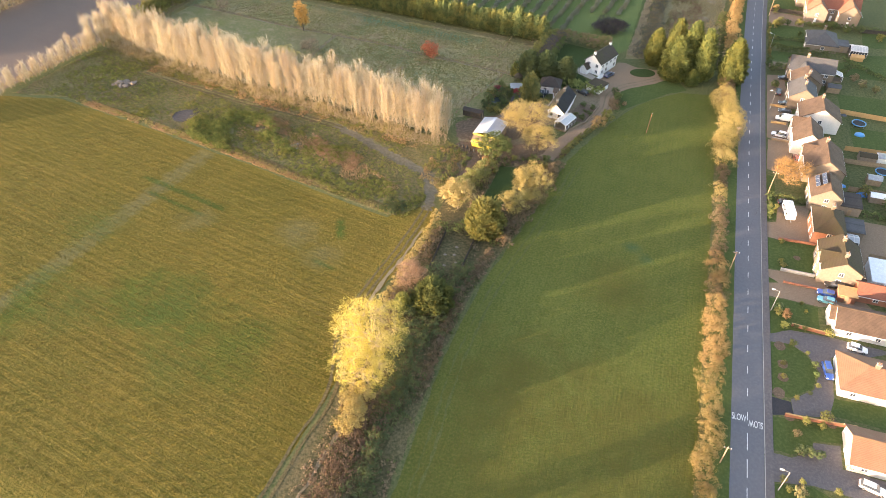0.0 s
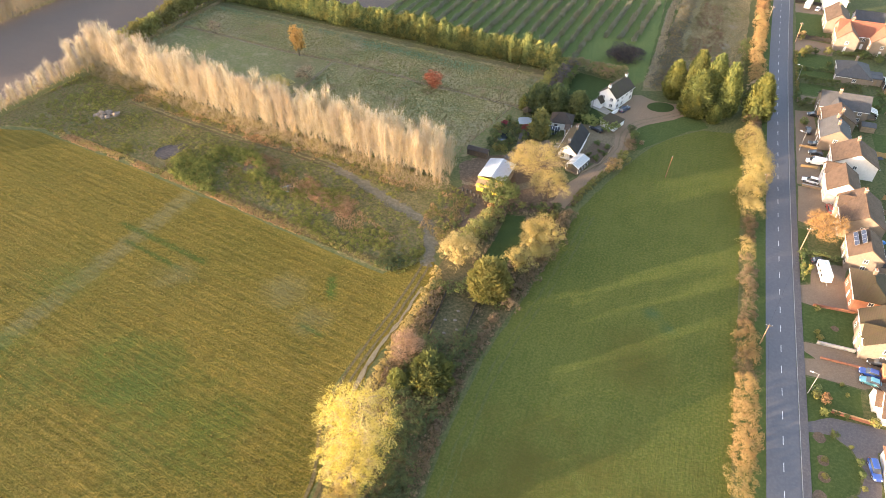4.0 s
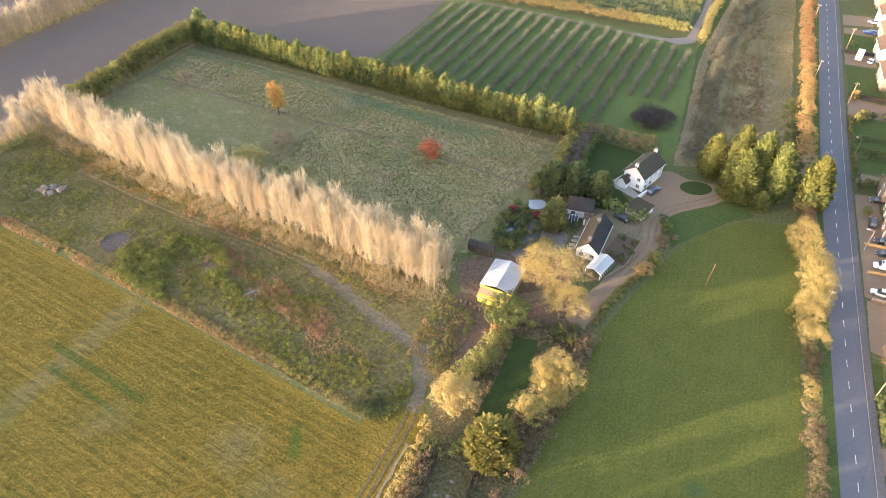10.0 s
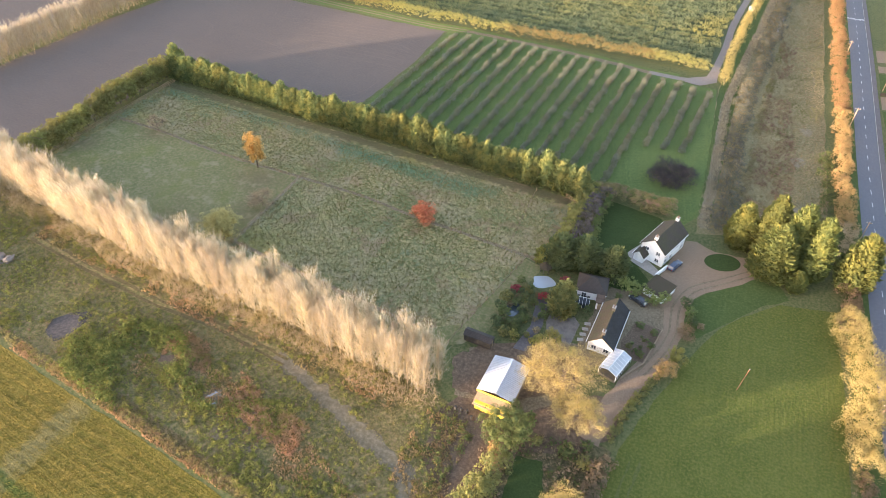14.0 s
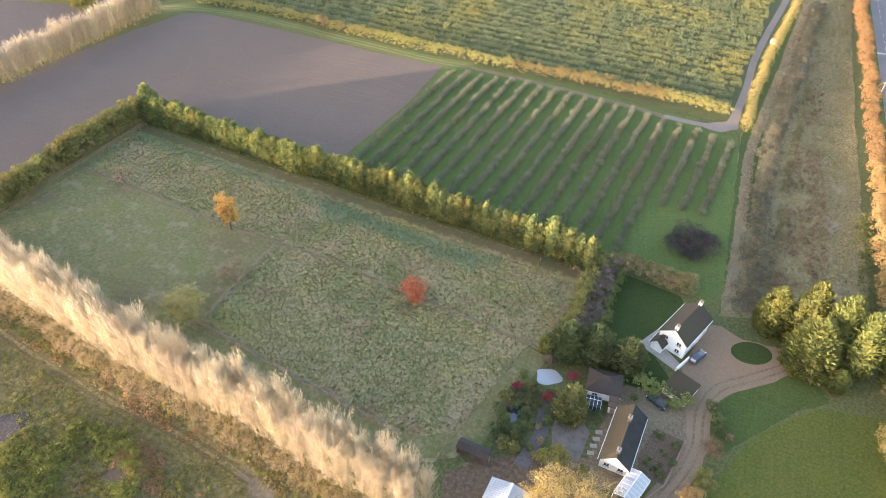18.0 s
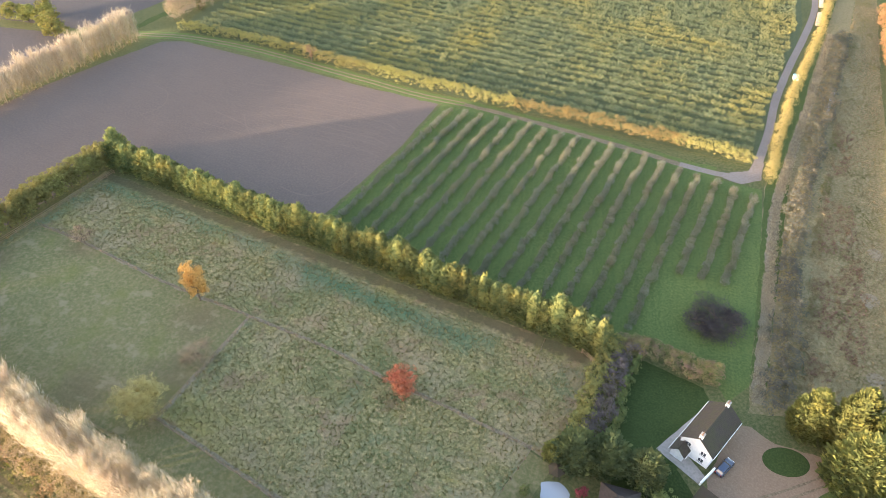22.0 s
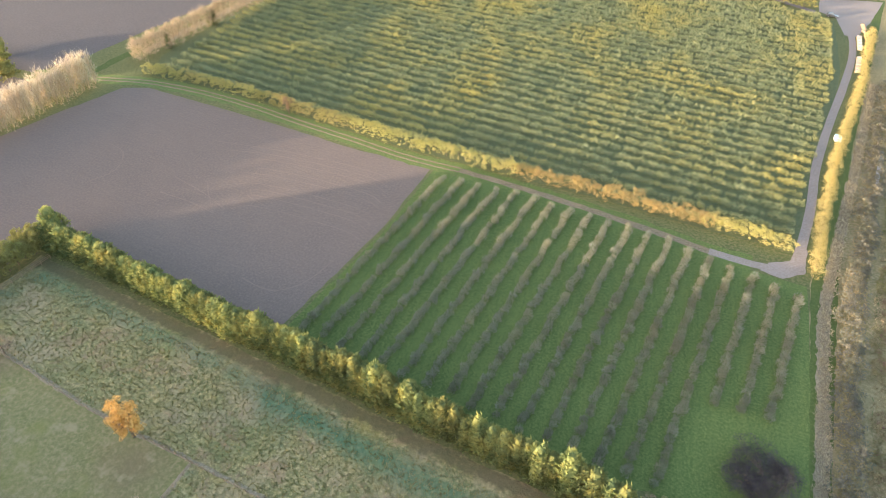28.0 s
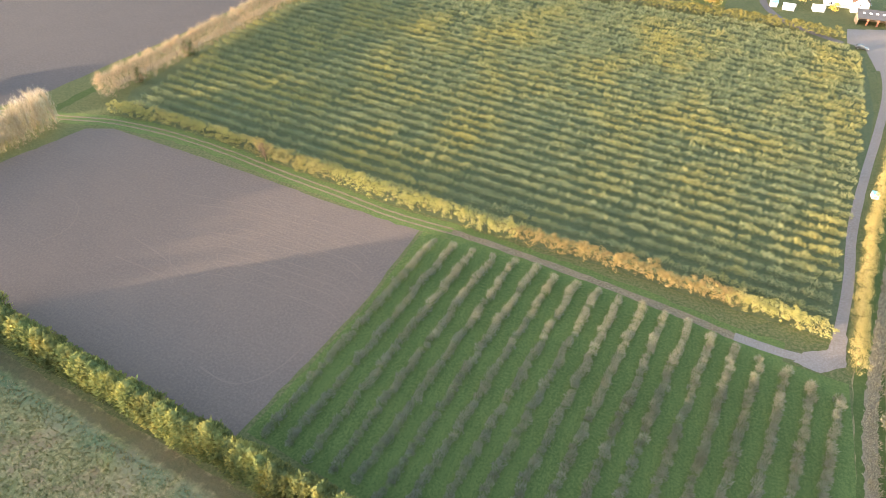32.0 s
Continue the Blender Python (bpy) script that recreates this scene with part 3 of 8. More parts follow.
def tree_meshes(seed, height, width, foot, leaf, count, size, bark=None, twigs=0, lobes=14, limbs=9, cone=False, dense=True, clumps=None):
    """Trunk-with-limbs mesh and crown mesh of one tree standing at the origin."""
    rng = np.random.default_rng(seed)
    verts, faces = [], []
    tr = 0.018 * height + 0.05
    top = height * (0.9 if cone else 0.55)
    lean = rng.uniform(-0.03, 0.03, 2) * height
    limb(verts, faces, (0, 0, -0.1), (lean[0] * 0.5, lean[1] * 0.5, top * 0.5), tr, tr * 0.72, 6)
    limb(verts, faces, (lean[0] * 0.5, lean[1] * 0.5, top * 0.5), (lean[0], lean[1], top), tr * 0.72, tr * 0.3, 6)
    if cone:
        ls = []
        for k in range(lobes):
            u = (k + 0.5) / lobes
            r = width / 2 * min(1.0, 0.55 + 1.5 * u) * (1 - u) ** 0.5 * rng.uniform(0.8, 1.1) + 0.25
            a = k * 2.4 + rng.uniform(0, 1)
            ls.append((math.cos(a) * r * 0.5, math.sin(a) * r * 0.5, foot + u * (height - foot) * 0.93, r * 0.72 + 0.2, r * 0.72 + 0.2, height / lobes * 1.7))
    else:
        ls = lobed(rng, width, height, foot, lobes)
    arms = []
    for k in range(limbs):
        l = ls[k % len(ls)]
        z0 = top * rng.uniform(0.4, 0.95)
        tip = (l[0], l[1], max(l[2], z0 + 0.3))
        arms.append(tip)
        limb(verts, faces, (lean[0] * z0 / top, lean[1] * z0 / top, z0), tip, tr * 0.4, 0.05, 4)
    small = ls
    if width > 3 and not cone:
        small, at = tufted(rng, ls, clumps or int(40 + 1.9 * width * height), 0.32 + 0.032 * width)
        if not dense:
            heads = np.array(arms)
            for p in at[: 30 * limbs]:
                h = heads[np.argmin(((heads - p) ** 2).sum(1))]
                limb(verts, faces, tuple(h), tuple(p), 0.05, 0.012, 3)
    trunk = mesh_of("trunk", verts, faces, bark or M_BARK)
    pos, out = shell(rng, small, count, 0.7)
    pos[:, 2] = np.maximum(pos[:, 2], 0.05)
    norm = out + np.array([0, 0, 0.25]) + 0.6 * unit(rng, count)
    norm /= np.linalg.norm(norm, axis=1)[:, None]
    lists = [leaves(rng, pos, norm, size)]
    if twigs:
        tp, to = shell(rng, ls, twigs, 0.35)
        d = to + np.array([0, 0, 0.3]) + 0.8 * unit(rng, twigs)
        d /= np.linalg.norm(d, axis=1)[:, None]
        lists.append(blades(rng, tp, d, rng.uniform(0.5, 1.3, twigs) * min(width / 6, 1.3), 0.05))
    crown = crown_from("crown", lists, leaf, core(ls, 0.7 if cone else 0.38) if dense else None)
    return trunk, crown


def bush_meshes(seed, height, width, leaf, n, reach, wide):
    """A low orchard tree: a short stem and a bush of upswept leafy shoots."""
    rng = np.random.default_rng(seed)
    verts, faces = [], []
    limb(verts, faces, (0, 0, -0.05), (0, 0, height * 0.5), 0.06, 0.03, 5)
    for k in range(4):
        limb(verts, faces, (0, 0, height * (0.2 + 0.08 * k)), (math.cos(2.4 * k) * width * 0.35, math.sin(2.4 * k) * width * 0.35, height * (0.45 + 0.1 * k)), 0.03, 0.012, 3)
    a, q = rng.uniform(0, 2 * math.pi, n), rng.uniform(0, 1, n) ** 0.6
    z = rng.uniform(0.08, 0.72, n) * height
    r = q * width * 0.42 * np.sqrt(np.clip(1 - (z / height - 0.35) ** 2 * 1.6, 0.1, 1))
    root = np.c_[np.cos(a) * r, np.sin(a) * r, z]
    way = np.c_[np.cos(a) * q, np.sin(a) * q, np.full(n, 0.75)] + 0.45 * unit(rng, n)
    way /= np.linalg.norm(way, axis=1)[:, None]
    return mesh_of("trunk", verts, faces, M_BARK), mesh_of("crown", *blades(rng, root, way, reach * rng.uniform(0.55, 1.2, n), wide * rng.uniform(0.7, 1.3, n)), leaf)


def cypress_meshes(seed, height, width, leaf, sprays, per=8, reach=1.0, point=1.5):
    """A cypress or fir: a tapering body thick with upswept feathery sprays, dark between them."""
    rng = np.random.default_rng(seed)
    verts, faces = [], []
    limb(verts, faces, (0, 0, -0.1), (0, 0, height * 0.9), 0.02 * height, 0.04, 6)
    trunk = mesh_of("trunk", verts, faces, M_BARK)
    k = np.arange(sprays)
    u = 1 - (1 - (k + 0.5) / sprays) ** 0.72
    a = k * 2.39996 + rng.uniform(-0.3, 0.3, sprays)
    bulge = 1 + 0.13 * np.sin(3 * a + 1.3 * seed) * np.sin(5 * u * 3) + 0.09 * np.sin(7 * a + 9 * u)
    r = width / 2 * np.minimum(1.0, 0.72 + 1.1 * u) * (1 - u ** point) ** 0.75 * bulge * rng.uniform(0.82, 1.05, sprays) + 0.12
    root = np.c_[np.cos(a) * r * 0.8, np.sin(a) * r * 0.8, 0.15 + u * height * 0.92]
    out = np.c_[np.cos(a), np.sin(a), np.zeros(sprays)]
    way = out * (0.75 - 0.45 * u)[:, None] + np.array([0, 0, 0.75]) + 0.22 * unit(rng, sprays)
    n = sprays * per
    root, way, out = (np.repeat(x, per, 0) for x in (root, way, out))
    way = way + 0.42 * unit(rng, n)
    way /= np.linalg.norm(way, axis=1)[:, None]
    length = reach * np.repeat(rng.uniform(0.7, 1.35, sprays), per) * rng.uniform(0.6, 1.1, n)
    root = root + 0.28 * reach * rng.normal(size=(n, 3)) * [1, 1, 0.7]
    side = np.cross(way, out + 0.5 * unit(rng, n))
    side /= np.linalg.norm(side, axis=1)[:, None] + 1e-6
    w = (length * rng.uniform(0.16, 0.26, n))[:, None]
    mid = root + way * length[:, None] * 0.45
    v = np.stack([root, mid + side * w, root + way * length[:, None], mid - side * w], 1).reshape(-1, 3)
    v[:, 2] = np.maximum(v[:, 2], 0.03)
    i = 4 * np.arange(n)[:, None]
    f = np.concatenate([i + [[0, 1, 3]], i + [[1, 2, 3]]])
    ls = [(0, 0, h * height, *(2 * [width / 2 * 0.66 * min(1.0, 0.75 + h) * (1 - h ** point) ** 0.75 + 0.1]), height * 0.12) for h in np.linspace(0.06, 0.86, 9)]
    return trunk, crown_from("crown", [(v, f)], leaf, core(ls, 1.0))


def plant(name, meshes, x, y, turn=0.0, scale=1.0, tall=1.0, z=0.0, label="", category="tree", group=""):
    """One tree from its shared meshes: an Empty with trunk and crown."""
    ob = base(name, x, y, z, turn, label, category, group)
    ob.scale = (scale, scale, scale * tall)
    for n, me in zip(("trunk", "crown"), meshes):
        part_mesh(n, me, ob)
    return ob


def tufts(rng, xy, height, spread, width, per, z=0.0):
    """Grass tufts: per blades at every place, leaning outwards."""
    n = len(xy) * per
    p = np.repeat(np.c_[xy, np.full(len(xy), z)], per, 0)
    h = np.repeat(np.broadcast_to(np.asarray(height, float), (len(xy),)), per) * rng.uniform(0.6, 1.25, n)
    a = rng.uniform(0, 2 * math.pi, n)
    s = rng.uniform(0.2, 1.0, n) * spread
    d = np.c_[np.cos(a) * s, np.sin(a) * s, np.ones(n)]
    d /= np.linalg.norm(d, axis=1)[:, None]
    p[:, 0] += np.cos(a) * s * 0.3
    p[:, 1] += np.sin(a) * s * 0.3
    w = np.c_[-np.sin(a), np.cos(a), np.zeros(n)] * (width / 2)
    v = np.stack([p - w, p + w, p + d * h[:, None]], 1).reshape(-1, 3)
    return v, np.arange(3 * n).reshape(-1, 3)


def inside(poly, xy):
    x, y = xy[:, 0], xy[:, 1]
    hit = np.zeros(len(xy), bool)
    for (x0, y0), (x1, y1) in zip(poly, poly[1:] + poly[:1]):
        cross = ((y0 > y) != (y1 > y)) & (x < (x1 - x0) * (y - y0) / (y1 - y0 + 1e-9) + x0)
        hit ^= cross
    return hit


def strewn(rng, poly, count):
    """Random places inside an outline."""
    p = np.asarray(poly)
    out = np.empty((0, 2))
    while len(out) < count:
        xy = rng.uniform(p.min(0), p.max(0), (count * 2, 2))
        out = np.concatenate([out, xy[inside(poly, xy)]])
    return out[:count]


def clumpy(xy, scale, seed=0.0):
    """A cheap drift value from 0 to 1 over the ground."""
    return np.array([noise.noise((x * scale, y * scale, seed)) * 0.5 + 0.5 for x, y in xy])


def stuff(name, lists, material, label, category):
    return tagged(new(name, crown_from(name, lists, material)), label, category, kind="stuff")


# ---- ground and fields ----
FIELD = [(-245, 66), (-221, 71), (-202, 68), (-180, 64.5), (-160, 60.3), (-142, 57.5), (-125, 53.7), (-109.5, 50.5), (-95.4, 47.6), (-88, 46.5),
         (-86, 34), (-88, 22), (-88.5, 8), (-82, -6), (-83, -22), (-86, -40), (-92, -75), (-130, -90), (-330, -90), (-330, 40)]
CROP = [(-61.5, -80), (-61.6, -16), (-62.6, 7), (-61, 30), (-56.5, 52), (-53, 72), (-51, 87), (-46, 101), (-40.5, 114), (-35, 125), (-30, 131), (-22, 138), (-9.6, 140),
        (-9.4, 100), (-9.3, 58), (-9.3, 24), (-9.2, 0), (-9.2, -80)]
SOIL = [(-320, 20), (-247, 60), (-242, 85), (-238, 105), (-234, 122), (-228, 172), (-226.5, 181.5), (-201.6, 182), (-155.0, 176.2), (-148, 217), (-146, 247.5), (-170, 247.5),
        (-200, 250.5), (-225, 252.4), (-255, 254.2), (-263, 251), (-272.5, 228), (-281, 204), (-291, 153), (-312, 60)]
PADDOCK = [(-231, 110), (-224, 176), (-75, 160), (-74, 150), (-79, 132), (-82, 133), (-89.5, 106), (-91, 99), (-100, 97), (-150, 105)]
GRAZED = [(-229, 113), (-223, 149.7), (-208, 148.7), (-178, 144.2), (-152, 142.3), (-155, 112), (-156, 106)]
LANE_GRASS = [(-155, 112), (-142, 110), (-122, 106), (-111, 103.7), (-98, 102), (-89.5, 106.5), (-82, 132.5), (-77, 131), (-80, 120), (-84, 106), (-88, 101), (-100, 96.5), (-156, 104)]
WEEDS = [(-240, 69), (-221, 72.5), (-202, 69), (-180, 65.5), (-160, 61.3), (-142, 58.5), (-125, 54.7), (-109.5, 51.5), (-95.4, 48.6), (-88, 48), (-83, 56), (-80, 66), (-78, 82),
         (-86, 86), (-100, 90), (-130, 94), (-160, 98), (-190, 102), (-229, 109), (-236, 96)]
ORCHARD = [(-153.5, 178.5), (-147, 217), (-145, 246.5), (-120, 246), (-93, 243.5), (-67, 238.5), (-50, 236.5), (-43, 236), (-42, 195), (-43, 164), (-47, 158), (-50, 163), (-70, 169), (-76, 167)]
ORCHARD_FAR = [(-259, 262), (-240, 261.5), (-216, 261.5), (-194, 258), (-155, 253.5), (-123, 252.5), (-93, 251), (-66, 248.5), (-45.5, 248), (-42.6, 268), (-38.2, 300), (-31.8, 356), (-33, 400),
               (-58, 409), (-125, 411), (-197, 388), (-253, 362), (-262, 320), (-266, 275)]
ROUGH = [(-33, 160), (-32, 180), (-30, 215), (-24, 270), (-20, 300), (-14, 360), (-5, 440), (1, 440), (-4, 360), (-7, 300), (-9, 240), (-10.5, 160)]

flat("ground", [(-4500, -4500), (4500, -4500), (4500, 4500), (-4500, 4500)], 0.0, M_GROUND, "rough grassland reaching out to the horizon")
flat("stubble_field", FIELD, 0.02, M_STUBBLE, "ochre and green stubble field with drill rows", 2.5, 0.25)
flat("crop_field", CROP, 0.02, M_CROP, "green field of young winter crop", 2.5, 0.25, 2)
flat("ploughed_field", SOIL, 0.012, M_SOIL, "bare grey-brown ploughed soil", 3, 0.2, 3)
# ploughed soil again, darker and greyer: the far fields' shade put into the colour
M_FARSOIL = field_mat("far_shaded_soil", (0.078, 0.07, 0.068), (0.09, 0.08, 0.076), (0.104, 0.091, 0.085), 0.012, 1.2, bump=0.4, depth=0.1, rows=(40, 0.0, 0.2), dark=0.15)
ribbon("windbreak_verge", [(-274, 276), (-272.2, 287), (-267.5, 312), (-263, 340), (-256, 395)], 4.0, 0.045, M_PALEGRASS, "bleached grass verge beside a tall hedge", 0.5)
ribbon("windbreak_ditch", [(-281, 256), (-276, 285), (-271, 312), (-266.5, 340), (-260, 395)], 3.6, 0.04, M_LAWN, "green ditch bank beside a tall hedge", 0.5)
flat("far_ploughed_field", [(-292, 262), (-287, 284), (-279, 313), (-272, 352), (-268, 420), (-420, 480), (-560, 300), (-420, 235), (-300, 248)], 0.02, M_FARSOIL, "distant bare ploughed soil", 4, 0.3, 4)
flat("west_field", [(-296, 130), (-290, 200), (-283, 238), (-300, 243), (-420, 225), (-560, 120), (-420, 20), (-330, 60)], 0.02, M_FARSOIL, "brown field beyond the poplar windbreak", 4, 0.3, 5)
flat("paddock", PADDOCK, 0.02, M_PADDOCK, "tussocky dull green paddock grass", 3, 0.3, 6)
flat("grazed_paddock", GRAZED, 0.035, M_PASTURE, "smooth grazed grass of a fenced paddock", 3, 0.2, 7)
flat("grass_lane", LANE_GRASS, 0.03, M_PASTURE, "mown grass lane beside the paddock fence", 3, 0.2, 8)
flat("weed_ground", WEEDS, 0.02, M_WEEDS, "waste ground grown over with weeds", 2, 0.5, 9)
flat("orchard_ground", ORCHARD, 0.02, M_ORCHARD, "dark green mown orchard grass", 3, 0.2, 10)
flat("far_orchard_ground", ORCHARD_FAR, 0.02, M_ORCHARD_FAR, "green grass under the far orchard rows", 3, 0.2, 11)
flat("rough_pasture", ROUGH, 0.02, M_DRY, "dry tan grass of an unused pasture", 3, 0.4, 12)

# road, pavement, kerb
ROAD = [(0, -300), (0, -100), (0, 0), (0, 100), (0.8, 165), (1.8, 207), (3.0, 241), (4.5, 285), (5.6, 330), (7.5, 420), (12, 700)]
ribbon("verge", ROAD, 5.2, 0.03, M_LAWN, "grass verge between hedge and road", 0.2, offset=5.4)
ribbon("road", ROAD, 6.2, 0.05, M_ROAD, "grey asphalt village road")
ribbon("pavement", ROAD, 1.5, 0.16, M_PAVE, "narrow asphalt footway beside the road", offset=-3.98)
ribbon("kerb", ROAD, 0.14, 0.165, M_KERB, "concrete kerb of the footway", offset=-3.17)


def road_x(y):
    for (x0, y0), (x1, y1) in zip(ROAD, ROAD[1:]):
        if y0 <= y <= y1:
            return x0 + (x1 - x0) * (y - y0) / (y1 - y0)
    return 0.0


def paint_mark(length, width=0.12):
    bm = box(bmesh.new(), -width / 2, width / 2, -length / 2, length / 2, 0, 0.004)
    return bm


MARKS = tagged(new("road_marking"), "white painted centre line dashes on asphalt", kind="structure")
dash_short, dash_long = bpy.data.meshes.new("dash"), bpy.data.meshes.new("dash")
for me, l in ((dash_short, 2.0), (dash_long, 4.0)):
    b = paint_mark(l)
    b.to_mesh(me)
    b.free()
    me.materials.append(M_PAINT)
for i in range(-16, 62):
    y = i * 6.0
    d = part_mesh("dash", dash_long if -5 <= i <= 1 else dash_short, MARKS)
    d.location = (road_x(y), y, 0.052)


def writing(text, x, y, size, stretch, turn, material, parent, z=0.054):
    c = bpy.data.curves.new("writing", "FONT")
    c.body, c.size, c.align_x, c.align_y, c.extrude = text, size, "CENTER", "CENTER", 0.002
    c.materials.append(material)
    ob = under(new("road_word", c), parent)
    ob.matrix_basis = pose(x, y, z, 0, 0, turn) @ Matrix.Diagonal((1, stretch, 1, 1))
    return ob


writing("SLOW", -1.6, 11.2, 0.98, 2.3, 0, M_PAINT, MARKS)
writing("SLOW", 1.55, 10.6, 0.98, 2.3, 180, M_PAINT, MARKS)
writing("SLOW", road_x(313) - 1.6, 313, 0.98, 2.3, 0, M_PAINT, MARKS)
writing("SLOW", road_x(313) + 1.6, 313, 0.98, 2.3, 180, M_PAINT, MARKS)

# tracks
FARM_TRACK = [(-300, 247), (-277, 252.5), (-258, 257.3), (-237, 258.6), (-215, 257.2), (-193, 254.2), (-174, 252), (-155, 249.6), (-138, 249.3), (-122, 248), (-107, 246.5), (-92.6, 244.6),
              (-79, 242.6), (-66.4, 240.4), (-56, 239.6)]
ribbon("track_verge", FARM_TRACK, 6.0, 0.03, M_ORCHARD, "grassy edge of the farm track", 0.4)
for s in (-0.95, 0.95):
    ribbon("wheel_rut", FARM_TRACK[:9], 0.7, 0.04, M_MUD, "muddy wheel rut along the field edge", 0.1, offset=s)
ribbon("farm_track", FARM_TRACK[8:], 2.1, 0.045, M_MUD, "pale stony farm track", 0.2)
ribbon("farm_track_bend", [(-66.4, 240.4), (-56, 239.4), (-49.5, 239.9), (-45.8, 244), (-43.8, 255), (-42, 270), (-40.3, 292), (-35.6, 321), (-31, 346), (-27.4, 370), (-27, 390), (-29.5, 407.7)], 2.5, 0.055, M_TRACK, "pale stony farm lane", 0.08, 4.0)
flat("track_corner", [(-54, 237.8), (-48.5, 236.8), (-43.5, 240.5), (-43, 250), (-45.6, 250), (-47, 244), (-52, 241.6)], 0.06, M_TRACK, "worn stony corner of the lane", 1, 0.2, 13)
M_FURROW = field_mat("pale_furrow_soil", (0.135, 0.104, 0.088), (0.15, 0.115, 0.097), (0.165, 0.128, 0.107), 0.2, 2.0, bump=0.5, depth=0.08, dark=0.1)
for i in range(9):
    y = 243.5 - 3.3 * i + (i * 7 % 5) * 0.35
    ribbon("furrow", [(-214 + 3 * i + (i * 5 % 4) * 4, y - 8), (-196 + i, y - 5.5), (-178, y - 4.2), (-160 + 0.4 * i, y - 4.6), (-154.5 + 0.5 * i, y - 7.0)], 0.3, 0.035, M_FURROW, "pale furrow left by a drill in bare soil", 0.08, seed=300 + i)
for k, pts in enumerate(([(-213.6, 215.7), (-203, 213), (-191.5, 208.7)], [(-203.7, 217.5), (-199, 212), (-193.5, 206.1)], [(-213, 208.3), (-203, 207.8), (-193.5, 206.1)], [(-235, 205), (-232, 212), (-236, 220), (-243, 222)], [(-172, 188), (-163, 187), (-157, 192), (-154, 202)])):
    ribbon("wheel_mark", pts, 0.4, 0.042 + 0.005 * k, M_FURROW, "curved wheel mark across bare soil", 0.1, seed=330)
M_WAY = field_mat("trampled_track_earth", (0.105, 0.096, 0.062), (0.135, 0.115, 0.08), (0.175, 0.148, 0.108), 0.25, 1.3, bump=0.5, depth=0.1, dark=0.3)
FIELD_TRACK = [(-84, -60), (-83, -23), (-82, -15), (-82.5, -6), (-86.5, 6), (-86.5, 20), (-84.8, 33), (-83.4, 46), (-83, 54)]
for s in (-0.85, 0.85):
    ribbon("wheel_rut", FIELD_TRACK, 0.6, 0.062, M_RUT, "worn wheel rut at the field edge", 0.12, offset=s)
ribbon("field_track", [(-83, 53), (-84, 59), (-88, 68), (-99, 73), (-113, 79.5), (-125, 84)], 3.2, 0.05, M_WAY, "bare earth track through weeds", 0.9, 1.0)
for s in (-0.8, 0.8):
    ribbon("wheel_rut", [(-122, 83), (-140, 86.5), (-160, 88), (-185, 92), (-205, 96)], 0.7, 0.063, M_RUT, "worn wheel rut through weeds", 0.2, offset=s)
ribbon("straw_bank", [(-78, -34), (-76.5, -18), (-77.5, -8), (-83.5, 6), (-84.2, 20), (-82.4, 34), (-81, 46)], 0.7, 0.068, M_PALEGRASS, "bleached grass bank beside the track", 0.3)
M_WHEELING = field_mat("pale_crop_wheeling", (0.07, 0.085, 0.024), (0.09, 0.1, 0.031), (0.115, 0.115, 0.042), 0.1, 1.6, bump=0.6, depth=0.12, dark=0.3)
for k, off in enumerate((2.6, 4.4)):
    ribbon("wheel_mark", [(-61.6 + off, -40), (-61.6 + off, -16), (-62.6 + off, 7), (-61 + off, 30), (-56.5 + off, 52), (-53 + off, 72), (-51 + off, 86)], 0.4, 0.036 + 0.003 * k, M_WHEELING, "pale wheel mark along the edge of a crop field", 0.25, 1.5, seed=340 + k)
DRIVE = [(-24, 150.5), (-29, 146.3), (-37, 139.8), (-41.8, 135.8), (-44.6, 129), (-44.6, 121), (-46.4, 114), (-49.6, 106.8), (-53.4, 98), (-57, 87)]
ribbon("drive", DRIVE, 4.4, 0.042, M_DRIVE, "brown gravel drive to a farmhouse", 0.3)
for s in (-0.8, 0.8):
    ribbon("wheel_rut", DRIVE[:8], 0.45, 0.05, M_MUD, "darker wheel rut in a gravel drive", 0.1, offset=s)
flat("gravel_yard", [(-49.5, 139), (-45, 153.4), (-42.2, 153.8), (-37.6, 151.5), (-27.5, 151.8), (-28.6, 147), (-36, 141.5), (-43, 135), (-43.5, 127), (-48, 128)], 0.036, M_DRIVE, "brown gravel yard in front of a house", 1.5, 0.2, 14)
flat("yard_south", [(-60, 130), (-49, 131), (-45, 128), (-46, 118), (-54, 108), (-62, 104), (-62, 88), (-85, 88), (-86, 101), (-73, 104), (-73, 108), (-64, 110), (-62, 123)], 0.03, M_MUD, "brown earth and gravel farmyard", 1.5, 0.3, 15)
M_YARD = field_mat("brown_yard_earth", (0.085, 0.06, 0.042), (0.125, 0.088, 0.06), (0.175, 0.125, 0.085), 0.15, 1.3, bump=0.7, depth=0.12, dark=0.25)
flat("bare_yard", [(-86.5, 74), (-86.5, 84), (-84, 88), (-72, 88), (-66, 92), (-57.7, 98), (-52.5, 99), (-51.8, 90), (-58.1, 83.5), (-65.7, 81), (-73, 77), (-74.4, 68.5), (-80.4, 64.6)], 0.034, M_YARD, "bare brown earth round a barn", 1.5, 0.4, 25)
flat("back_yard", [(-88.5, 97), (-82.5, 104), (-78, 105.2), (-72, 106), (-64.5, 107.5), (-60.5, 101), (-66, 95), (-76, 89.5), (-86, 89.5)], 0.038, M_YARD, "brown earth yard between a barn and a cottage", 1.2, 0.4, 26)
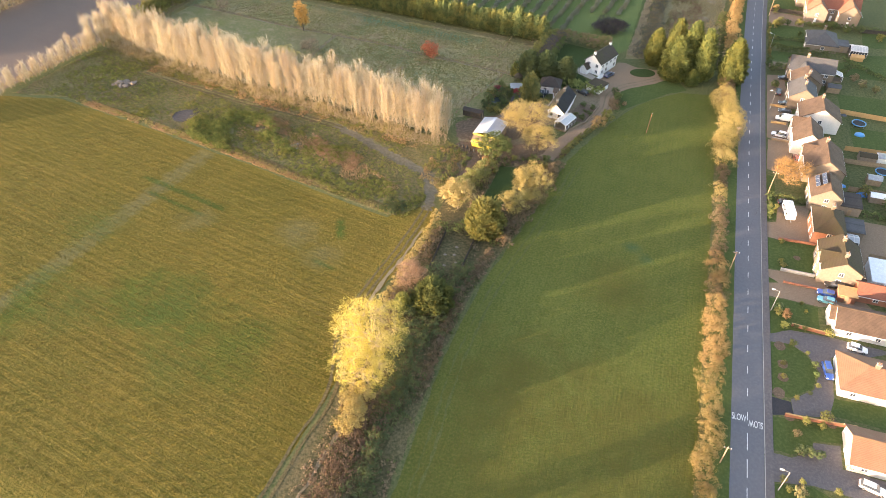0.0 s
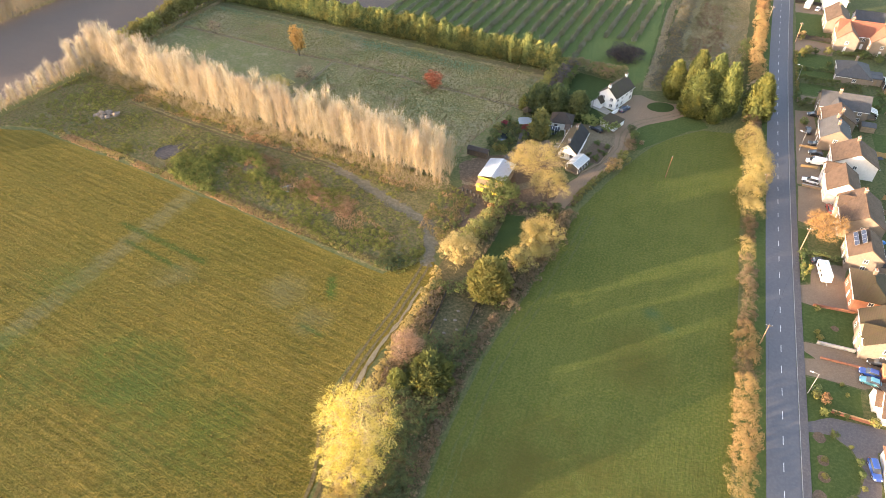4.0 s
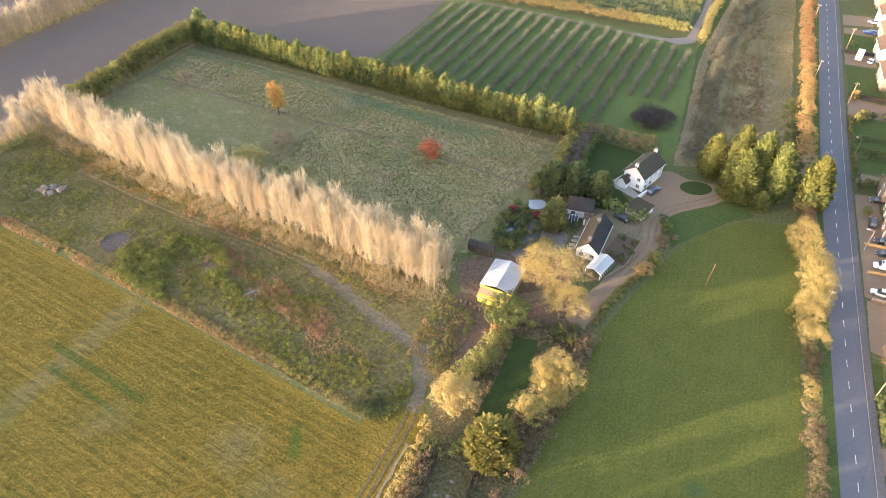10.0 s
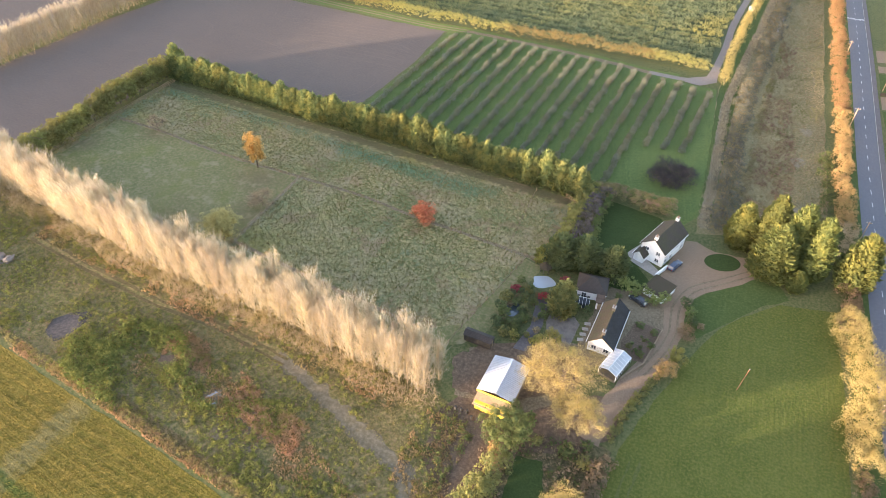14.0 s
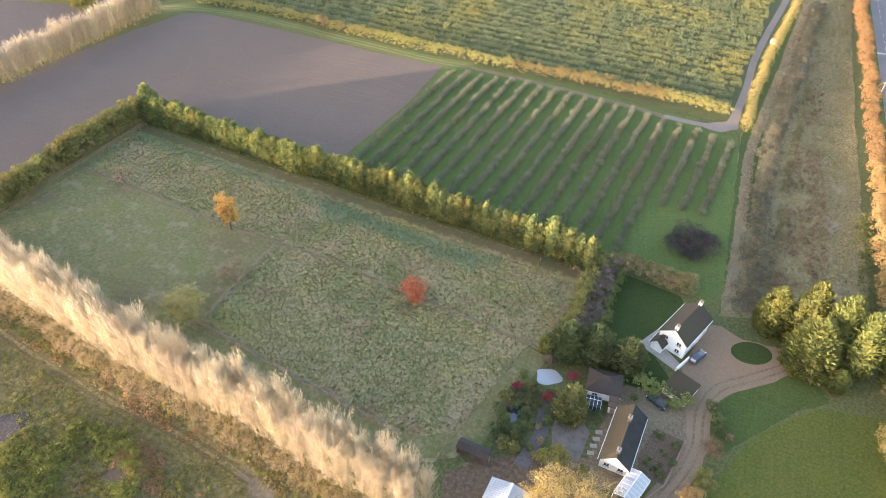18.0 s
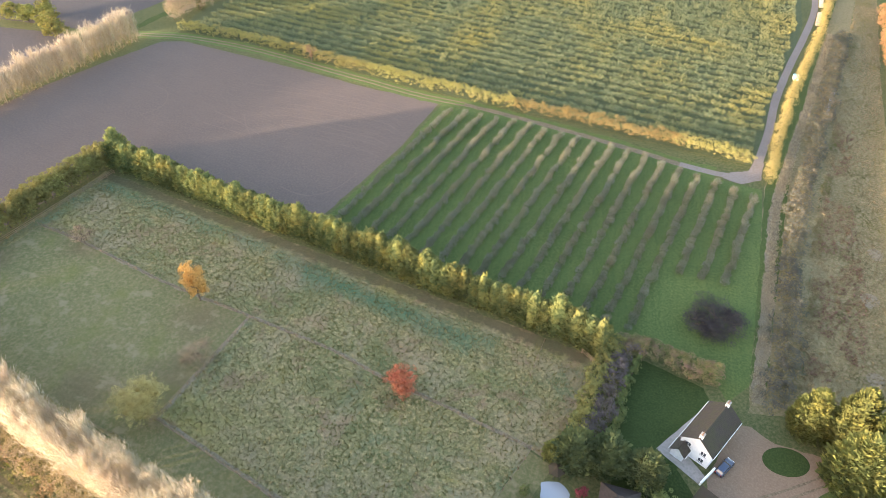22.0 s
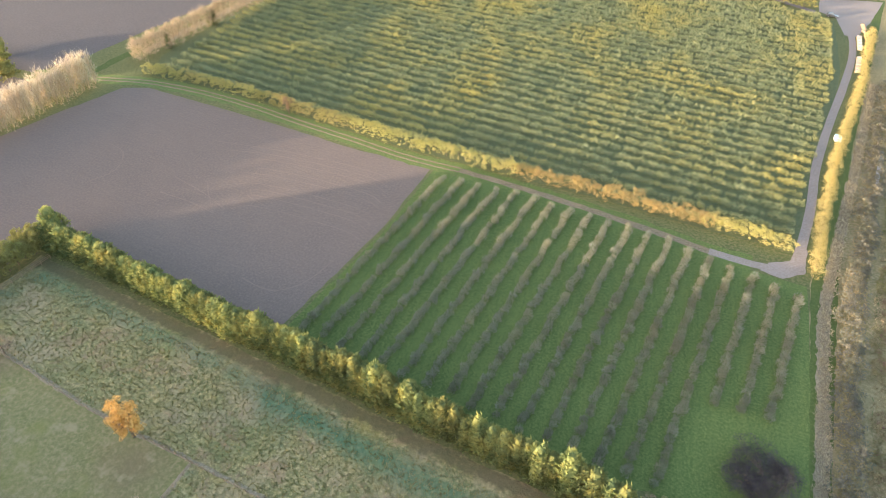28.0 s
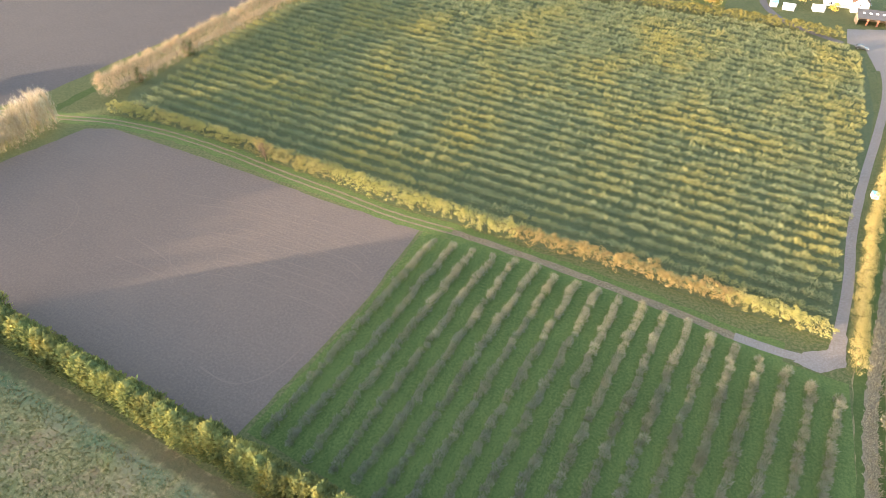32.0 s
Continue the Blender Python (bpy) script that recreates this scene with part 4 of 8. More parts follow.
flat("island_lawn", [(-35.6 + 4.3 * math.cos(a), 148.1 + 3.2 * math.sin(a) + 0.15 * 4.3 * math.cos(a)) for a in np.linspace(0, 6.09, 32)], 0.06, M_DARKLAWN, "oval lawn island in the gravel", 0, 0, 16)
flat("front_lawn", [(-24.5, 148.5), (-30, 143.5), (-37, 137.3), (-41, 132.5), (-43, 127), (-41, 119), (-34, 127), (-26, 136), (-20, 140)], 0.03, M_LAWN, "dark green front lawn", 1, 0.15, 17)
flat("garden_lawn", [(-69, 143), (-66, 163), (-52, 160), (-49, 154), (-55, 139), (-50, 133), (-58, 130), (-66, 131)], 0.03, M_DARKLAWN, "garden lawn coloured dark green for its shade", 1, 0.1, 18)
flat("ditch_lawn", [(-71, 55), (-69.5, 66), (-69, 79), (-64, 79.5), (-62, 72), (-64, 60), (-66, 54)], 0.03, M_DARKLAWN, "narrow mown lawn between trees", 1, 0.2, 19)
flat("netted_plot", [(-74.2, 32), (-74.6, 44.5), (-67.3, 46), (-67.2, 31.6)], 0.03, M_BANK, "fenced plot of bare grey earth", 0.8, 0.08, 20)
flat("ditch_bank", [(-85, -80), (-82.5, -30), (-80.5, -10), (-83, 6), (-82, 22), (-80, 34), (-79, 48), (-80, 60), (-77, 84), (-60, 88), (-52, 86), (-54, 72), (-57.5, 52), (-62, 30), (-63.5, 7), (-62.5, -16), (-62.5, -80)], 0.012, M_BANK, "overgrown bank of a ditch", 2, 0.4, 21)
flat("field_margin", [(-92, 47), (-82, 57), (-79.5, 50), (-81, 34), (-83.5, 20), (-83, 8), (-79, -6), (-77, -14), (-80, -6), (-88, 8), (-88, 22), (-86, 34)], 0.035, M_STUBBLE, "stubbly grass of a field margin", 1.5, 0.3, 22)
flat("ditch_side", [(-43, 157), (-42.6, 195), (-42.5, 236), (-39, 262), (-32, 310), (-24, 360), (-13, 440), (-5, 440), (-14, 360), (-20, 300), (-24, 270), (-30, 215), (-32, 180), (-33, 160)], 0.015, M_DRY, "dry reeds and brambles along a ditch", 2, 0.4, 23)
flat("orchard_verge", [(-42.8, 164), (-42.3, 236), (-39.5, 255), (-34, 300), (-25, 360), (-15, 430), (-12, 430), (-22, 360), (-30, 305), (-35.5, 250), (-38, 200), (-39.5, 165)], 0.028, M_LAWN, "strip of green grass beside the ditch", 2, 0.2, 24)
for pts in ([(-154.7, 112.5), (-142.3, 110.2), (-122.5, 106.4), (-100, 102.5)], [(-223, 150.4), (-208, 149.1), (-178, 144.6), (-152, 142.7), (-130.5, 140.9), (-116, 138.1), (-102.6, 136.4), (-82, 133.4)], [(-152.4, 142), (-154.6, 113)]):
    ribbon("straw_line", pts, 0.9, 0.05, M_PALEGRASS, "strip of uncut straw-coloured grass under a fence", 0.2, 1.2)


# ---- trees and hedges ----
def poplar_meshes(seed, height=16.6, width=4.6, n=1800, thick=1.0):
    """A bare poplar: trunk, rising branches, fine upright twigs and a few last leaves low down."""
    rng = np.random.default_rng(seed)
    verts, faces = [], []
    limb(verts, faces, (0, 0, -0.1), (0.1, 0.05, height * 0.45), 0.17, 0.11, 5)
    limb(verts, faces, (0.1, 0.05, height * 0.45), (0.0, 0.15, height * 0.93), 0.11, 0.02, 4)
    foot, tip = [], []
    for k in range(60):
        u = k / 60
        z = height * (0.03 + 0.74 * u ** 0.95)
        a = k * 2.399 + rng.uniform(0, 0.8)
        r = width / 2 * rng.uniform(0.45, 1.1) * (1 - 0.3 * u)
        up = rng.uniform(0.14, 0.34) * height
        p1 = (math.cos(a) * r, math.sin(a) * r, min(z + up, height * rng.uniform(0.92, 1.02)))
        limb(verts, faces, (0.08, 0.06, z), p1, 0.055, 0.015, 3)
        foot.append((0.08, 0.06, z))
        tip.append(p1)
    trunk = mesh_of("trunk", verts, faces, M_PALE_BARK)
    foot, tip = np.array(foot), np.array(tip)
    pick = rng.integers(0, len(tip), n)
    a, b = foot[pick], tip[pick]
    pos = a + (b - a) * rng.uniform(0.1, 1.05, (n, 1)) + rng.normal(0, 0.26, (n, 3))
    pos[:, 2] = np.maximum(pos[:, 2], 0.05)
    d = unit(rng, n) * 0.62 + np.array([0, 0, 1.0]) + (b - a) / np.linalg.norm(b - a, axis=1)[:, None] * 0.5
    d /= np.linalg.norm(d, axis=1)[:, None]
    twigs = blades(rng, pos, d, rng.uniform(0.6, 1.7, n), rng.uniform(0.035, 0.075, n) * thick)
    m = 130
    pk = rng.integers(0, 30, m)
    lp = foot[pk] + (tip[pk] - foot[pk]) * rng.uniform(0.3, 1.1, (m, 1)) + rng.normal(0, 0.3, (m, 3))
    lp[:, 2] = np.maximum(lp[:, 2], 0.1)
    return trunk, crown_from("crown", [twigs], L_POPLAR), mesh_of("leaf_scatter", *leaves(rng, lp, unit(rng, m), 0.24), L_POPLAR_GOLD)


def plant_poplar(meshes, x, y, turn, scale, tall, label, group):
    ob = base("poplar_tree", x, y, 0, turn, label, "tree", group)
    ob.scale = (scale, scale, scale * tall)
    for n, me in zip(("trunk", "crown", "leaf_scatter"), meshes):
        part_mesh(n, me, ob)


POPLARS = [poplar_meshes(s) for s in (11, 12, 13, 14, 15)]
FAR_POPLARS = [poplar_meshes(s, height=14.0, n=760, thick=1.3) for s in (16, 17, 18)]
rnd = random.Random(5)
ROW = [(-229, 110.5), (-191, 102), (-168, 97.5), (-148, 94.5), (-126, 92.5), (-113, 89.5), (-99, 87.5), (-88.5, 86)]
for off, step in ((0.0, 2.2), (3.8, 2.4)):
    for x, y, _ in along([(a, b + off) for a, b in ROW], step):
        plant_poplar(rnd.choice(POPLARS), x + rnd.uniform(-0.5, 0.5), y + rnd.uniform(-0.6, 0.6), rnd.uniform(0, 360), rnd.uniform(0.9, 1.12), rnd.uniform(0.86, 1.08),
                     "tall bare poplar with pale straw-coloured upright twigs", "poplar windbreak")
for x, y, _ in along([(-247, 40), (-243, 68), (-240, 85), (-236, 104), (-231, 112)], 2.4):
    plant_poplar(rnd.choice(FAR_POPLARS), x + rnd.uniform(-0.8, 0.8), y + rnd.uniform(-0.6, 0.6), rnd.uniform(0, 360), rnd.uniform(0.7, 0.9), rnd.uniform(0.62, 0.8),
                 "bare young poplar in a windbreak above the ditch", "western windbreak")
for off in (0, 3.0):
    for x, y, _ in along([(-306 - off, 60), (-292 - off, 153), (-285 - off, 186), (-279 - off, 217), (-273.2 - off, 251)], 2.6):
        plant_poplar(rnd.choice(FAR_POPLARS), x + rnd.uniform(-0.6, 0.6), y + rnd.uniform(-0.6, 0.6), rnd.uniform(0, 360), rnd.uniform(0.95, 1.1), rnd.uniform(0.76, 0.92),
                     "bare poplar with pale twigs beside ploughed soil", "far windbreak")

for x, y in ((-233, 107.5), (-232, 114), (-236.5, 106), (-230.5, 111), (-234.5, 111)):
    plant_poplar(rnd.choice(POPLARS), x, y, x * 40, 1.0, 0.8, "bare poplar closing a windbreak corner", "poplar windbreak")
CYPRESS = [cypress_meshes(s, 9.6, 7.0, L_CONIFER, 230, 8, 0.85, 2.3) for s in (21, 22, 23, 24, 25)]
for x, y, _ in along([(-222, 179.6), (-200, 177.8), (-184, 175.6), (-164, 173.0), (-146, 171.4), (-113, 166.8), (-96, 165.4), (-74.5, 162.2)], 2.55):
    plant("cypress_tree", rnd.choice(CYPRESS), x + rnd.uniform(-0.4, 0.4), y + rnd.uniform(-0.4, 0.4), rnd.uniform(0, 360), rnd.uniform(0.86, 1.1), rnd.uniform(0.86, 1.08) * (1.08 if x > -140 else 0.98),
          label="dense green and yellow cypress in a tall hedge", group="cypress hedge")
L_YELLOWOLIVE = leaf_mat("hedge_olive_leaves", (0.15, 0.15, 0.055), (0.27, 0.26, 0.095), (0.30, 0.27, 0.09), 0.28)
OLIVES = [tree_meshes(s, 8.2, 7.0, 0.1, L_YELLOWOLIVE, 1600, 0.46, lobes=18, limbs=5) for s in (31, 32, 33)]
for x, y, _ in along([(-225.5, 178), (-228.5, 158), (-230, 133), (-232.5, 117)], 2.3):
    plant("hedgerow_tree", rnd.choice(OLIVES), x + rnd.uniform(-0.4, 0.4), y + rnd.uniform(-0.4, 0.4), rnd.uniform(0, 360), rnd.uniform(0.9, 1.15), rnd.uniform(0.85, 1.1),
          label="olive-green hedgerow tree behind a rail fence", group="western hedge")
plant("cypress_tree", CYPRESS[0], -222.5, 181.5, 0, 1.2, 1.05, label="tallest cypress at the corner of the hedge", group="cypress hedge")

# single trees of the farm and the ditch
L_BIGCYPRESS = leaf_mat("big_cypress_leaves", (0.082, 0.108, 0.044), (0.17, 0.195, 0.066), (0.23, 0.235, 0.07), 0.28, 0.3)
BIG_CYPRESS = [cypress_meshes(s, 18, 10.4, L_BIGCYPRESS, 1250, 9, 1.05, 1.9) for s in (41, 42, 43)]
for x, y, wide, tall, k in ((-32.7, 156.6, 0.82, 13.8, 0), (-26.4, 155.6, 0.9, 18.6, 1), (-25.2, 147.6, 1.12, 15.8, 2), (-20.9, 152.5, 0.9, 20.0, 0), (-16.4, 150.4, 0.88, 18.6, 1), (-6.6, 150.4, 0.98, 16.6, 2), (-19.0, 144.5, 0.5, 6.0, 1)):
    plant("big_cypress", BIG_CYPRESS[k], x, y, tall * 47, wide, tall / 18 / wide, label="tall broad cypress with yellow-tipped green foliage", group="cypress group")
L_BRAMBLE = leaf_mat("bramble_twigs", (0.105, 0.092, 0.09), (0.20, 0.175, 0.17), (0.15, 0.14, 0.105), 0.2)
L_WILLOW = leaf_mat("willow_pale_leaves", (0.36, 0.29, 0.13), (0.54, 0.445, 0.21), None, 0.4)
L_BIRCH = leaf_mat("birch_orange_leaves", (0.60, 0.38, 0.12), (0.80, 0.55, 0.20), None, 0.45)
L_ORANGEBUSH = leaf_mat("orange_bush_leaves", (0.34, 0.21, 0.08), (0.52, 0.345, 0.145), None, 0.3)
L_MOUND = leaf_mat("mound_bramble_twigs", (0.04, 0.038, 0.042), (0.115, 0.108, 0.115), None, 0.1)
L_OAK = leaf_mat("oak_ochre_leaves", (0.28, 0.215, 0.10), (0.44, 0.345, 0.17), (0.40, 0.31, 0.125), 0.42, 0.4)
L_GARDEN = leaf_mat("garden_conifer_leaves", (0.115, 0.14, 0.065), (0.23, 0.255, 0.105), (0.32, 0.31, 0.11), 0.3)
single = [
    ("orange_birch", "slender birch with glowing orange leaves", (-166.3, 142.8), dict(height=12.0, width=6.6, foot=0.6, leaf=L_BIRCH, count=3000, size=0.4, lobes=26, clumps=260)),
    ("red_maple", "small round tree with bright red leaves", (-110.9, 136.7), dict(height=5.8, width=7.4, foot=0.3, leaf=L_RED, count=2300, size=0.34, lobes=22, twigs=700, clumps=190)),
    ("pale_willow", "rounded willow with pale yellow-green leaves", (-157.5, 112.5), dict(height=10, width=10.5, foot=0.6, leaf=L_WILLOW, count=3600, size=0.4, twigs=1400, lobes=26, clumps=340)),
    ("bare_cherry", "small bare reddish tree at a paddock fence", (-206.5, 148.8), dict(height=5.5, width=6.0, foot=0.6, leaf=L_PINK, count=200, size=0.3, twigs=900, dense=False)),
    ("grey_shrub_tree", "leafless pinkish-brown bush beside a rail fence", (-155.5, 128), dict(height=4.6, width=8, foot=0.2, leaf=L_PINK, count=400, size=0.3, twigs=1200, dense=False)),
    ("golden_willow", "tall willow with pale golden leaves", (-76.4, 0.8), dict(height=19.5, width=15.5, foot=0.5, leaf=L_GOLD, count=5200, size=0.38, twigs=4500, clumps=300, lobes=34, limbs=26, dense=False, bark=M_PALE_BARK)),
    ("golden_willow", "lower golden-leaved willow over a ditch", (-76.0, -5.5), dict(height=12.5, width=12, foot=0.3, leaf=L_GOLD, count=3000, size=0.38, twigs=2200, clumps=200, lobes=24, limbs=16, dense=False, bark=M_PALE_BARK)),
    ("tan_shrub_tree", "bushy tan-leaved small tree over a ditch", (-74.6, -10.5), dict(height=7, width=7.5, foot=0.3, leaf=L_TAN, count=2000, size=0.42, twigs=500)),
    ("tan_shrub_tree", "bushy tan-leaved small tree over a ditch", (-74.2, -15), dict(height=6, width=7.5, foot=0.2, leaf=L_TAN, count=1800, size=0.42, twigs=300)),
    ("pink_cherry", "small tree with pinkish bare twigs", (-77, 25), dict(height=7, width=8.5, foot=0.4, leaf=L_PINK, count=1500, size=0.3, twigs=1800, dense=False)),
    ("dark_yew", "dense dark green conifer with yellow tips", (-69.5, 20.5), dict(height=8.5, width=10, foot=0.2, leaf=L_BIGCYPRESS, count=3600, size=0.5, lobes=20)),
    ("yellow_shrub", "bright yellow-green conifer shrub over a ditch", (-76, 17.5), dict(height=5, width=4.6, foot=0.2, leaf=L_YELLOWGREEN, count=700, size=0.34, cone=True, lobes=14)),
    ("yellow_cypress", "large yellow-green cypress above the ditch", (-65.3, 49), dict(height=11.5, width=11, foot=0.2, leaf=L_YELLOWGREEN, count=5600, size=0.5, lobes=26)),
    ("pale_willow", "round pale olive willow beside a track", (-75, 56.5), dict(height=9, width=10, foot=0.4, leaf=L_WILLOW, count=4200, size=0.36, twigs=1500, lobes=26, clumps=320)),
    ("tan_oak", "spreading tan-leaved tree beside the lawn", (-57, 67.5), dict(height=10, width=12.5, foot=0.4, leaf=L_TAN, count=3800, size=0.4, twigs=2400, lobes=22)),
    ("tan_oak", "low tan-leaved tree beside the lawn", (-60, 59.5), dict(height=7, width=8.5, foot=0.3, leaf=L_TAN, count=2000, size=0.42, twigs=500)),
    ("evergreen_oak", "round grey-green evergreen tree beside a barn", (-72.2, 82), dict(height=9.5, width=11, foot=0.3, leaf=L_GREEN, count=4000, size=0.42, lobes=18)),
    ("great_oak", "large half-bare oak with ochre leaves", (-64.5, 96), dict(height=13, width=17, foot=1.2, leaf=L_OAK, count=6500, size=0.34, twigs=3500, lobes=30, limbs=22, dense=False)),
    ("great_oak", "half-bare ochre tree beside a drive", (-60, 88.5), dict(height=9.5, width=11, foot=0.6, leaf=L_OAK, count=3200, size=0.36, twigs=1500, lobes=20, dense=False)),
    ("garden_conifer", "light green spreading conifer in a cottage garden", (-69.4, 117.8), dict(height=10.5, width=7.2, foot=0.3, leaf=L_GARDEN, count=3000, size=0.45)),
    ("garden_cypress", "dense grey-green cypress in a garden screen", (-73.5, 133.4), dict(height=10, width=8.6, foot=0.2, leaf=L_CONIFER_DARK, count=3600, size=0.5, lobes=18)),
    ("garden_cypress", "dense grey-green cypress in a garden screen", (-67.8, 134.6), dict(height=10, width=8.4, foot=0.2, leaf=L_CONIFER_DARK, count=3000, size=0.5, lobes=18)),
    ("garden_cypress", "dense grey-green cypress in a garden screen", (-60.6, 134.2), dict(height=9, width=7.4, foot=0.2, leaf=L_CONIFER_DARK, count=3000, size=0.5, lobes=18)),
    ("yellow_shrub", "bright yellow-green shrub beside a brown yard", (-69, 106.4), dict(height=6, width=5, foot=0.2, leaf=L_YELLOWGREEN, count=900, size=0.36)),
    ("yellow_shrub", "bright yellow shrub at a fence corner", (-77.8, 133), dict(height=5, width=4, foot=0.2, leaf=L_YELLOWGREEN, count=800, size=0.36)),
    ("yellow_maple", "small maple turning yellow and orange", (-42.9, 111.8), dict(height=4.6, width=5.2, foot=0.4, leaf=L_YELLOWGREEN, count=1200, size=0.34)),
    ("orange_maple", "small maple with orange leaves", (-44.9, 107.6), dict(height=4.6, width=5.2, foot=0.3, leaf=L_ORANGE, count=1100, size=0.32)),
    ("bare_hawthorn", "leafless brown hawthorn beside a gravel drive", (-42, 119.5), dict(height=4, width=5, foot=0.4, leaf=L_BROWN, count=300, size=0.3, twigs=900)),
    ("orange_birch", "round tree with bright orange leaves", (10.2, 95.5), dict(height=8, width=10, foot=0.8, leaf=L_ORANGEBUSH, count=2200, size=0.3, twigs=3000, dense=False)),
    ("dark_bramble", "big mound of grey bramble twigs", (-51.6, 179.6), dict(height=3.6, width=14.5, foot=0.0, leaf=L_MOUND, count=5200, size=0.34, twigs=5200, lobes=30, clumps=420, dense=False)),
    # two willows out of view, added to shade the crop's south end
    ("ditch_willow", "half-bare tan willow over a ditch", (-76, -47), dict(height=10, width=10, foot=0.4, leaf=L_TAN, count=2600, size=0.42, twigs=900)),
    ("ditch_willow", "half-bare tan willow over a ditch", (-75, -60), dict(height=12, width=11, foot=0.4, leaf=L_TAN, count=2600, size=0.42, twigs=900)),
    ("bare_hawthorn", "bare pale tree above a clipped hedge", (-200.6, 257.5), dict(height=7, width=3.6, foot=1.4, leaf=L_BROWN, count=140, size=0.3, twigs=900)),
]
CONIFERS = {
    "dense dark green conifer with yellow tips": (420, 9, 1.1, 2.6),
    "bright yellow-green conifer shrub over a ditch": (140, 8, 0.8, 1.6),
    "large yellow-green cypress above the ditch": (560, 10, 1.2, 2.4),
    "light green spreading conifer in a cottage garden": (340, 9, 1.0, 1.9),
    "dense grey-green cypress in a garden screen": (440, 9, 1.05, 2.8),
    "bright yellow shrub at a fence corner": (150, 8, 0.7, 1.8),
}
for i, (name, label, (x, y), kw) in enumerate(single):
    kw = dict(kw, count=int(kw["count"] * 2.3), size=kw["size"] * 0.6)
    shape = CONIFERS.get(label)
    plant(name, cypress_meshes(100 + i, kw["height"], kw["width"], kw["leaf"], *shape) if shape else tree_meshes(100 + i, **kw), x, y, i * 67.0, label=label)


TWIG_OF = {"reedy_hedge_twigs": None, "poplar_twigs": L_POPLAR, "tan_leaves": L_TAN, "orange_leaves": L_ORANGE, "golden_leaves": L_GOLD, "reed_blades": L_REED, "yellow_green_leaves": L_YELLOWGREEN}


def hedge(name, points, width, height, leaf, density, size, label, category="hedge", twigs=0.0, top=0.35, seed=1, ripple=0.35, full=1.0):
    """A hedge along a line: stems inside, leaf clumps over an uneven body. One thing, with stems and foliage as parts."""
    rng = np.random.default_rng(seed)
    ob = base(name, points[0][0], points[0][1], 0, 0, label, category)
    stems_v, stems_f, lists = [], [], []
    ox, oy = points[0]
    lobes = []
    for x, y, a in along(points, width * 0.42):
        n = (-math.sin(radians(a)), math.cos(radians(a)))
        s = rng.uniform(-0.22, 0.22) * width
        h = height * rng.uniform(1 - ripple, 1.0)
        lobes.append((x - ox + n[0] * s, y - oy + n[1] * s, h * 0.46, width * rng.uniform(0.4, 0.56), width * rng.uniform(0.4, 0.56), h * 0.6))
        limb(stems_v, stems_f, (x - ox, y - oy, -0.05), (x - ox + n[0] * s, y - oy + n[1] * s, h * 0.8), 0.07, 0.02, 4)
    length = sum(math.dist(a, b) for a, b in zip(points, points[1:]))
    n = int(2.6 * density * length * (width + 2 * height))
    small, _ = tufted(rng, lobes, int(length * (width + 2 * height) * full) + 6, 0.3 + 0.06 * width)
    pos, out = shell(rng, small, n, 0.8)
    pos[:, 2] = np.maximum(pos[:, 2], 0.03)
    norm = out + top * np.array([0, 0, 1]) + 0.6 * unit(rng, n)
    norm /= np.linalg.norm(norm, axis=1)[:, None]
    part_mesh("stem", mesh_of("stem", stems_v, stems_f, M_BARK), ob)
    part_mesh("foliage", crown_from("foliage", [leaves(rng, pos, norm, size * 1.08)], leaf), ob)
    if twigs:
        m = int(twigs * length)
        tp, to = shell(rng, lobes, m, 0.5)
        d = to * 0.5 + np.array([0, 0, 1.0]) + 0.4 * unit(rng, m)
        d /= np.linalg.norm(d, axis=1)[:, None]
        part_mesh("twig_spray", mesh_of("twig_spray", *blades(rng, tp, d, rng.uniform(0.5, 1.1, m) * height * 0.24, 0.06), TWIG_OF.get(leaf.name, L_DRY) or leaf), ob)
    return ob


L_SKIRT = leaf_mat("pale_undergrowth_twigs", (0.31, 0.25, 0.165), (0.46, 0.38, 0.26), (0.36, 0.30, 0.15), 0.42, 0.2)
TWIG_OF["pale_undergrowth_twigs"] = L_SKIRT
hedge("poplar_undergrowth", [(a, b - 2.2) for a, b in ROW], 6.0, 3.4, L_SKIRT, 2.2, 0.26, "tangle of pale twigs at the poplars' feet", "undergrowth", twigs=150, seed=130, ripple=0.6)
hedge("poplar_undergrowth", [(-305, 66), (-291, 153), (-284, 186), (-278, 217), (-272.5, 250)], 5.0, 4.0, L_SKIRT, 1.6, 0.36, "tangle of tan twigs below a far windbreak", "undergrowth", twigs=40, seed=132, ripple=0.5)
hedge("poplar_undergrowth", [(-245, 66), (-241, 85), (-237, 104), (-231, 111)], 4.0, 2.6, L_TAN, 0.8, 0.24, "tangle of tan twigs below the windbreak", "undergrowth", twigs=90, seed=131, ripple=0.5)
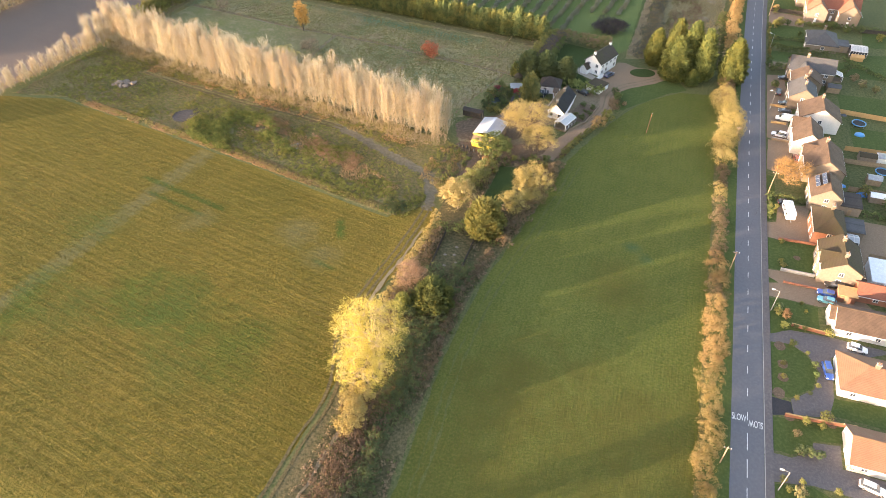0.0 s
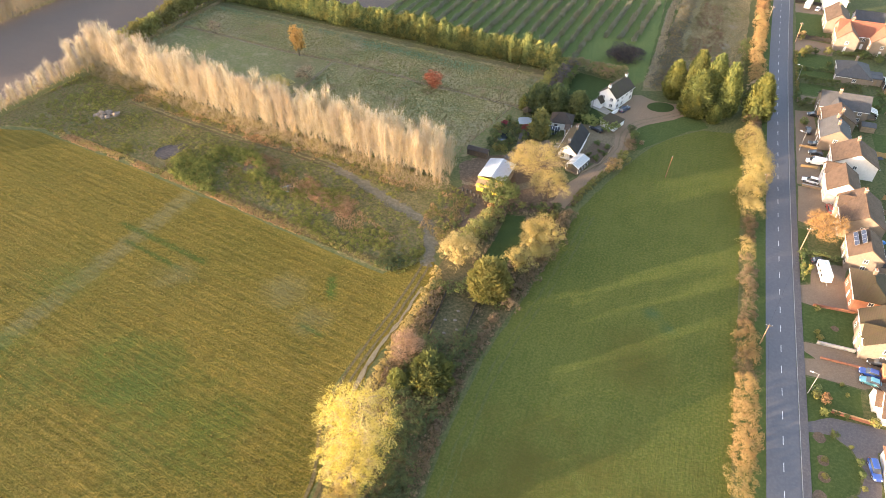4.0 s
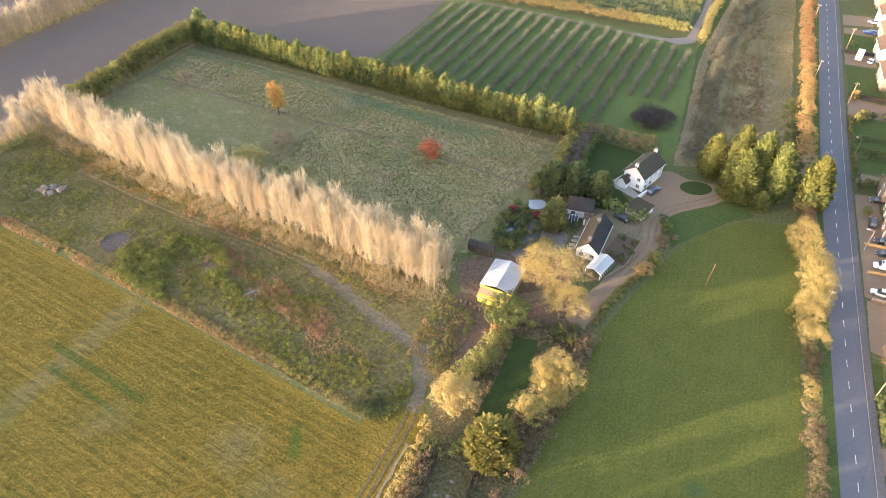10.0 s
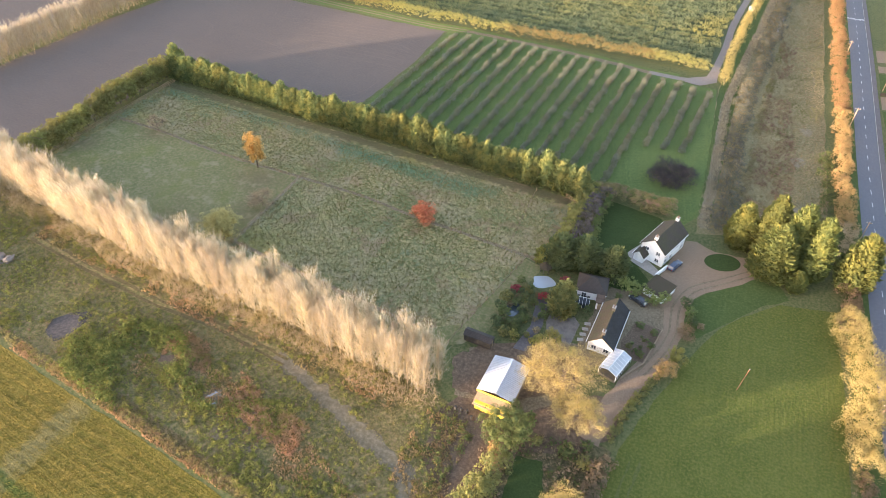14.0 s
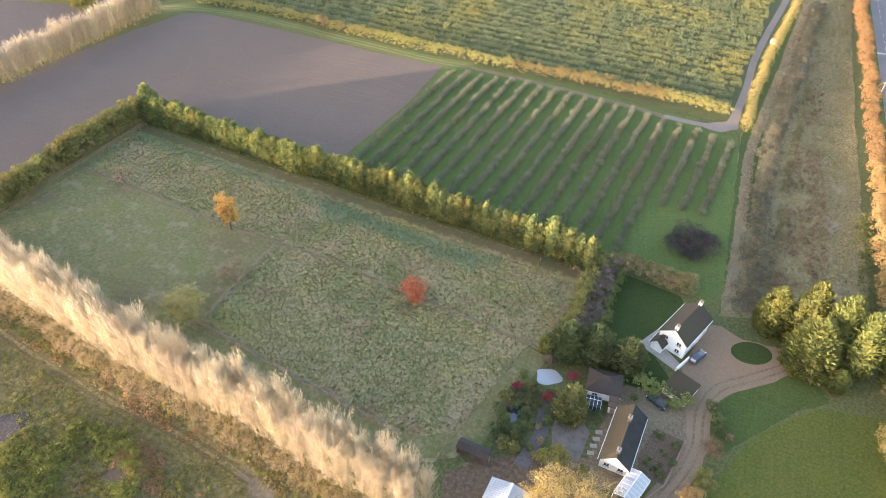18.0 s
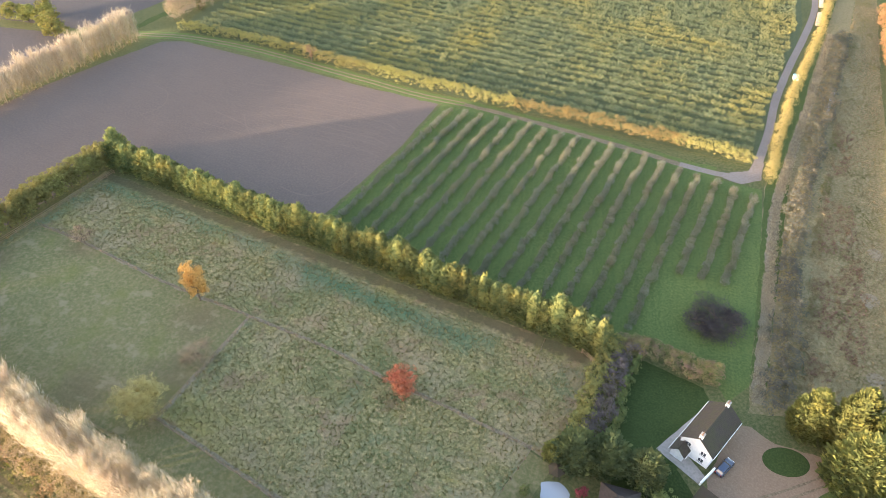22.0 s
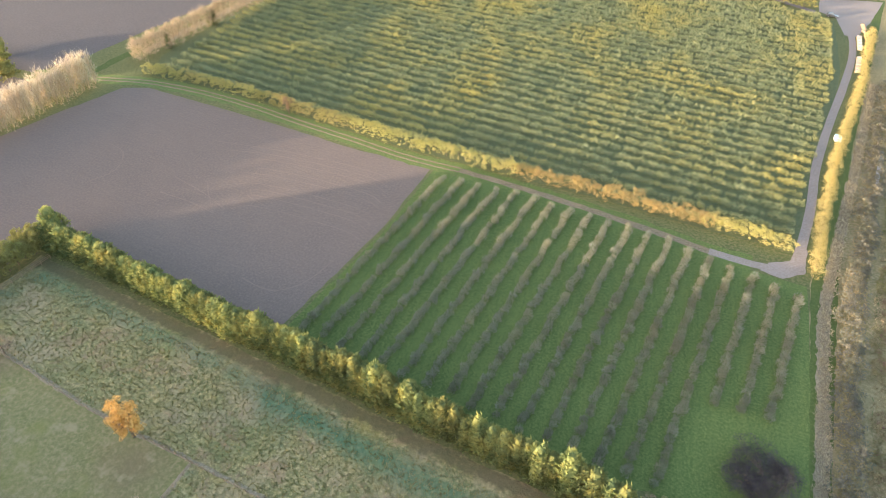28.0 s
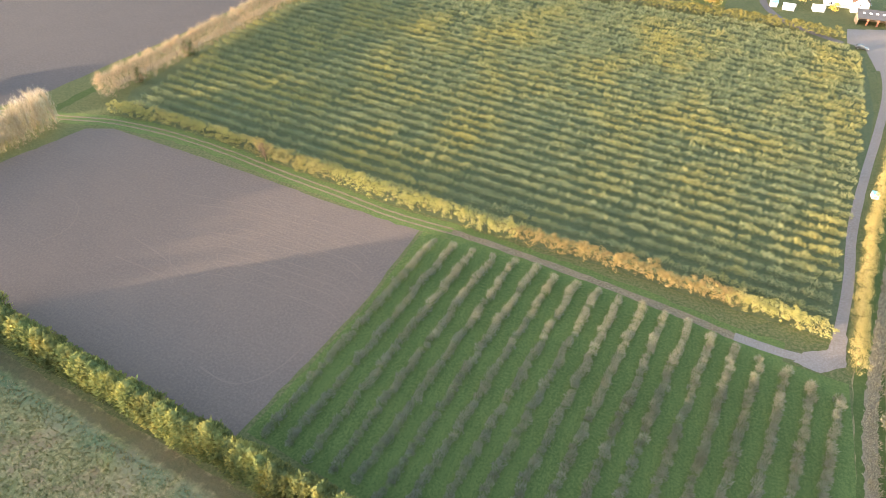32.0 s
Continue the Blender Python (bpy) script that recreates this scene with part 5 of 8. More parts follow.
# roadside hedge, in stretches of different growth
for i, (y0, y1, w, h, leaf, lab) in enumerate([
        (-75, -2, 4.2, 3.0, L_TAN, "tan and gold roadside hedge"), (-2, 22, 4.6, 3.2, L_TAN, "tan and gold roadside hedge"), (22, 42, 5.0, 3.8, L_ORANGE, "bushy orange roadside hedge"),
        (42, 48, 4.2, 2.6, L_BROWN, "ragged brown roadside hedge along a verge"), (48, 58, 4.8, 3.2, L_ORANGE, "bushy orange-leaved roadside hedge along a verge"), (58, 82, 3.6, 2.2, L_BROWN, "thin brown roadside hedge"),
        (82, 88, 4.0, 2.6, L_TAN, "golden-leaved roadside hedge along a verge"), (88, 98, 3.2, 2.2, L_BROWN, "thin brown roadside hedge"), (98, 108, 7.0, 5.4, L_TAN, "tall golden roadside hedge"),
        (108, 134, 8.2, 7.0, L_TAN, "tall golden-tan roadside thicket"), (134, 158, 4.6, 3.6, L_BROWN, "ragged brown roadside hedge along a verge"), (158, 172, 4.5, 3.8, L_PINK, "reddish bare roadside hedge"),
        (172, 232, 4.6, 4.2, L_ORANGE, "bushy orange-leaved roadside hedge along a verge"), (232, 300, 4.8, 4.2, L_ORANGE, "bushy orange-leaved roadside hedge along a verge"), (300, 380, 5, 4.5, L_ORANGE, "tall orange-leaved roadside hedge along a verge")]):
    hedge("roadside_hedge", [(road_x(y0) - 7.4, y0), (road_x((y0 + y1) / 2) - 7.4, (y0 + y1) / 2), (road_x(y1) - 7.4, y1)], w, h, leaf, *((13.0, 0.22) if y1 < 172 else (6.5, 0.32)), lab, twigs=90, seed=50 + i)
L_TRACK = leaf_mat("track_hedge_leaves", (0.29, 0.275, 0.095), (0.46, 0.43, 0.16), (0.42, 0.36, 0.15), 0.42, 0.12)
L_REEDY = leaf_mat("reedy_hedge_twigs", (0.33, 0.265, 0.18), (0.47, 0.385, 0.27), None, 0.4)
# hedges of the far track and orchard
for i, (pts, leaf, h) in enumerate([([(-47.5, 249.2), (-58, 250), (-68, 251)], L_TRACK, 3.8), ([(-68, 251), (-94, 253), (-123, 254)], L_TAN, 3.6), ([(-123, 254), (-156, 255), (-176, 257.5)], L_TRACK, 3.8),
                                    ([(-176, 257.5), (-194, 259.5), (-217, 262)], L_TRACK, 3.6), ([(-217, 262), (-240, 263.5), (-262, 263.5)], L_TRACK, 3.6)]):
    hedge("track_hedge", pts, 4.6, h + 0.7, leaf, 6.0, 0.3, "clipped yellow-green hedge along a farm track", twigs=8, seed=80 + i)
hedge("windbreak_hedge", [(-270, 268), (-266, 290), (-262, 310), (-258, 330), (-254, 362), (-248, 400)], 5.6, 8.8, L_REEDY, 5.0, 0.3, "tall tan reedy windbreak hedge", twigs=150, ripple=0.12, seed=90)
hedge("lane_hedge", [(-41.2, 240), (-40.2, 257), (-37.4, 281), (-32.6, 310), (-26.4, 345), (-20, 392)], 3.4, 3.4, L_BEECH, 12.0, 0.2, "pale golden beech hedge along a lane", seed=91, ripple=0.03, full=3.0)
hedge("yard_hedge", [(-41, 410.5), (-58, 412.8), (-81, 413.8), (-127, 413.5), (-160, 406), (-198, 393)], 4, 4.4, L_YELLOWGREEN, 6.0, 0.34, "yellow-green hedge behind the far orchard", seed=92)
L_BRONZE = leaf_mat("olive_bronze_leaves", (0.13, 0.13, 0.06), (0.26, 0.245, 0.115), (0.25, 0.17, 0.135), 0.3, 0.5)
# garden hedges round the white house
hedge("garden_hedge", [(-71.6, 138), (-70.6, 150), (-68.5, 163)], 5.2, 4.8, L_BRAMBLE, 12, 0.26, "tall garden hedge with bare grey top", seed=93, ripple=0.15)
hedge("garden_hedge", [(-69.5, 164.8), (-60, 163.8), (-49.5, 161.8)], 5.6, 4.6, L_BRONZE, 15, 0.28, "tall clipped garden hedge, green and bronze", seed=94, ripple=0.15)
hedge("garden_hedge", [(-74.4, 137), (-73.8, 150), (-71.4, 164)], 4.2, 4.8, L_OLIVE, 13, 0.3, "green face of a garden hedge", seed=95, ripple=0.15)
L_CLIPPED = leaf_mat("clipped_evergreen_leaves", (0.165, 0.205, 0.075), (0.275, 0.315, 0.115), None, 0.36)
hedge("garden_hedge", [(-67.8, 140), (-67.6, 150), (-66.2, 161)], 2.2, 4.2, L_GREEN, 10, 0.28, "inner green face of a garden hedge", seed=143, ripple=0.15)
hedge("cypress_screen", [(-76, 132.2), (-68, 135), (-58.5, 134.8)], 5.0, 6.5, L_CONIFER_DARK, 9, 0.34, "dense grey-green cypress screen beside a garden", seed=144, ripple=0.25)
hedge("clipped_hedge", [(-59.5, 131.2), (-54.2, 130.3), (-48, 128.6)], 4.0, 3.0, L_CLIPPED, 14, 0.3, "clipped dark green evergreen hedge", seed=96, ripple=0.1)
# ditch growth along the crop field
hedge("ditch_scrub", [(-74, -75), (-72, -40), (-72, -22), (-71, -8)], 7, 3.2, L_BROWN, 4, 0.42, "brown scrub over a ditch", twigs=30, seed=97)
hedge("ditch_scrub", [(-73, 2), (-73, 12), (-72, 22), (-71.5, 32)], 6, 2.8, L_CONIFER_DARK, 7, 0.32, "dark shaded brambles in a ditch", twigs=10, seed=140)
hedge("ditch_scrub", [(-77, 46), (-72, 48), (-70, 52)], 4.5, 2.6, L_GREEN, 4, 0.38, "dark green brambles beside a bare plot", seed=141)
hedge("ditch_scrub", [(-68, -30), (-67.5, -12), (-67, 0)], 5, 2.6, L_CONIFER_DARK, 7, 0.32, "green brambles on a ditch bank", twigs=20, seed=142)
hedge("ditch_scrub", [(-70, -6), (-69, 8), (-67, 20), (-66, 34)], 5, 3.0, L_CONIFER_DARK, 7, 0.32, "dark green brambles over a ditch", twigs=20, seed=98)
hedge("ditch_scrub", [(-64.5, -4), (-64.5, 12), (-64.5, 28), (-61.5, 42)], 2.6, 1.6, L_BROWN, 6, 0.34, "dry brown weeds on a ditch bank", twigs=50, seed=99)
hedge("ditch_scrub", [(-80.5, 14), (-80, 30), (-78.5, 44), (-79, 52)], 2.6, 2.4, L_TAN, 6, 0.36, "tan hedge beside a field track", twigs=30, seed=100)
hedge("ditch_scrub", [(-78, 10), (-77.5, 30), (-76.5, 46)], 3.2, 2.6, L_BROWN, 4, 0.4, "dark brown scrub beside a field track", twigs=20, seed=101)
hedge("ditch_scrub", [(-59.5, 46), (-57, 56), (-54, 72), (-53.5, 84)], 4, 2.8, L_BROWN, 5, 0.4, "brown scrub beside a crop field", twigs=40, seed=102)
hedge("ditch_scrub", [(-75.8, 60), (-74, 70), (-72.6, 78)], 5.5, 5.6, L_OLIVE, 6, 0.4, "olive and gold bushes beside a lawn", twigs=20, seed=103)
hedge("drive_hedge", [(-53, 88), (-50.5, 97), (-47.5, 104), (-46, 109)], 2.0, 1.5, L_OLIVE, 8, 0.32, "low straggling hedge beside a drive", twigs=20, seed=104)
L_THORN = leaf_mat("thorn_twigs", (0.075, 0.076, 0.062), (0.17, 0.165, 0.135), (0.12, 0.125, 0.085), 0.2)
L_PALEREED = leaf_mat("pale_reed_blades", (0.25, 0.21, 0.14), (0.40, 0.34, 0.235), (0.30, 0.25, 0.16), 0.35)
ribbon("reed_bank", [(-41.2, 160), (-40.0, 195), (-39.3, 228), (-34.6, 262), (-28.8, 300), (-21.5, 350)], 2.7, 0.05, M_PALEGRASS, "bank of pale bleached reeds beside a ditch", 0.4, 1.2)
hedge("ditch_reeds", [(-37, 160), (-35.5, 195), (-34, 228), (-29, 262), (-24, 300), (-17, 350)], 5.8, 2.6, L_THORN, 7.5, 0.32, "grey bramble thicket along a ditch", twigs=40, seed=106)
hedge("pasture_hedge", [(-10.6, 162), (-10.2, 185), (-9.6, 208)], 4.4, 1.3, L_GREEN, 4, 0.36, "low green brambles beside a pasture", seed=107)

# orchard rows
APPLES = [bush_meshes(s, 2.2, 2.3, L_ORCHARD, 280, 0.5, 0.11) for s in (61, 62, 63, 64)]
spots = []
for k in range(20):
    c = -76.7 - 5.42 * k
    y = 193 if k < 3 else 170.5
    while y < 231.3 + 1.7 * min(k, 6) + 0.3 * max(k - 6, 0):
        x = c + 0.137 * y
        if -0.118 * (x + 75) + 169.5 < y and x > -152.5 + 0.13 * (y - 180):
            spots.append((x + rnd.uniform(-0.35, 0.35), y + rnd.uniform(-0.3, 0.3)))
        y += 1.7
spots.sort(key=lambda p: p[0] - 0.7 * p[1], reverse=True)
for i, (x, y) in enumerate(spots[:300]):
    plant("apple_tree", rnd.choice(APPLES), x, y, rnd.uniform(0, 360), rnd.uniform(0.8, 1.15), label="low grey-green apple tree in a mown row", group="near orchard rows")


def copied(meshes, places, rng, lo, hi):
    """Vertices and triangles of many turned and scaled copies of one mesh."""
    v = np.empty(len(meshes.vertices) * 3, np.float32)
    meshes.vertices.foreach_get("co", v)
    v = v.reshape(-1, 3)
    meshes.calc_loop_triangles()
    f = np.empty(len(meshes.loop_triangles) * 3, np.int32)
    meshes.loop_triangles.foreach_get("vertices", f)
    f = f.reshape(-1, 3)
    a, s = rng.uniform(0, 2 * math.pi, len(places)), rng.uniform(lo, hi, len(places))
    c, d = np.cos(a) * s, np.sin(a) * s
    out = np.stack([v[None, :, 0] * c[:, None] - v[None, :, 1] * d[:, None] + places[:, :1], v[None, :, 0] * d[:, None] + v[None, :, 1] * c[:, None] + places[:, 1:2],
                    v[None, :, 2] * s[:, None]], -1)
    return out.reshape(-1, 3), (f[None] + (np.arange(len(places)) * len(v))[:, None, None]).reshape(-1, 3)


rng = np.random.default_rng(7)
rest = np.array(spots[300:])
kinds = rng.integers(0, 4, len(rest))
stuff("orchard_trees", [copied(APPLES[k][j], rest[kinds == k], rng, 0.8, 1.15) for k in range(4) for j in (1,)], L_ORCHARD, "rows of low grey-green apple trees in mown grass", "orchard")
YOUNG = [bush_meshes(s, 2.5, 2.4, L_ORCHARD2, 130, 0.62, 0.14) for s in (71, 72, 73)]
grid = []
for k in range(42):
    y = 241.7 + 4.45 * k
    for x in np.arange(-258, -34, 1.9):
        grid.append((x + rng.uniform(-0.25, 0.25), y - 0.085 * (x + 100) + rng.uniform(-0.2, 0.2)))
grid = np.array(grid)
grid = grid[inside(ORCHARD_FAR, grid) & inside(ORCHARD_FAR, grid + [2.5, 0]) & inside(ORCHARD_FAR, grid - [2.5, 0]) & inside(ORCHARD_FAR, grid - [0, 2.5])]
kinds = rng.integers(0, 3, len(grid))
stuff("far_orchard_trees", [copied(YOUNG[k][1], grid[kinds == k], rng, 0.75, 1.2) for k in range(3)], L_ORCHARD2, "rows of young apple trees turning yellow", "orchard")


# ---- low plants over the fields ----
rng = np.random.default_rng(17)
near = [(-245, 64), (-221, 69), (-180, 62.5), (-142, 55.5), (-109.5, 48.5), (-90, 44.5), (-88, 34), (-90, 22), (-90.5, 8), (-84, -6), (-85, -45), (-230, -45), (-260, 20)]
xy = strewn(rng, near, 46000)
d = np.array([math.cos(radians(-10.5)), math.sin(radians(-10.5))])
nrm = np.array([-d[1], d[0]])
s = xy @ nrm
xy += nrm * ((np.round(s / 1.9) * 1.9 - s) * 0.4)[:, None]
stuff("stubble", [tufts(rng, xy, 0.24, 0.9, 0.2, 2)], L_STRAW, "short straw and regrowth standing in drill rows", "stubble")
xy = strewn(rng, [(x, y) for x, y in CROP if y > -40] + [(-10.5, -40), (-61, -40)], 28000)
stuff("crop_leaves", [tufts(rng, xy, 0.15, 1.0, 0.15, 2)], L_CROP, "short leaves of young winter crop", "crop")
xy = strewn(rng, PADDOCK, 27000)
g = inside(GRAZED, xy) | inside(LANE_GRASS, xy)
xy = xy[~g]
xy = xy[xy[:, 1] + 0.107 * (xy[:, 0] + 75) < 156.0]
stuff("paddock_tussocks", [tufts(rng, xy, 0.34, 0.8, 0.26, 3)], L_TUSSOCK, "tussocks of dull green and straw-coloured grass", "grass")
xy = strewn(rng, [(-42.6, 160), (-41.4, 195), (-40.6, 228), (-36, 262), (-30, 300), (-22.5, 350), (-20.5, 350), (-27.5, 300), (-33.2, 262), (-38, 228), (-38.6, 195), (-40, 160)], 2600)
stuff("pale_reeds", [tufts(rng, xy, 0.6, 1.6, 0.16, 4)], L_PALEREED, "pale dry reeds and grass along a ditch", "reeds")
xy = strewn(rng, ROUGH, 9000)
stuff("pasture_tussocks", [tufts(rng, xy, 0.4, 0.9, 0.25, 3)], L_DRY, "tufts of dry tan grass", "grass")

# weeds of the waste ground: leafy mounds, rusty docks, tall dry stems
def mounds(name, poly, count, leaf, per, size, lo, hi, label, gate=0.0, seed=9.0):
    """Low leafy mounds strewn over an outline, joined as one spread of growth."""
    at = open_ground(strewn(rng, poly, count))
    at = at[~(inside(DITCH_LAWN, at) | inside(PLOT, at))]
    at = at[clumpy(at, 0.07, seed) > gate]
    r = rng.uniform(lo, hi, len(at))
    lobes = np.c_[at, r * 0.3, r, r, r * rng.uniform(0.6, 1.1, len(at))]
    pos, out = shell(rng, lobes, per * len(at), 0.8)
    pos[:, 2] = np.abs(pos[:, 2])
    nn = out + 0.8 * unit(rng, len(out))
    nn /= np.linalg.norm(nn, axis=1)[:, None]
    tagged(new(name, crown_from(name, [leaves(rng, pos, nn, size)], leaf, core(lobes, 0.36))), label, "weeds", kind="stuff")


BARE = ((-175, 74.5, 3.4), (-146.3, 74.7, 2.2), (-131.5, 70, 2.4))
WAY = smooth_line([(-83, 53), (-84, 59), (-88, 68), (-99, 73), (-113, 79.5), (-125, 84), (-140, 86.5), (-160, 88), (-185, 92), (-205, 96)], 1.0)


def open_ground(at):
    """Leaves out the bare patches and the track."""
    keep = np.ones(len(at), bool)
    for x, y, r in BARE:
        keep &= np.hypot(at[:, 0] - x, at[:, 1] - y) > r
    for x, y in WAY:
        keep &= np.hypot(at[:, 0] - x, at[:, 1] - y) > 1.5
    return at[keep]


DITCH_LAWN = [(-71, 55), (-69.5, 66), (-69, 79), (-64, 79.5), (-62, 72), (-64, 60), (-66, 54)]
PLOT = [(-74.8, 31.5), (-75, 45), (-67, 46.5), (-66.8, 31)]
L_YGWEED = leaf_mat("weed_yellow_leaves", (0.14, 0.165, 0.045), (0.42, 0.40, 0.125), None, 0.35)
L_THICKET = leaf_mat("nettle_leaves", (0.095, 0.13, 0.042), (0.40, 0.43, 0.135), None, 0.36)
xy = open_ground(strewn(rng, WEEDS, 30000))
stuff("weed_grass", [tufts(rng, xy, 0.24, 0.9, 0.2, 3)], L_WEED, "rank grass and weeds over waste ground", "weeds")
THICKET = [(-192, 70), (-150, 62), (-135, 60), (-124, 66), (-128, 76), (-150, 82), (-172, 82), (-190, 78)]
mounds("bramble_thicket", [(-173, 68), (-164, 63.5), (-152, 61), (-140, 59), (-125, 60), (-127, 67), (-139, 72), (-141, 78), (-150, 83), (-161, 82), (-163, 74), (-170, 73)], 1000, L_THICKET, 30, 0.3, 0.4, 1.6, "leafy green bramble and nettle mounds", 0.45)
mounds("yellow_weeds", THICKET, 900, L_YGWEED, 20, 0.28, 0.3, 0.9, "yellow-green leafy weeds among brambles", 0.5, 2.0)
mounds("weed_mounds", [(-130, 60), (-110, 52.5), (-90, 49), (-84, 58), (-95, 66), (-112, 74), (-126, 74)], 1500, L_YGWEED, 14, 0.3, 0.25, 0.7, "low mixed weeds on old soil heaps", 0.42, 4.0)
mounds("spread_weeds", WEEDS, 4400, L_YGWEED, 9, 0.3, 0.25, 0.65, "scattered green and yellow weed clumps", 0.46, 3.0)
mounds("rust_clumps", [(-154, 75), (-149, 75), (-133, 74), (-122, 67), (-101, 61), (-96, 64), (-103, 68.5), (-124, 75), (-134, 80), (-147, 83)], 1800, L_RUST, 9, 0.27, 0.25, 0.7, "rust-coloured dead dock clumps", 0.46, 8.0)
mounds("dark_bramble_patch", [(-96, 49.5), (-89, 48.5), (-88, 54), (-95, 55)], 40, L_CONIFER_DARK, 80, 0.22, 0.6, 1.4, "dark bramble bush at the field corner")
mounds("ivy_growth", [(-94, 76), (-80, 64), (-78.5, 82), (-90, 84)], 120, L_GREEN, 24, 0.28, 0.4, 1.0, "green weeds beside the farm track", 0.5, 6.0)
mounds("west_weeds", [(-236, 74), (-195, 72), (-192, 84), (-205, 98), (-234, 104)], 900, L_YGWEED, 16, 0.24, 0.3, 0.9, "rank green weeds near boulders", 0.5, 7.0)
rust = np.concatenate([strewn(rng, [(-132, 68), (-112, 60), (-98, 56), (-93, 60), (-108, 68), (-128, 76), (-140, 80)], 2600), strewn(rng, [(-215, 70.5), (-160, 61.5), (-110, 51.5), (-108, 53.5), (-160, 64), (-215, 74)], 3600),
                       strewn(rng, [(-90, 66), (-79, 62), (-78, 82), (-90, 83)], 1800), strewn(rng, [(-205, 96), (-150, 87), (-96, 80), (-96, 83), (-150, 91), (-205, 101)], 3200), strewn(rng, [(-160, 68), (-150, 66), (-148, 74), (-157, 76)], 500)])
rust = rust[clumpy(rust, 0.16, 5.0) > 0.47]
stuff("rusty_docks", [tufts(rng, rust, 0.42, 0.55, 0.2, 4)], L_RUST, "rust-brown dead dock stems", "weeds")
straw = np.concatenate([strewn(rng, [(-150, 61), (-110, 52), (-90, 48.5), (-90, 51), (-110, 55), (-150, 64)], 4000), strewn(rng, WEEDS, 5000)])
straw = open_ground(straw)
stuff("straw_weeds", [tufts(rng, straw, 0.32, 0.6, 0.16, 3)], L_DRY, "dry straw-coloured weed stems", "weeds")

# scrub and green tufts of the unused pasture
L_BRIAR = leaf_mat("dead_bramble_leaves", (0.17, 0.115, 0.075), (0.30, 0.215, 0.15), (0.22, 0.17, 0.10), 0.2, 0.2)
mounds("briar_scrub", [(-32, 162), (-31, 190), (-28, 225), (-22, 280), (-17, 280), (-20, 240), (-18, 200), (-20, 175), (-14, 162)], 900, L_BRIAR, 18, 0.2, 0.3, 0.9, "low reddish-brown dead brambles", 0.47, 12.0)
mounds("fringe_reeds", [(-33.5, 160), (-32, 190), (-29.5, 225), (-23, 280), (-21, 280), (-27, 225), (-29.5, 190), (-31, 160)], 420, L_DRY, 16, 0.22, 0.3, 0.7, "tan dead grass along the thicket", 0.3, 13.0)
mounds("brown_scrub", WEEDS, 900, L_BRIAR, 12, 0.2, 0.25, 0.7, "dead brown weeds over waste ground", 0.52, 15.0)
BANK = [(-82, -60), (-79, -18), (-81, 6), (-80, 24), (-78.5, 46), (-78, 60), (-76, 82), (-60, 86), (-54, 84), (-56, 72), (-58.2, 52), (-62, 30), (-63.2, 7), (-62.2, -60)]
mounds("bank_brambles", BANK, 1100, L_GREEN, 14, 0.24, 0.4, 1.1, "dark green brambles over a ditch bank", 0.5, 16.0)
mounds("bank_scrub", BANK, 2000, L_BRIAR, 12, 0.24, 0.35, 0.9, "dead brown growth over a ditch bank", 0.46, 17.0)
mounds("edge_straw", [(-215, 71), (-180, 66), (-160, 62), (-125, 55.3), (-92, 48.8), (-92, 50.6), (-125, 57.4), (-160, 64.2), (-180, 68), (-215, 73)], 1100, L_TAN, 8, 0.2, 0.2, 0.5, "tan straw and dead weeds along a field edge", 0.3, 18.0)


# ---- houses and gardens east of the road ----
def window_part(parent, face, u, z, w, h):
    """A window on a house's wall. face: (ox, oy, dx, dy, nx, ny) of the wall, u along it."""
    ox, oy, dx, dy, nx, ny = face
    m = Matrix(((dx, nx, 0, ox + dx * u), (dy, ny, 0, oy + dy * u), (0, 0, 1, z), (0, 0, 0, 1)))
    f = bmesh.new()
    for a in ((-w / 2, -w / 2 + 0.09, 0, h), (w / 2 - 0.09, w / 2, 0, h), (-w / 2, w / 2, 0, 0.09), (-w / 2, w / 2, h - 0.09, h), (-0.04, 0.04, 0, h)):
        box(f, a[0], a[1], -0.02, 0.05, a[2], a[3])
    bmesh.ops.transform(f, matrix=m, verts=f.verts[:])
    win = part("window", f, M_PLASTIC, parent, "white plastic window frame")
    g = box(bmesh.new(), -w / 2 + 0.05, w / 2 - 0.05, -0.01, 0.025, 0.05, h - 0.05)
    bmesh.ops.transform(g, matrix=m, verts=g.verts[:])
    part("pane", g, M_GLASS, win, "dark window glass")
    s = box(bmesh.new(), -w / 2 - 0.08, w / 2 + 0.08, 0.0, 0.14, -0.08, 0.0)
    bmesh.ops.transform(s, matrix=m, verts=s.verts[:])
    part("sill", s, M_KERB, win)


def gable_roof(length, width, eave, ridge, over=0.35, thick=0.18):
    """Two slopes with thickness over a body centred at the origin, ridge along x."""
    bm = bmesh.new()
    l, w = length / 2 + over, width / 2 + over
    drop = (ridge - eave) / (width / 2) * over
    pts = [(-w, eave - drop), (0, ridge), (w, eave - drop), (w, eave - drop + thick), (0, ridge + thick), (-w, eave - drop + thick)]
    a, b = ([bm.verts.new((x, y, z)) for y, z in pts] for x in (-l, l))
    for i in range(6):
        j = (i + 1) % 6
        bm.faces.new((a[i], a[j], b[j], b[i]))
    for q in (a, b):
        bm.faces.new((q[0], q[1], q[4], q[5]))
        bm.faces.new((q[1], q[2], q[3], q[4]))
    bmesh.ops.recalc_face_normals(bm, faces=bm.faces[:])
    return bm


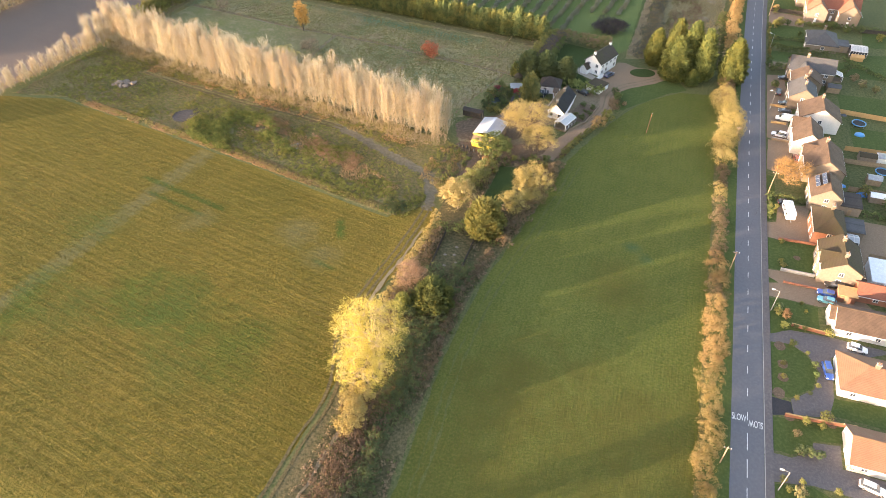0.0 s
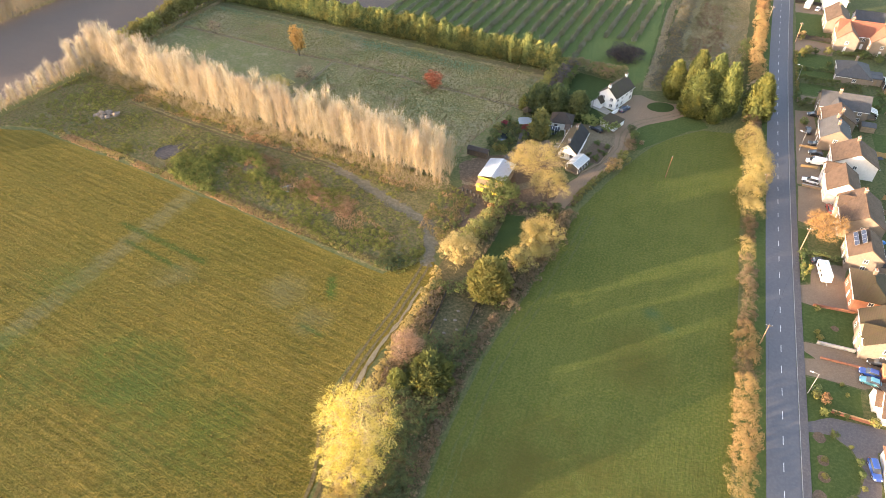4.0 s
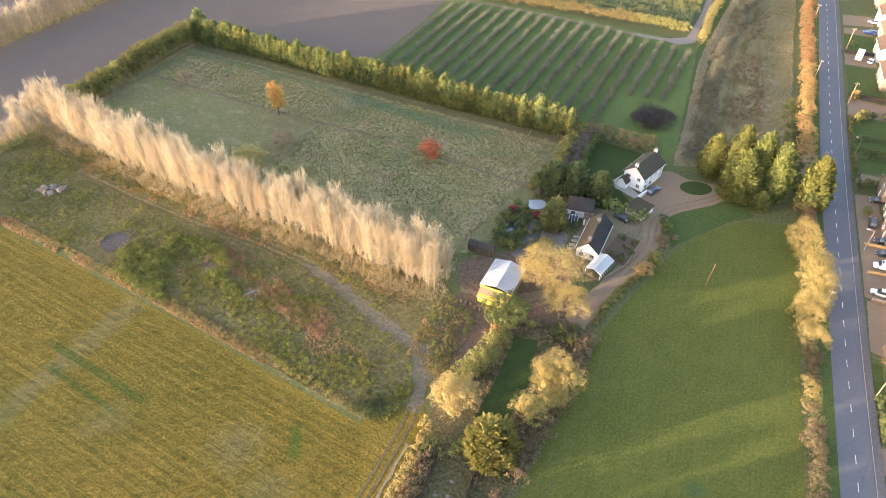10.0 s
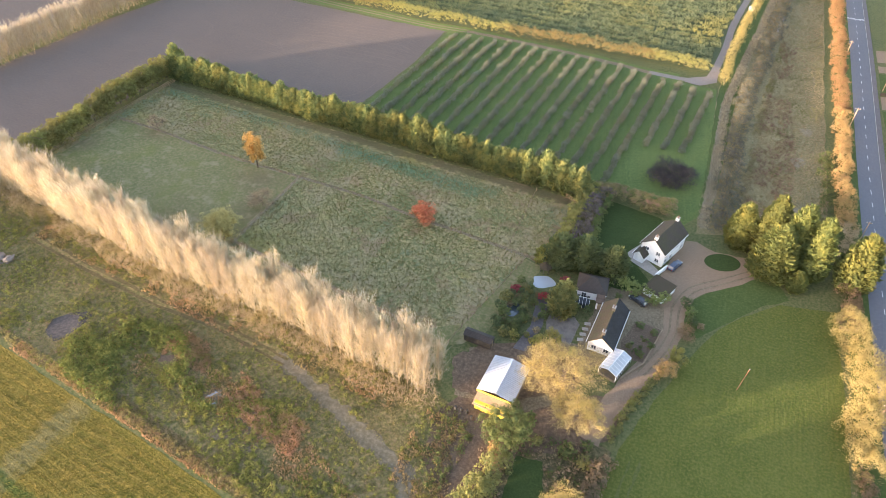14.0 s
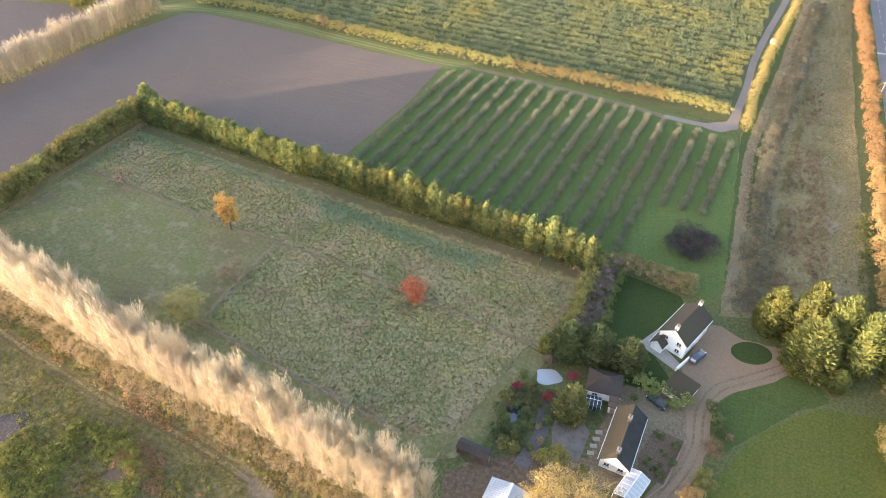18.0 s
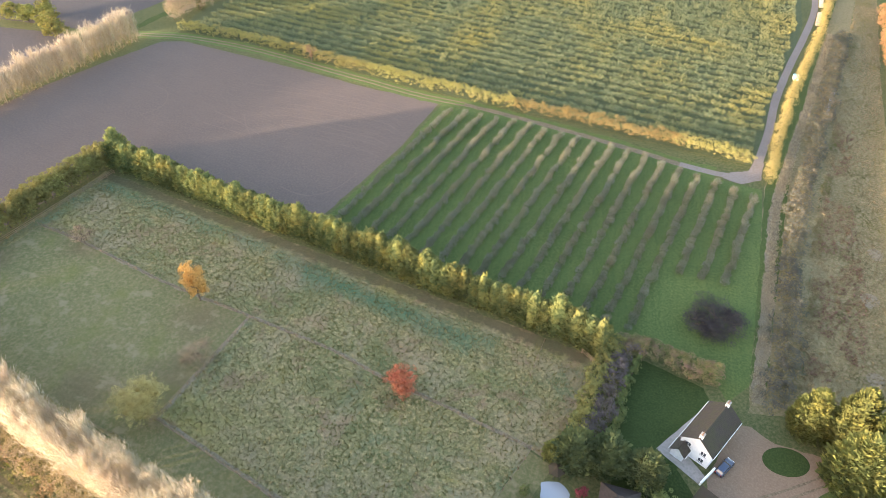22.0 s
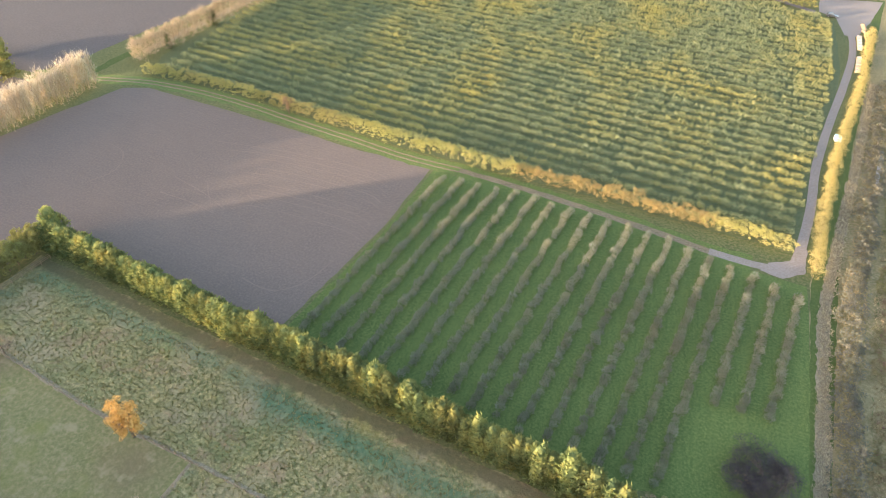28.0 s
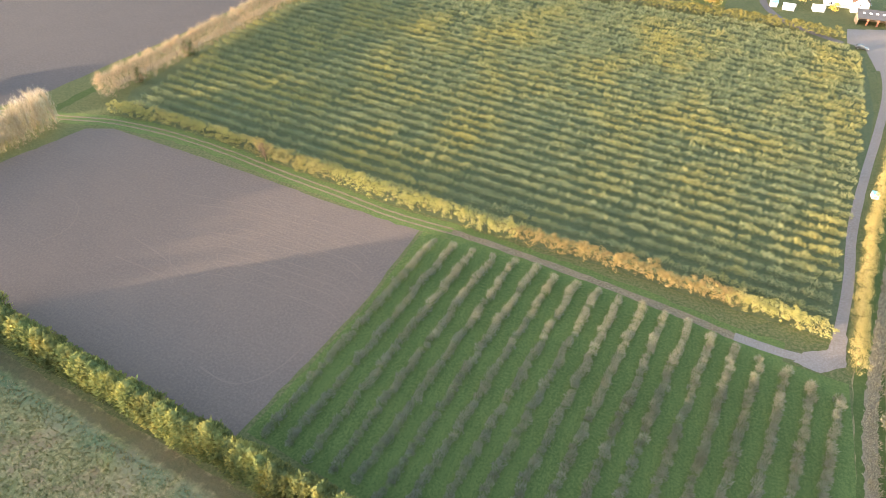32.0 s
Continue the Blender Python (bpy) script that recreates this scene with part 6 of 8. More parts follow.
def hip_roof(length, width, eave, ridge, over=0.4, thick=0.15, inset=None):
    bm = bmesh.new()
    l, w = length / 2 + over, width / 2 + over
    r = max(0.2, (length - width) / 2 if inset is None else length / 2 - inset)
    lo = [bm.verts.new(p) for p in ((-l, -w, eave - 0.1), (l, -w, eave - 0.1), (l, w, eave - 0.1), (-l, w, eave - 0.1))]
    up = [bm.verts.new((v.co.x, v.co.y, v.co.z + thick)) for v in lo]
    a, b = bm.verts.new((-r, 0, ridge + thick)), bm.verts.new((r, 0, ridge + thick))
    bm.faces.new(lo[::-1])
    for i in range(4):
        bm.faces.new((lo[i], lo[(i + 1) % 4], up[(i + 1) % 4], up[i]))
    bm.faces.new((up[0], up[1], b, a))
    bm.faces.new((up[2], up[3], a, b))
    bm.faces.new((up[1], up[2], b))
    bm.faces.new((up[3], up[0], a))
    bmesh.ops.recalc_face_normals(bm, faces=bm.faces[:])
    return bm


def gable_body(length, width, eave, ridge, flat_top=False):
    bm = bmesh.new()
    l, w = length / 2, width / 2
    pts = [(-w, -0.1), (w, -0.1), (w, eave), (0, ridge), (-w, eave)] if not flat_top else [(-w, -0.1), (w, -0.1), (w, eave), (-w, eave)]
    a, b = ([bm.verts.new((x, y, z)) for y, z in pts] for x in (-l, l))
    n = len(pts)
    for i in range(n):
        bm.faces.new((a[i], a[(i + 1) % n], b[(i + 1) % n], b[i]))
    bm.faces.new(a[::-1])
    bm.faces.new(b)
    bmesh.ops.recalc_face_normals(bm, faces=bm.faces[:])
    return bm


def chimney(parent, x, y, z0, z1, wall, pots=2):
    c = part("chimney", boxed(x - 0.42, x + 0.42, y - 0.34, y + 0.34, z0, z1, 0.03), wall, parent, "brick chimney stack")
    part("chimney_cap", boxed(x - 0.5, x + 0.5, y - 0.42, y + 0.42, z1, z1 + 0.14, 0.03), M_KERB, c)
    for k in range(pots):
        bm = bmesh.new()
        bmesh.ops.create_cone(bm, cap_ends=True, segments=8, radius1=0.14, radius2=0.11, depth=0.5, matrix=Matrix.Translation((x + (k - 0.5 * (pots - 1)) * 0.42, y, z1 + 0.38)))
        part("chimney_pot", bm, T_ORANGE, c, "terracotta chimney pot")


def house(cx, cy, length, width, eave, ridge, turn, wall, roof, label, hip=False, wins=(3, 1), stack=None, inset=None, category="house", faces="nws", thing=None):
    """A house with its ridge along its own x. Walls named by its own axes: n (+y), s (-y), e (+x), w (-x)."""
    ob = base(thing or "house", cx, cy, 0, turn, label, category)
    two = eave > 4
    part("wall", gable_body(length, width, eave, ridge - 0.05, hip), wall, ob)
    part("roof", hip_roof(length, width, eave, ridge, inset=inset) if hip else gable_roof(length, width, eave, ridge), roof, ob, "tiled pitched roof")
    if not hip:
        part("ridge_tiles", boxed(-length / 2 - 0.38, length / 2 + 0.38, -0.14, 0.14, ridge + 0.12, ridge + 0.3, 0.05), roof, ob)
    for s in (-1, 1):
        y = s * (width / 2 + 0.42)
        part("gutter", boxed(-length / 2 - 0.3, length / 2 + 0.3, y - 0.06, y + 0.06, eave - 0.36, eave - 0.26), M_PLASTIC, ob)
    l, w = length / 2, width / 2
    walls = {"s": (-l, -w, 1, 0, 0, -1, length), "n": (l, w, -1, 0, 0, 1, length), "w": (-l, w, 0, -1, -1, 0, width), "e": (l, -w, 0, 1, 1, 0, width)}
    for key in faces:
        *face, span = walls[key]
        n = wins[0] if key in "sn" else wins[1]
        for i in range(n):
            u = span * (i + 0.5) / n
            for z in ((0.8, 2.95) if two else (0.9,)):
                if i == n // 2 and z < 1 and key == faces[0]:
                    ox, oy, dx, dy, nx, ny = face
                    m = Matrix(((dx, nx, 0, ox + dx * u), (dy, ny, 0, oy + dy * u), (0, 0, 1, 0), (0, 0, 0, 1)))
                    d = box(bmesh.new(), -0.45, 0.45, -0.02, 0.06, 0.0, 2.05)
                    bmesh.ops.transform(d, matrix=m, verts=d.verts[:])
                    dd = part("door", d, M_PLASTIC, ob, "white front door")
                    h = box(bmesh.new(), 0.3, 0.36, 0.06, 0.11, 1.0, 1.1)
                    bmesh.ops.transform(h, matrix=m, verts=h.verts[:])
                    part("door_handle", h, M_GALV, dd)
                else:
                    window_part(ob, face, u, z, 1.15 if span / n > 2 else 0.8, 1.15)
    for x in stack or ():
        chimney(ob, x, 0.0, ridge - 0.5, ridge + 1.1, M_BUFF)
    return ob


def annex(cx, cy, length, width, height, turn, wall, top, label, category="extension", slope=0.3, thing="extension"):
    """A low flat- or lean-to-roofed building."""
    ob = base(thing, cx, cy, 0, turn, label, category)
    part("wall", boxed(-length / 2, length / 2, -width / 2, width / 2, -0.1, height), wall, ob)
    bm = boxed(-length / 2 - 0.2, length / 2 + 0.2, -width / 2 - 0.2, width / 2 + 0.2, height, height + 0.14)
    for v in bm.verts:
        v.co.z += slope * (v.co.y / width + 0.5)
    part("roof", bm, top, ob)
    d = boxed(-0.45, 0.45, -width / 2 - 0.05, -width / 2, 0, 2.0)
    part("door", d, M_TIMBER, ob)
    return ob


def conservatory(cx, cy, length, width, height, turn, label, rise=0.8):
    """White framed glass room with a pitched glazed roof."""
    ob = base("conservatory", cx, cy, 0, turn, label, "conservatory")
    l, w = length / 2, width / 2
    part("dwarf_wall", boxed(-l, l, -w, w, -0.1, 0.6), M_BUFF, ob)
    f = bmesh.new()
    n = max(2, int(length / 0.9))
    for i in range(n + 1):
        x = -l + length * i / n
        for y in (-w, w):
            box(f, x - 0.045, x + 0.045, y - 0.05, y + 0.05, 0.6, height)
        for s in (-1, 1):
            k = len(f.verts)
            box(f, x - 0.04, x + 0.04, -0.05, 0.05, 0, 1)
            f.verts.ensure_lookup_table()
            for v in f.verts[k:]:
                top = v.co.y > 0
                v.co.z = (height + rise if top else height) + (0.05 if v.co.z > 0.5 else -0.05)
                v.co.y = 0.0 if top else s * w
    for y in (-w, w):
        box(f, -l, l, y - 0.06, y + 0.06, height - 0.08, height + 0.06)
    box(f, -l, l, -0.07, 0.07, height + rise - 0.05, height + rise + 0.1)
    part("frame", f, M_PLASTIC, ob, "white frame bars")
    for s in (-1, 1):
        p = bmesh.new()
        p.faces.new([p.verts.new(q) for q in ((-l, s * w, height), (l, s * w, height), (l, 0, height + rise), (-l, 0, height + rise))])
        bmesh.ops.solidify(p, geom=p.faces[:], thickness=0.03)
        part("roof_pane", p, M_CLEAR, ob, "pale translucent roof panel")
        part("pane", boxed(-l, l, s * w - 0.015, s * w + 0.015, 0.6, height), M_GLASS, ob)
    return ob


M_CLEAR = solid_mat("opal_roof_sheet", (0.62, 0.66, 0.70), (0.55, 0.58, 0.62), rough=0.25, spec=0.7, tone=0.04)
flat("plot_ground", [(4.6, -60), (4.6, 100), (5.6, 170), (7, 230), (9, 280), (11.5, 340), (70, 340), (66, 200), (62, 60), (60, -60)], 0.025, M_GROUND, "garden grass behind the houses", 3, 0.2, 31)
flat("east_field", [(72, -60), (72, 340), (400, 400), (500, -100)], 0.02, M_CROP, "green field behind the gardens", 5, 0.4, 32)

house(27, -7.2, 15, 8.6, 2.6, 5.0, 180, M_BUFF, T_BROWN, "buff brick bungalow with brown tiles", faces="ew")
house(25.5, 9.7, 16, 8.4, 2.6, 5.2, 0, M_PALEWALL, T_ORANGE, "white bungalow with a red-brown tiled roof", faces="ws", stack=(4,))
house(24.8, 27.7, 15, 9.8, 2.7, 5.6, 0, M_PALEWALL, T_ORANGE, "white hipped bungalow with orange tiles", hip=True, faces="sw", stack=(-1.5,))
house(26.5, 43.7, 17.5, 7.6, 2.7, 5.3, 0, M_PALEWALL, T_BROWN, "white bungalow with a brown tiled roof", faces="ws")
house(18.6, 44.8, 3.6, 4.2, 2.6, 4.2, 0, M_PALEWALL, T_BROWN, "small white gabled porch wing", wins=(1, 1), faces="w", thing="porch_wing")
house(31.5, 54.8, 16, 4.6, 2.4, 4.0, 0, M_REDBRICK, T_RED, "long red brick outbuilding with red tiles", faces="s", wins=(2, 1), thing="outbuilding")
annex(21.3, 52.6, 3.8, 2.8, 2.2, 0, M_REDBRICK, M_NEWTIMBER, "low red brick garage beside a drive", "garage", thing="garage")
house(19.8, 61.8, 10.4, 8.8, 4.5, 7.3, 90, M_CREAM, T_MOSSY, "cream two-storey house with mossy brown tiles", faces="nw", stack=(-3, 3))
house(16.6, 60.5, 3.2, 3.6, 4.8, 6.8, 0, M_CREAM, T_MOSSY, "gabled front bay of a cream house", wins=(1, 1), faces="w", thing="front_bay")
annex(29.5, 62, 4.8, 8, 2.5, 0, M_WHITE, M_CLEAR, "white rear extension with a grey roof")
conservatory(31.5, 57.6, 4, 2.2, 2.1, 0, "white glazed lean-to behind a house", 0.4)
house(18.2, 75.5, 10, 6.9, 4.5, 7.3, 90, M_REDBRICK, T_MOSSY, "hipped brick house with mossy brown tiles", hip=True, faces="nw", stack=(1.5,))
annex(24.5, 78, 5.5, 5, 2.5, 0, M_BUFF, T_SLATE, "flat-roofed rear extension in buff brick")
conservatory(24, 73.2, 3.4, 3.0, 2.2, 0, "small white conservatory behind a brick house", 0.5)
solar = house(18.6, 89.5, 8.2, 7.6, 4.5, 7.3, 90, M_CREAM, T_BROWN, "cream gabled house with solar panels", faces="nw")
for i in range(3):
    for j in range(2):
        bm = boxed(-0.78, 0.78, -0.5, 0.5, 0, 0.05)
        p = part("solar_panel", bm, M_SOLAR, solar, "dark blue solar panel")
        u = 0.32 + 0.36 * j
        p.matrix_basis = pose(-1.0 + 1.65 * i, 3.8 * (1 - u) + 0.1, 5.0 + 3.0 * u + 0.3, -38.3, 0, 0)
        q = bmesh.new()
        for b in ((-0.82, 0.82, -0.54, -0.5), (-0.82, 0.82, 0.5, 0.54), (-0.82, -0.78, -0.5, 0.5), (0.78, 0.82, -0.5, 0.5)):
            box(q, b[0], b[1], b[2], b[3], 0, 0.06)
        part("panel_frame", q, M_GALV, p)
annex(25, 88.5, 5.2, 6, 2.8, 0, M_CREAM, T_DARK, "cream rear extension with dark roof")
house(19, 104, 12.2, 10, 4.5, 7.8, 90, M_CREAM, T_BROWN, "large cream house with brown tiles and big gable", faces="nw", stack=(4,))
house(15.2, 107, 3.4, 4, 4.6, 6.6, 0, M_CREAM, T_BROWN, "gabled front bay of a cream house", wins=(1, 1), faces="w", thing="front_bay")
house(15.5, 116.5, 9.6, 8, 4.5, 7.3, 90, M_PALEWALL, T_BROWN, "white house with tan tiled roof", faces="nw")
house(13.0, 121.5, 3.6, 4.4, 4.8, 6.8, 0, M_PALEWALL, T_BROWN, "white gabled front bay", wins=(1, 1), faces="w", thing="front_bay")
house(19.6, 130.4, 8.6, 11.5, 4.5, 7.9, 90, M_PALEWALL, T_BROWN, "broad white house with a brown tiled roof", faces="nw", stack=(3,))
house(15.3, 143, 9, 8, 4.5, 7.3, 90, M_BUFF, T_SLATE, "buff brick house with a grey slate roof", faces="nw", stack=(-1, 3))
house(17, 152.3, 7, 9, 4.5, 7.1, 90, M_BUFF, T_BROWN, "buff house with orange-brown tiles", faces="nw", stack=(-2,))
house(19, 161.5, 14, 8, 4.6, 7.6, 0, M_BUFF, T_SLATE, "house with dark tiled roof and dormer", faces="ws", stack=(-2,))
house(16.5, 158.8, 5, 5, 4.4, 6.6, 90, M_PALEWALL, T_SLATE, "small dark-roofed front wing", wins=(1, 1), faces="w", thing="front_bay")
conservatory(27.5, 162.5, 3.2, 4.4, 2.4, 90, "round-roofed white conservatory behind a house", 0.7)
house(25, 189.5, 11.5, 9.8, 2.7, 5.6, 90, M_CREAM, T_SLATE, "cream hipped bungalow with grey slates", hip=True, faces="nw", stack=(2,))
house(21.5, 186, 4.5, 4.2, 2.7, 4.4, 0, M_CREAM, T_SLATE, "hipped front wing of a bungalow", hip=True, wins=(1, 1), faces="w", thing="front_bay")
annex(31.8, 187.5, 4, 4.5, 2.5, 0, M_CREAM, T_SLATE, "white-framed rear room of a bungalow")
conservatory(37, 185.4, 5.6, 5.4, 2.4, 0, "large white conservatory behind a bungalow", 0.9)
house(30, 217.5, 18.5, 8.5, 5.0, 8.6, 0, M_CREAM, T_RED, "long cream house with orange-red tiles", faces="sw", stack=(-5, 6))
house(24, 213.5, 9, 7.2, 5.0, 8.2, 90, M_CREAM, T_ORANGE, "cream gabled wing with orange tiles", faces="wn", wins=(2, 1), thing="gable_wing")
house(35.6, 213, 8.5, 7.4, 5.0, 8.2, 90, M_CREAM, T_ORANGE, "cream gabled wing with orange tiles", faces="wn", wins=(2, 1), thing="gable_wing")
house(22, 230, 12, 8, 4.8, 7.8, 90, M_CREAM, T_BROWN, "cream house with brown tiles", faces="nw", stack=(3,))
house(34, 236, 10, 7, 2.8, 5.4, 0, M_PALEWALL, T_SLATE, "low white house with slate roof and rooflights", faces="s", wins=(3, 1))
house(23, 251, 10, 8.4, 4.8, 7.8, 90, M_PALEWALL, T_BROWN, "white house with brown tiles", faces="nw", stack=(2,))
house(25.5, 267, 9, 8, 4.8, 7.6, 90, M_BUFF, T_ORANGE, "brick house with orange tiles", faces="nw", stack=(2,))
house(26.5, 283, 9, 8, 4.8, 7.6, 90, M_PALEWALL, T_BROWN, "white house with brown tiles", faces="nw", stack=(2,))
house(27.5, 301, 9, 8, 4.8, 7.6, 90, M_CREAM, T_DARK, "cream house with dark tiles", faces="nw", stack=(2,))
house(28.5, 320, 9, 8, 4.8, 7.6, 90, M_BUFF, T_BROWN, "brick house with brown tiles", faces="nw", stack=(2,))

# drives, front lawns and beds
for name, pts, m, lab in [
        ("drive_way", [(4.7, -1.2), (4.6, 5), (8, 5), (12, 7.7), (12, 9.6), (17, 10.6), (17, 5.4), (30, 5), (30, -0.5), (11.6, 0.2)], M_PAVE, "grey tarmac driveway before a bungalow"),
        ("drive_way", [(4.6, 33.7), (9, 34.3), (12.4, 32.2), (14.4, 28), (13, 22.8), (8.4, 19), (8.8, 15.4), (15.5, 16.5), (16.8, 22), (17, 33), (24, 35), (30, 38.5), (17, 39), (9, 38.5), (4.6, 36)], M_PAVE, "looping grey tarmac driveway"),
        ("tarmac_apron", [(4.6, 18.5), (4.6, 13.9), (8.8, 15.2), (8.4, 18.3)], M_TARMAC, "fresh black tarmac apron"),
        ("drive_way", [(4.6, 48.2), (8.3, 48.3), (16, 48), (19.3, 50), (27, 50), (27, 51.2), (23, 56), (16.5, 57.6), (7.2, 57.8), (4.6, 57.6), (4.6, 55), (7, 53.4), (4.6, 52.7)], M_DRIVE, "brown gravel driveway beside a garage"),
        ("drive_way", [(4.6, 70.2), (7, 69.8), (16.4, 70.6), (24, 70), (24, 57), (35, 57), (38, 84), (22, 84), (15, 82), (16, 86.5), (7.5, 85), (7, 77), (4.6, 76)], M_DRIVE, "brown block-paved driveway with parked cars"),
        ("drive_way", [(5, 101.2), (14.8, 98.5), (14.8, 116), (11, 117.5), (5.6, 117.5)], M_DRIVE, "red-brown block-paved driveway before houses"),
        ("drive_way", [(5.3, 118.5), (11, 118.5), (12.5, 138), (11.5, 161), (6, 160)], M_DRIVE, "brown gravel parking in front of houses"),
        ("drive_way", [(6.6, 166), (14, 166), (13.5, 171), (7, 171)], M_DRIVE, "small brown gravel drive"),
        ("drive_way", [(7.2, 204), (20, 204), (21, 214), (8, 216)], M_DRIVE, "large brown gravel drive"),
        ("drive_way", [(8.6, 241), (19, 241), (19, 250), (8.8, 250)], M_DRIVE, "brown gravel drive to a farmhouse"),
        ("drive_way", [(9.8, 268), (20, 268), (20, 273), (10, 273)], M_DRIVE, "brown gravel drive to a farmhouse"),
        ("drive_way", [(10, 276), (21, 277), (21, 287), (10.4, 286)], M_DRIVE, "brown gravel drive to a farmhouse")]:
    flat(name, pts, 0.032 if "apron" not in name else 0.036, m, lab, 1.5, 0.08, 40)
for pts in [[(4.6, 6), (4.6, 13.6), (6.8, 13.8), (18.4, 15), (17.6, 11.2), (12, 10), (11.6, 8), (7.8, 5.6)], [(4.7, 34), (4.6, 18.8), (8.2, 19.3), (12.7, 23), (14, 28), (12.1, 32), (9, 34.2)],
            [(15.8, 17.4), (16.7, 21.8), (30, 23), (30, 17)], [(4.6, -1.6), (4.6, -30), (16, -30), (15.8, -2), (11.6, -0.2)], [(4.6, 36.3), (4.6, 47.6), (8.3, 48), (15.4, 47.6), (15.2, 40.2), (7.6, 37)],
            [(4.6, 58), (4.6, 69.8), (7, 69.4), (16, 70), (15.2, 58.3)], [(4.7, 53.1), (4.7, 54.7), (7, 53.6)], [(4.8, 76.8), (4.9, 98), (7, 98), (7, 78)], [(5.4, 101.8), (5.4, 117), (8, 117), (8, 102)],
            [(7, 172), (20, 172), (19, 180), (7, 179.5)], [(7.2, 183), (20, 184), (20, 203), (7.4, 203)], [(8.2, 217), (19, 217), (18.5, 240), (8.6, 240)], [(9, 251), (20, 251), (20, 267), (9.8, 267)],
            [(27, 70.5), (60, 72), (60, 83), (38.5, 84)], [(30, 119), (60, 122), (60, 133), (30, 132)], [(28, 141), (60, 142), (60, 154), (28, 153)], [(30, 166), (60, 168), (62, 190), (42, 186), (30, 176)], [(32, 24), (60, 24), (60, 37), (33, 37)], [(40, 192), (64, 195), (64, 206), (41, 206)]]:
    flat("garden_lawn_strip", pts, 0.03, M_LAWN, "tidy green garden lawn", 1.5, 0.1, 41)
for k, (x, y, r) in enumerate([(7.1, 27.9, 1.1), (7, 24.3, 1.1), (6.7, 33, 1.2), (6.1, 19.9, 1.3), (11.5, 63.9, 0.8), (8, 14.5, 1.0), (15.8, 15.5, 1.2)]):
    flat("flower_bed", [(x + r * math.cos(a) * rnd.uniform(0.85, 1.15), y + r * math.sin(a) * 1.1) for a in np.linspace(0, 5.8, 14)], 0.045, M_EARTH, "dug brown flower bed in a lawn")

SHRUBS = {k: tree_meshes(200 + i, 1.5, 1.7, 0.05, leaf, 180, 0.25, lobes=9, limbs=3) for i, (k, leaf) in enumerate(
    dict(green=L_GREEN, gold=L_YELLOWGREEN, orange=L_ORANGE, grey=L_DRY, dark=L_CONIFER_DARK, olive=L_OLIVE).items())}
for x, y, s, k in [(9.1, 10.3, 1.2, "grey"), (10.8, 13.6, 1.3, "gold"), (13.7, 13.6, 1.2, "gold"), (14.6, 16.1, 1.7, "olive"), (9.3, 6.2, 1.6, "dark"), (11, 6.6, 1.6, "dark"), (12.6, 6.6, 1.4, "dark"), (18.0, 6.1, 1.2, "gold"),
                   (7.1, 27.9, 0.9, "olive"), (7, 24.3, 0.9, "olive"), (9.3, 19.1, 0.85, "gold"), (9, 34, 1.3, "green"), (12.1, 32.3, 0.7, "gold"), (13.5, 29.2, 1.1, "green"), (13.6, 26.5, 1.0, "green"), (13.7, 23.9, 0.8, "olive"),
                   (12, 21.4, 0.7, "green"), (9.4, -0.1, 1.0, "gold"), (6.2, -0.4, 1.0, "olive"), (7.1, -2.2, 0.9, "olive"), (8.7, -2.8, 1.8, "grey"), (15.7, -0.1, 1.0, "olive"), (8, 68.7, 1.0, "olive"), (7.4, 60.9, 1.0, "gold"),
                   (8, 59.6, 1.0, "olive"), (16.2, 65.3, 1.0, "green"), (6.4, 44.2, 1.4, "dark"), (8.1, 42.2, 1.6, "orange"), (7.6, 38.6, 1.4, "gold"), (6.3, 42.9, 1.3, "olive"), (11.7, 47.6, 0.7, "olive"), (12.5, 44.9, 0.7, "gold"),
                   (17.0, 39.3, 1.5, "olive"), (10, 39.4, 0.9, "green"), (12, 39.4, 0.9, "green"), (6.4, 167, 1.8, "dark"), (6.6, 169.5, 1.6, "green"), (9.5, 164.8, 2.0, "green"), (12, 166, 1.6, "olive"), (7.2, 163.5, 2.0, "green"),
                   (8.1, 151.4, 2.0, "green"), (18.2, 205, 2.2, "olive"), (11.2, 203, 2.6, "olive"), (9.3, 200, 2.4, "gold"), (14, 204, 1.8, "green"), (18, 195, 1.5, "green"), (30, 205, 2.4, "green"), (35, 203, 2.2, "green"), (46, 199, 2.2, "gold"),
                   (40, 204, 2.4, "dark"), (30, 96.4, 2.4, "olive"), (35, 91, 2.6, "green"), (38, 93, 2.4, "green"), (33, 171, 2.6, "dark"), (30, 166, 2.2, "green"), (36, 160, 2.0, "grey"), (40, 157, 2.0, "grey"), (44, 150, 2.0, "olive"), (34, 164, 2.0, "grey"),
                   (10, 217.2, 1.8, "orange"), (9.6, 214, 1.6, "gold"), (20.5, 262, 2, "green"), (12, 257, 1.6, "green")]:
    plant("garden_shrub", SHRUBS[k], x, y, x * 50 + y * 9, s, z=0.02, label={"green": "leafy green garden shrub", "gold": "clipped yellow-green garden shrub", "orange": "orange-leaved shrub in a front garden", "grey": "pale grey-leaved garden bush",
                                                               "dark": "dark evergreen garden shrub", "olive": "olive-green shrub in a roadside garden"}[k], category="shrub")
for x, y, h in [(6.4, 80.4, 3.6), (5.6, 79.4, 2.2), (5.4, 82, 2.2)]:
    plant("yellow_conifer", SHRUBS["gold"], x, y, h * 40, 1.0, h / 1.5, label="narrow bright yellow garden conifer")
hedge("plot_hedge", [(5.0, 87.6), (16, 87.2)], 1.6, 1.9, L_GREEN, 10, 0.25, "clipped green hedge between drives", seed=120, ripple=0.1)
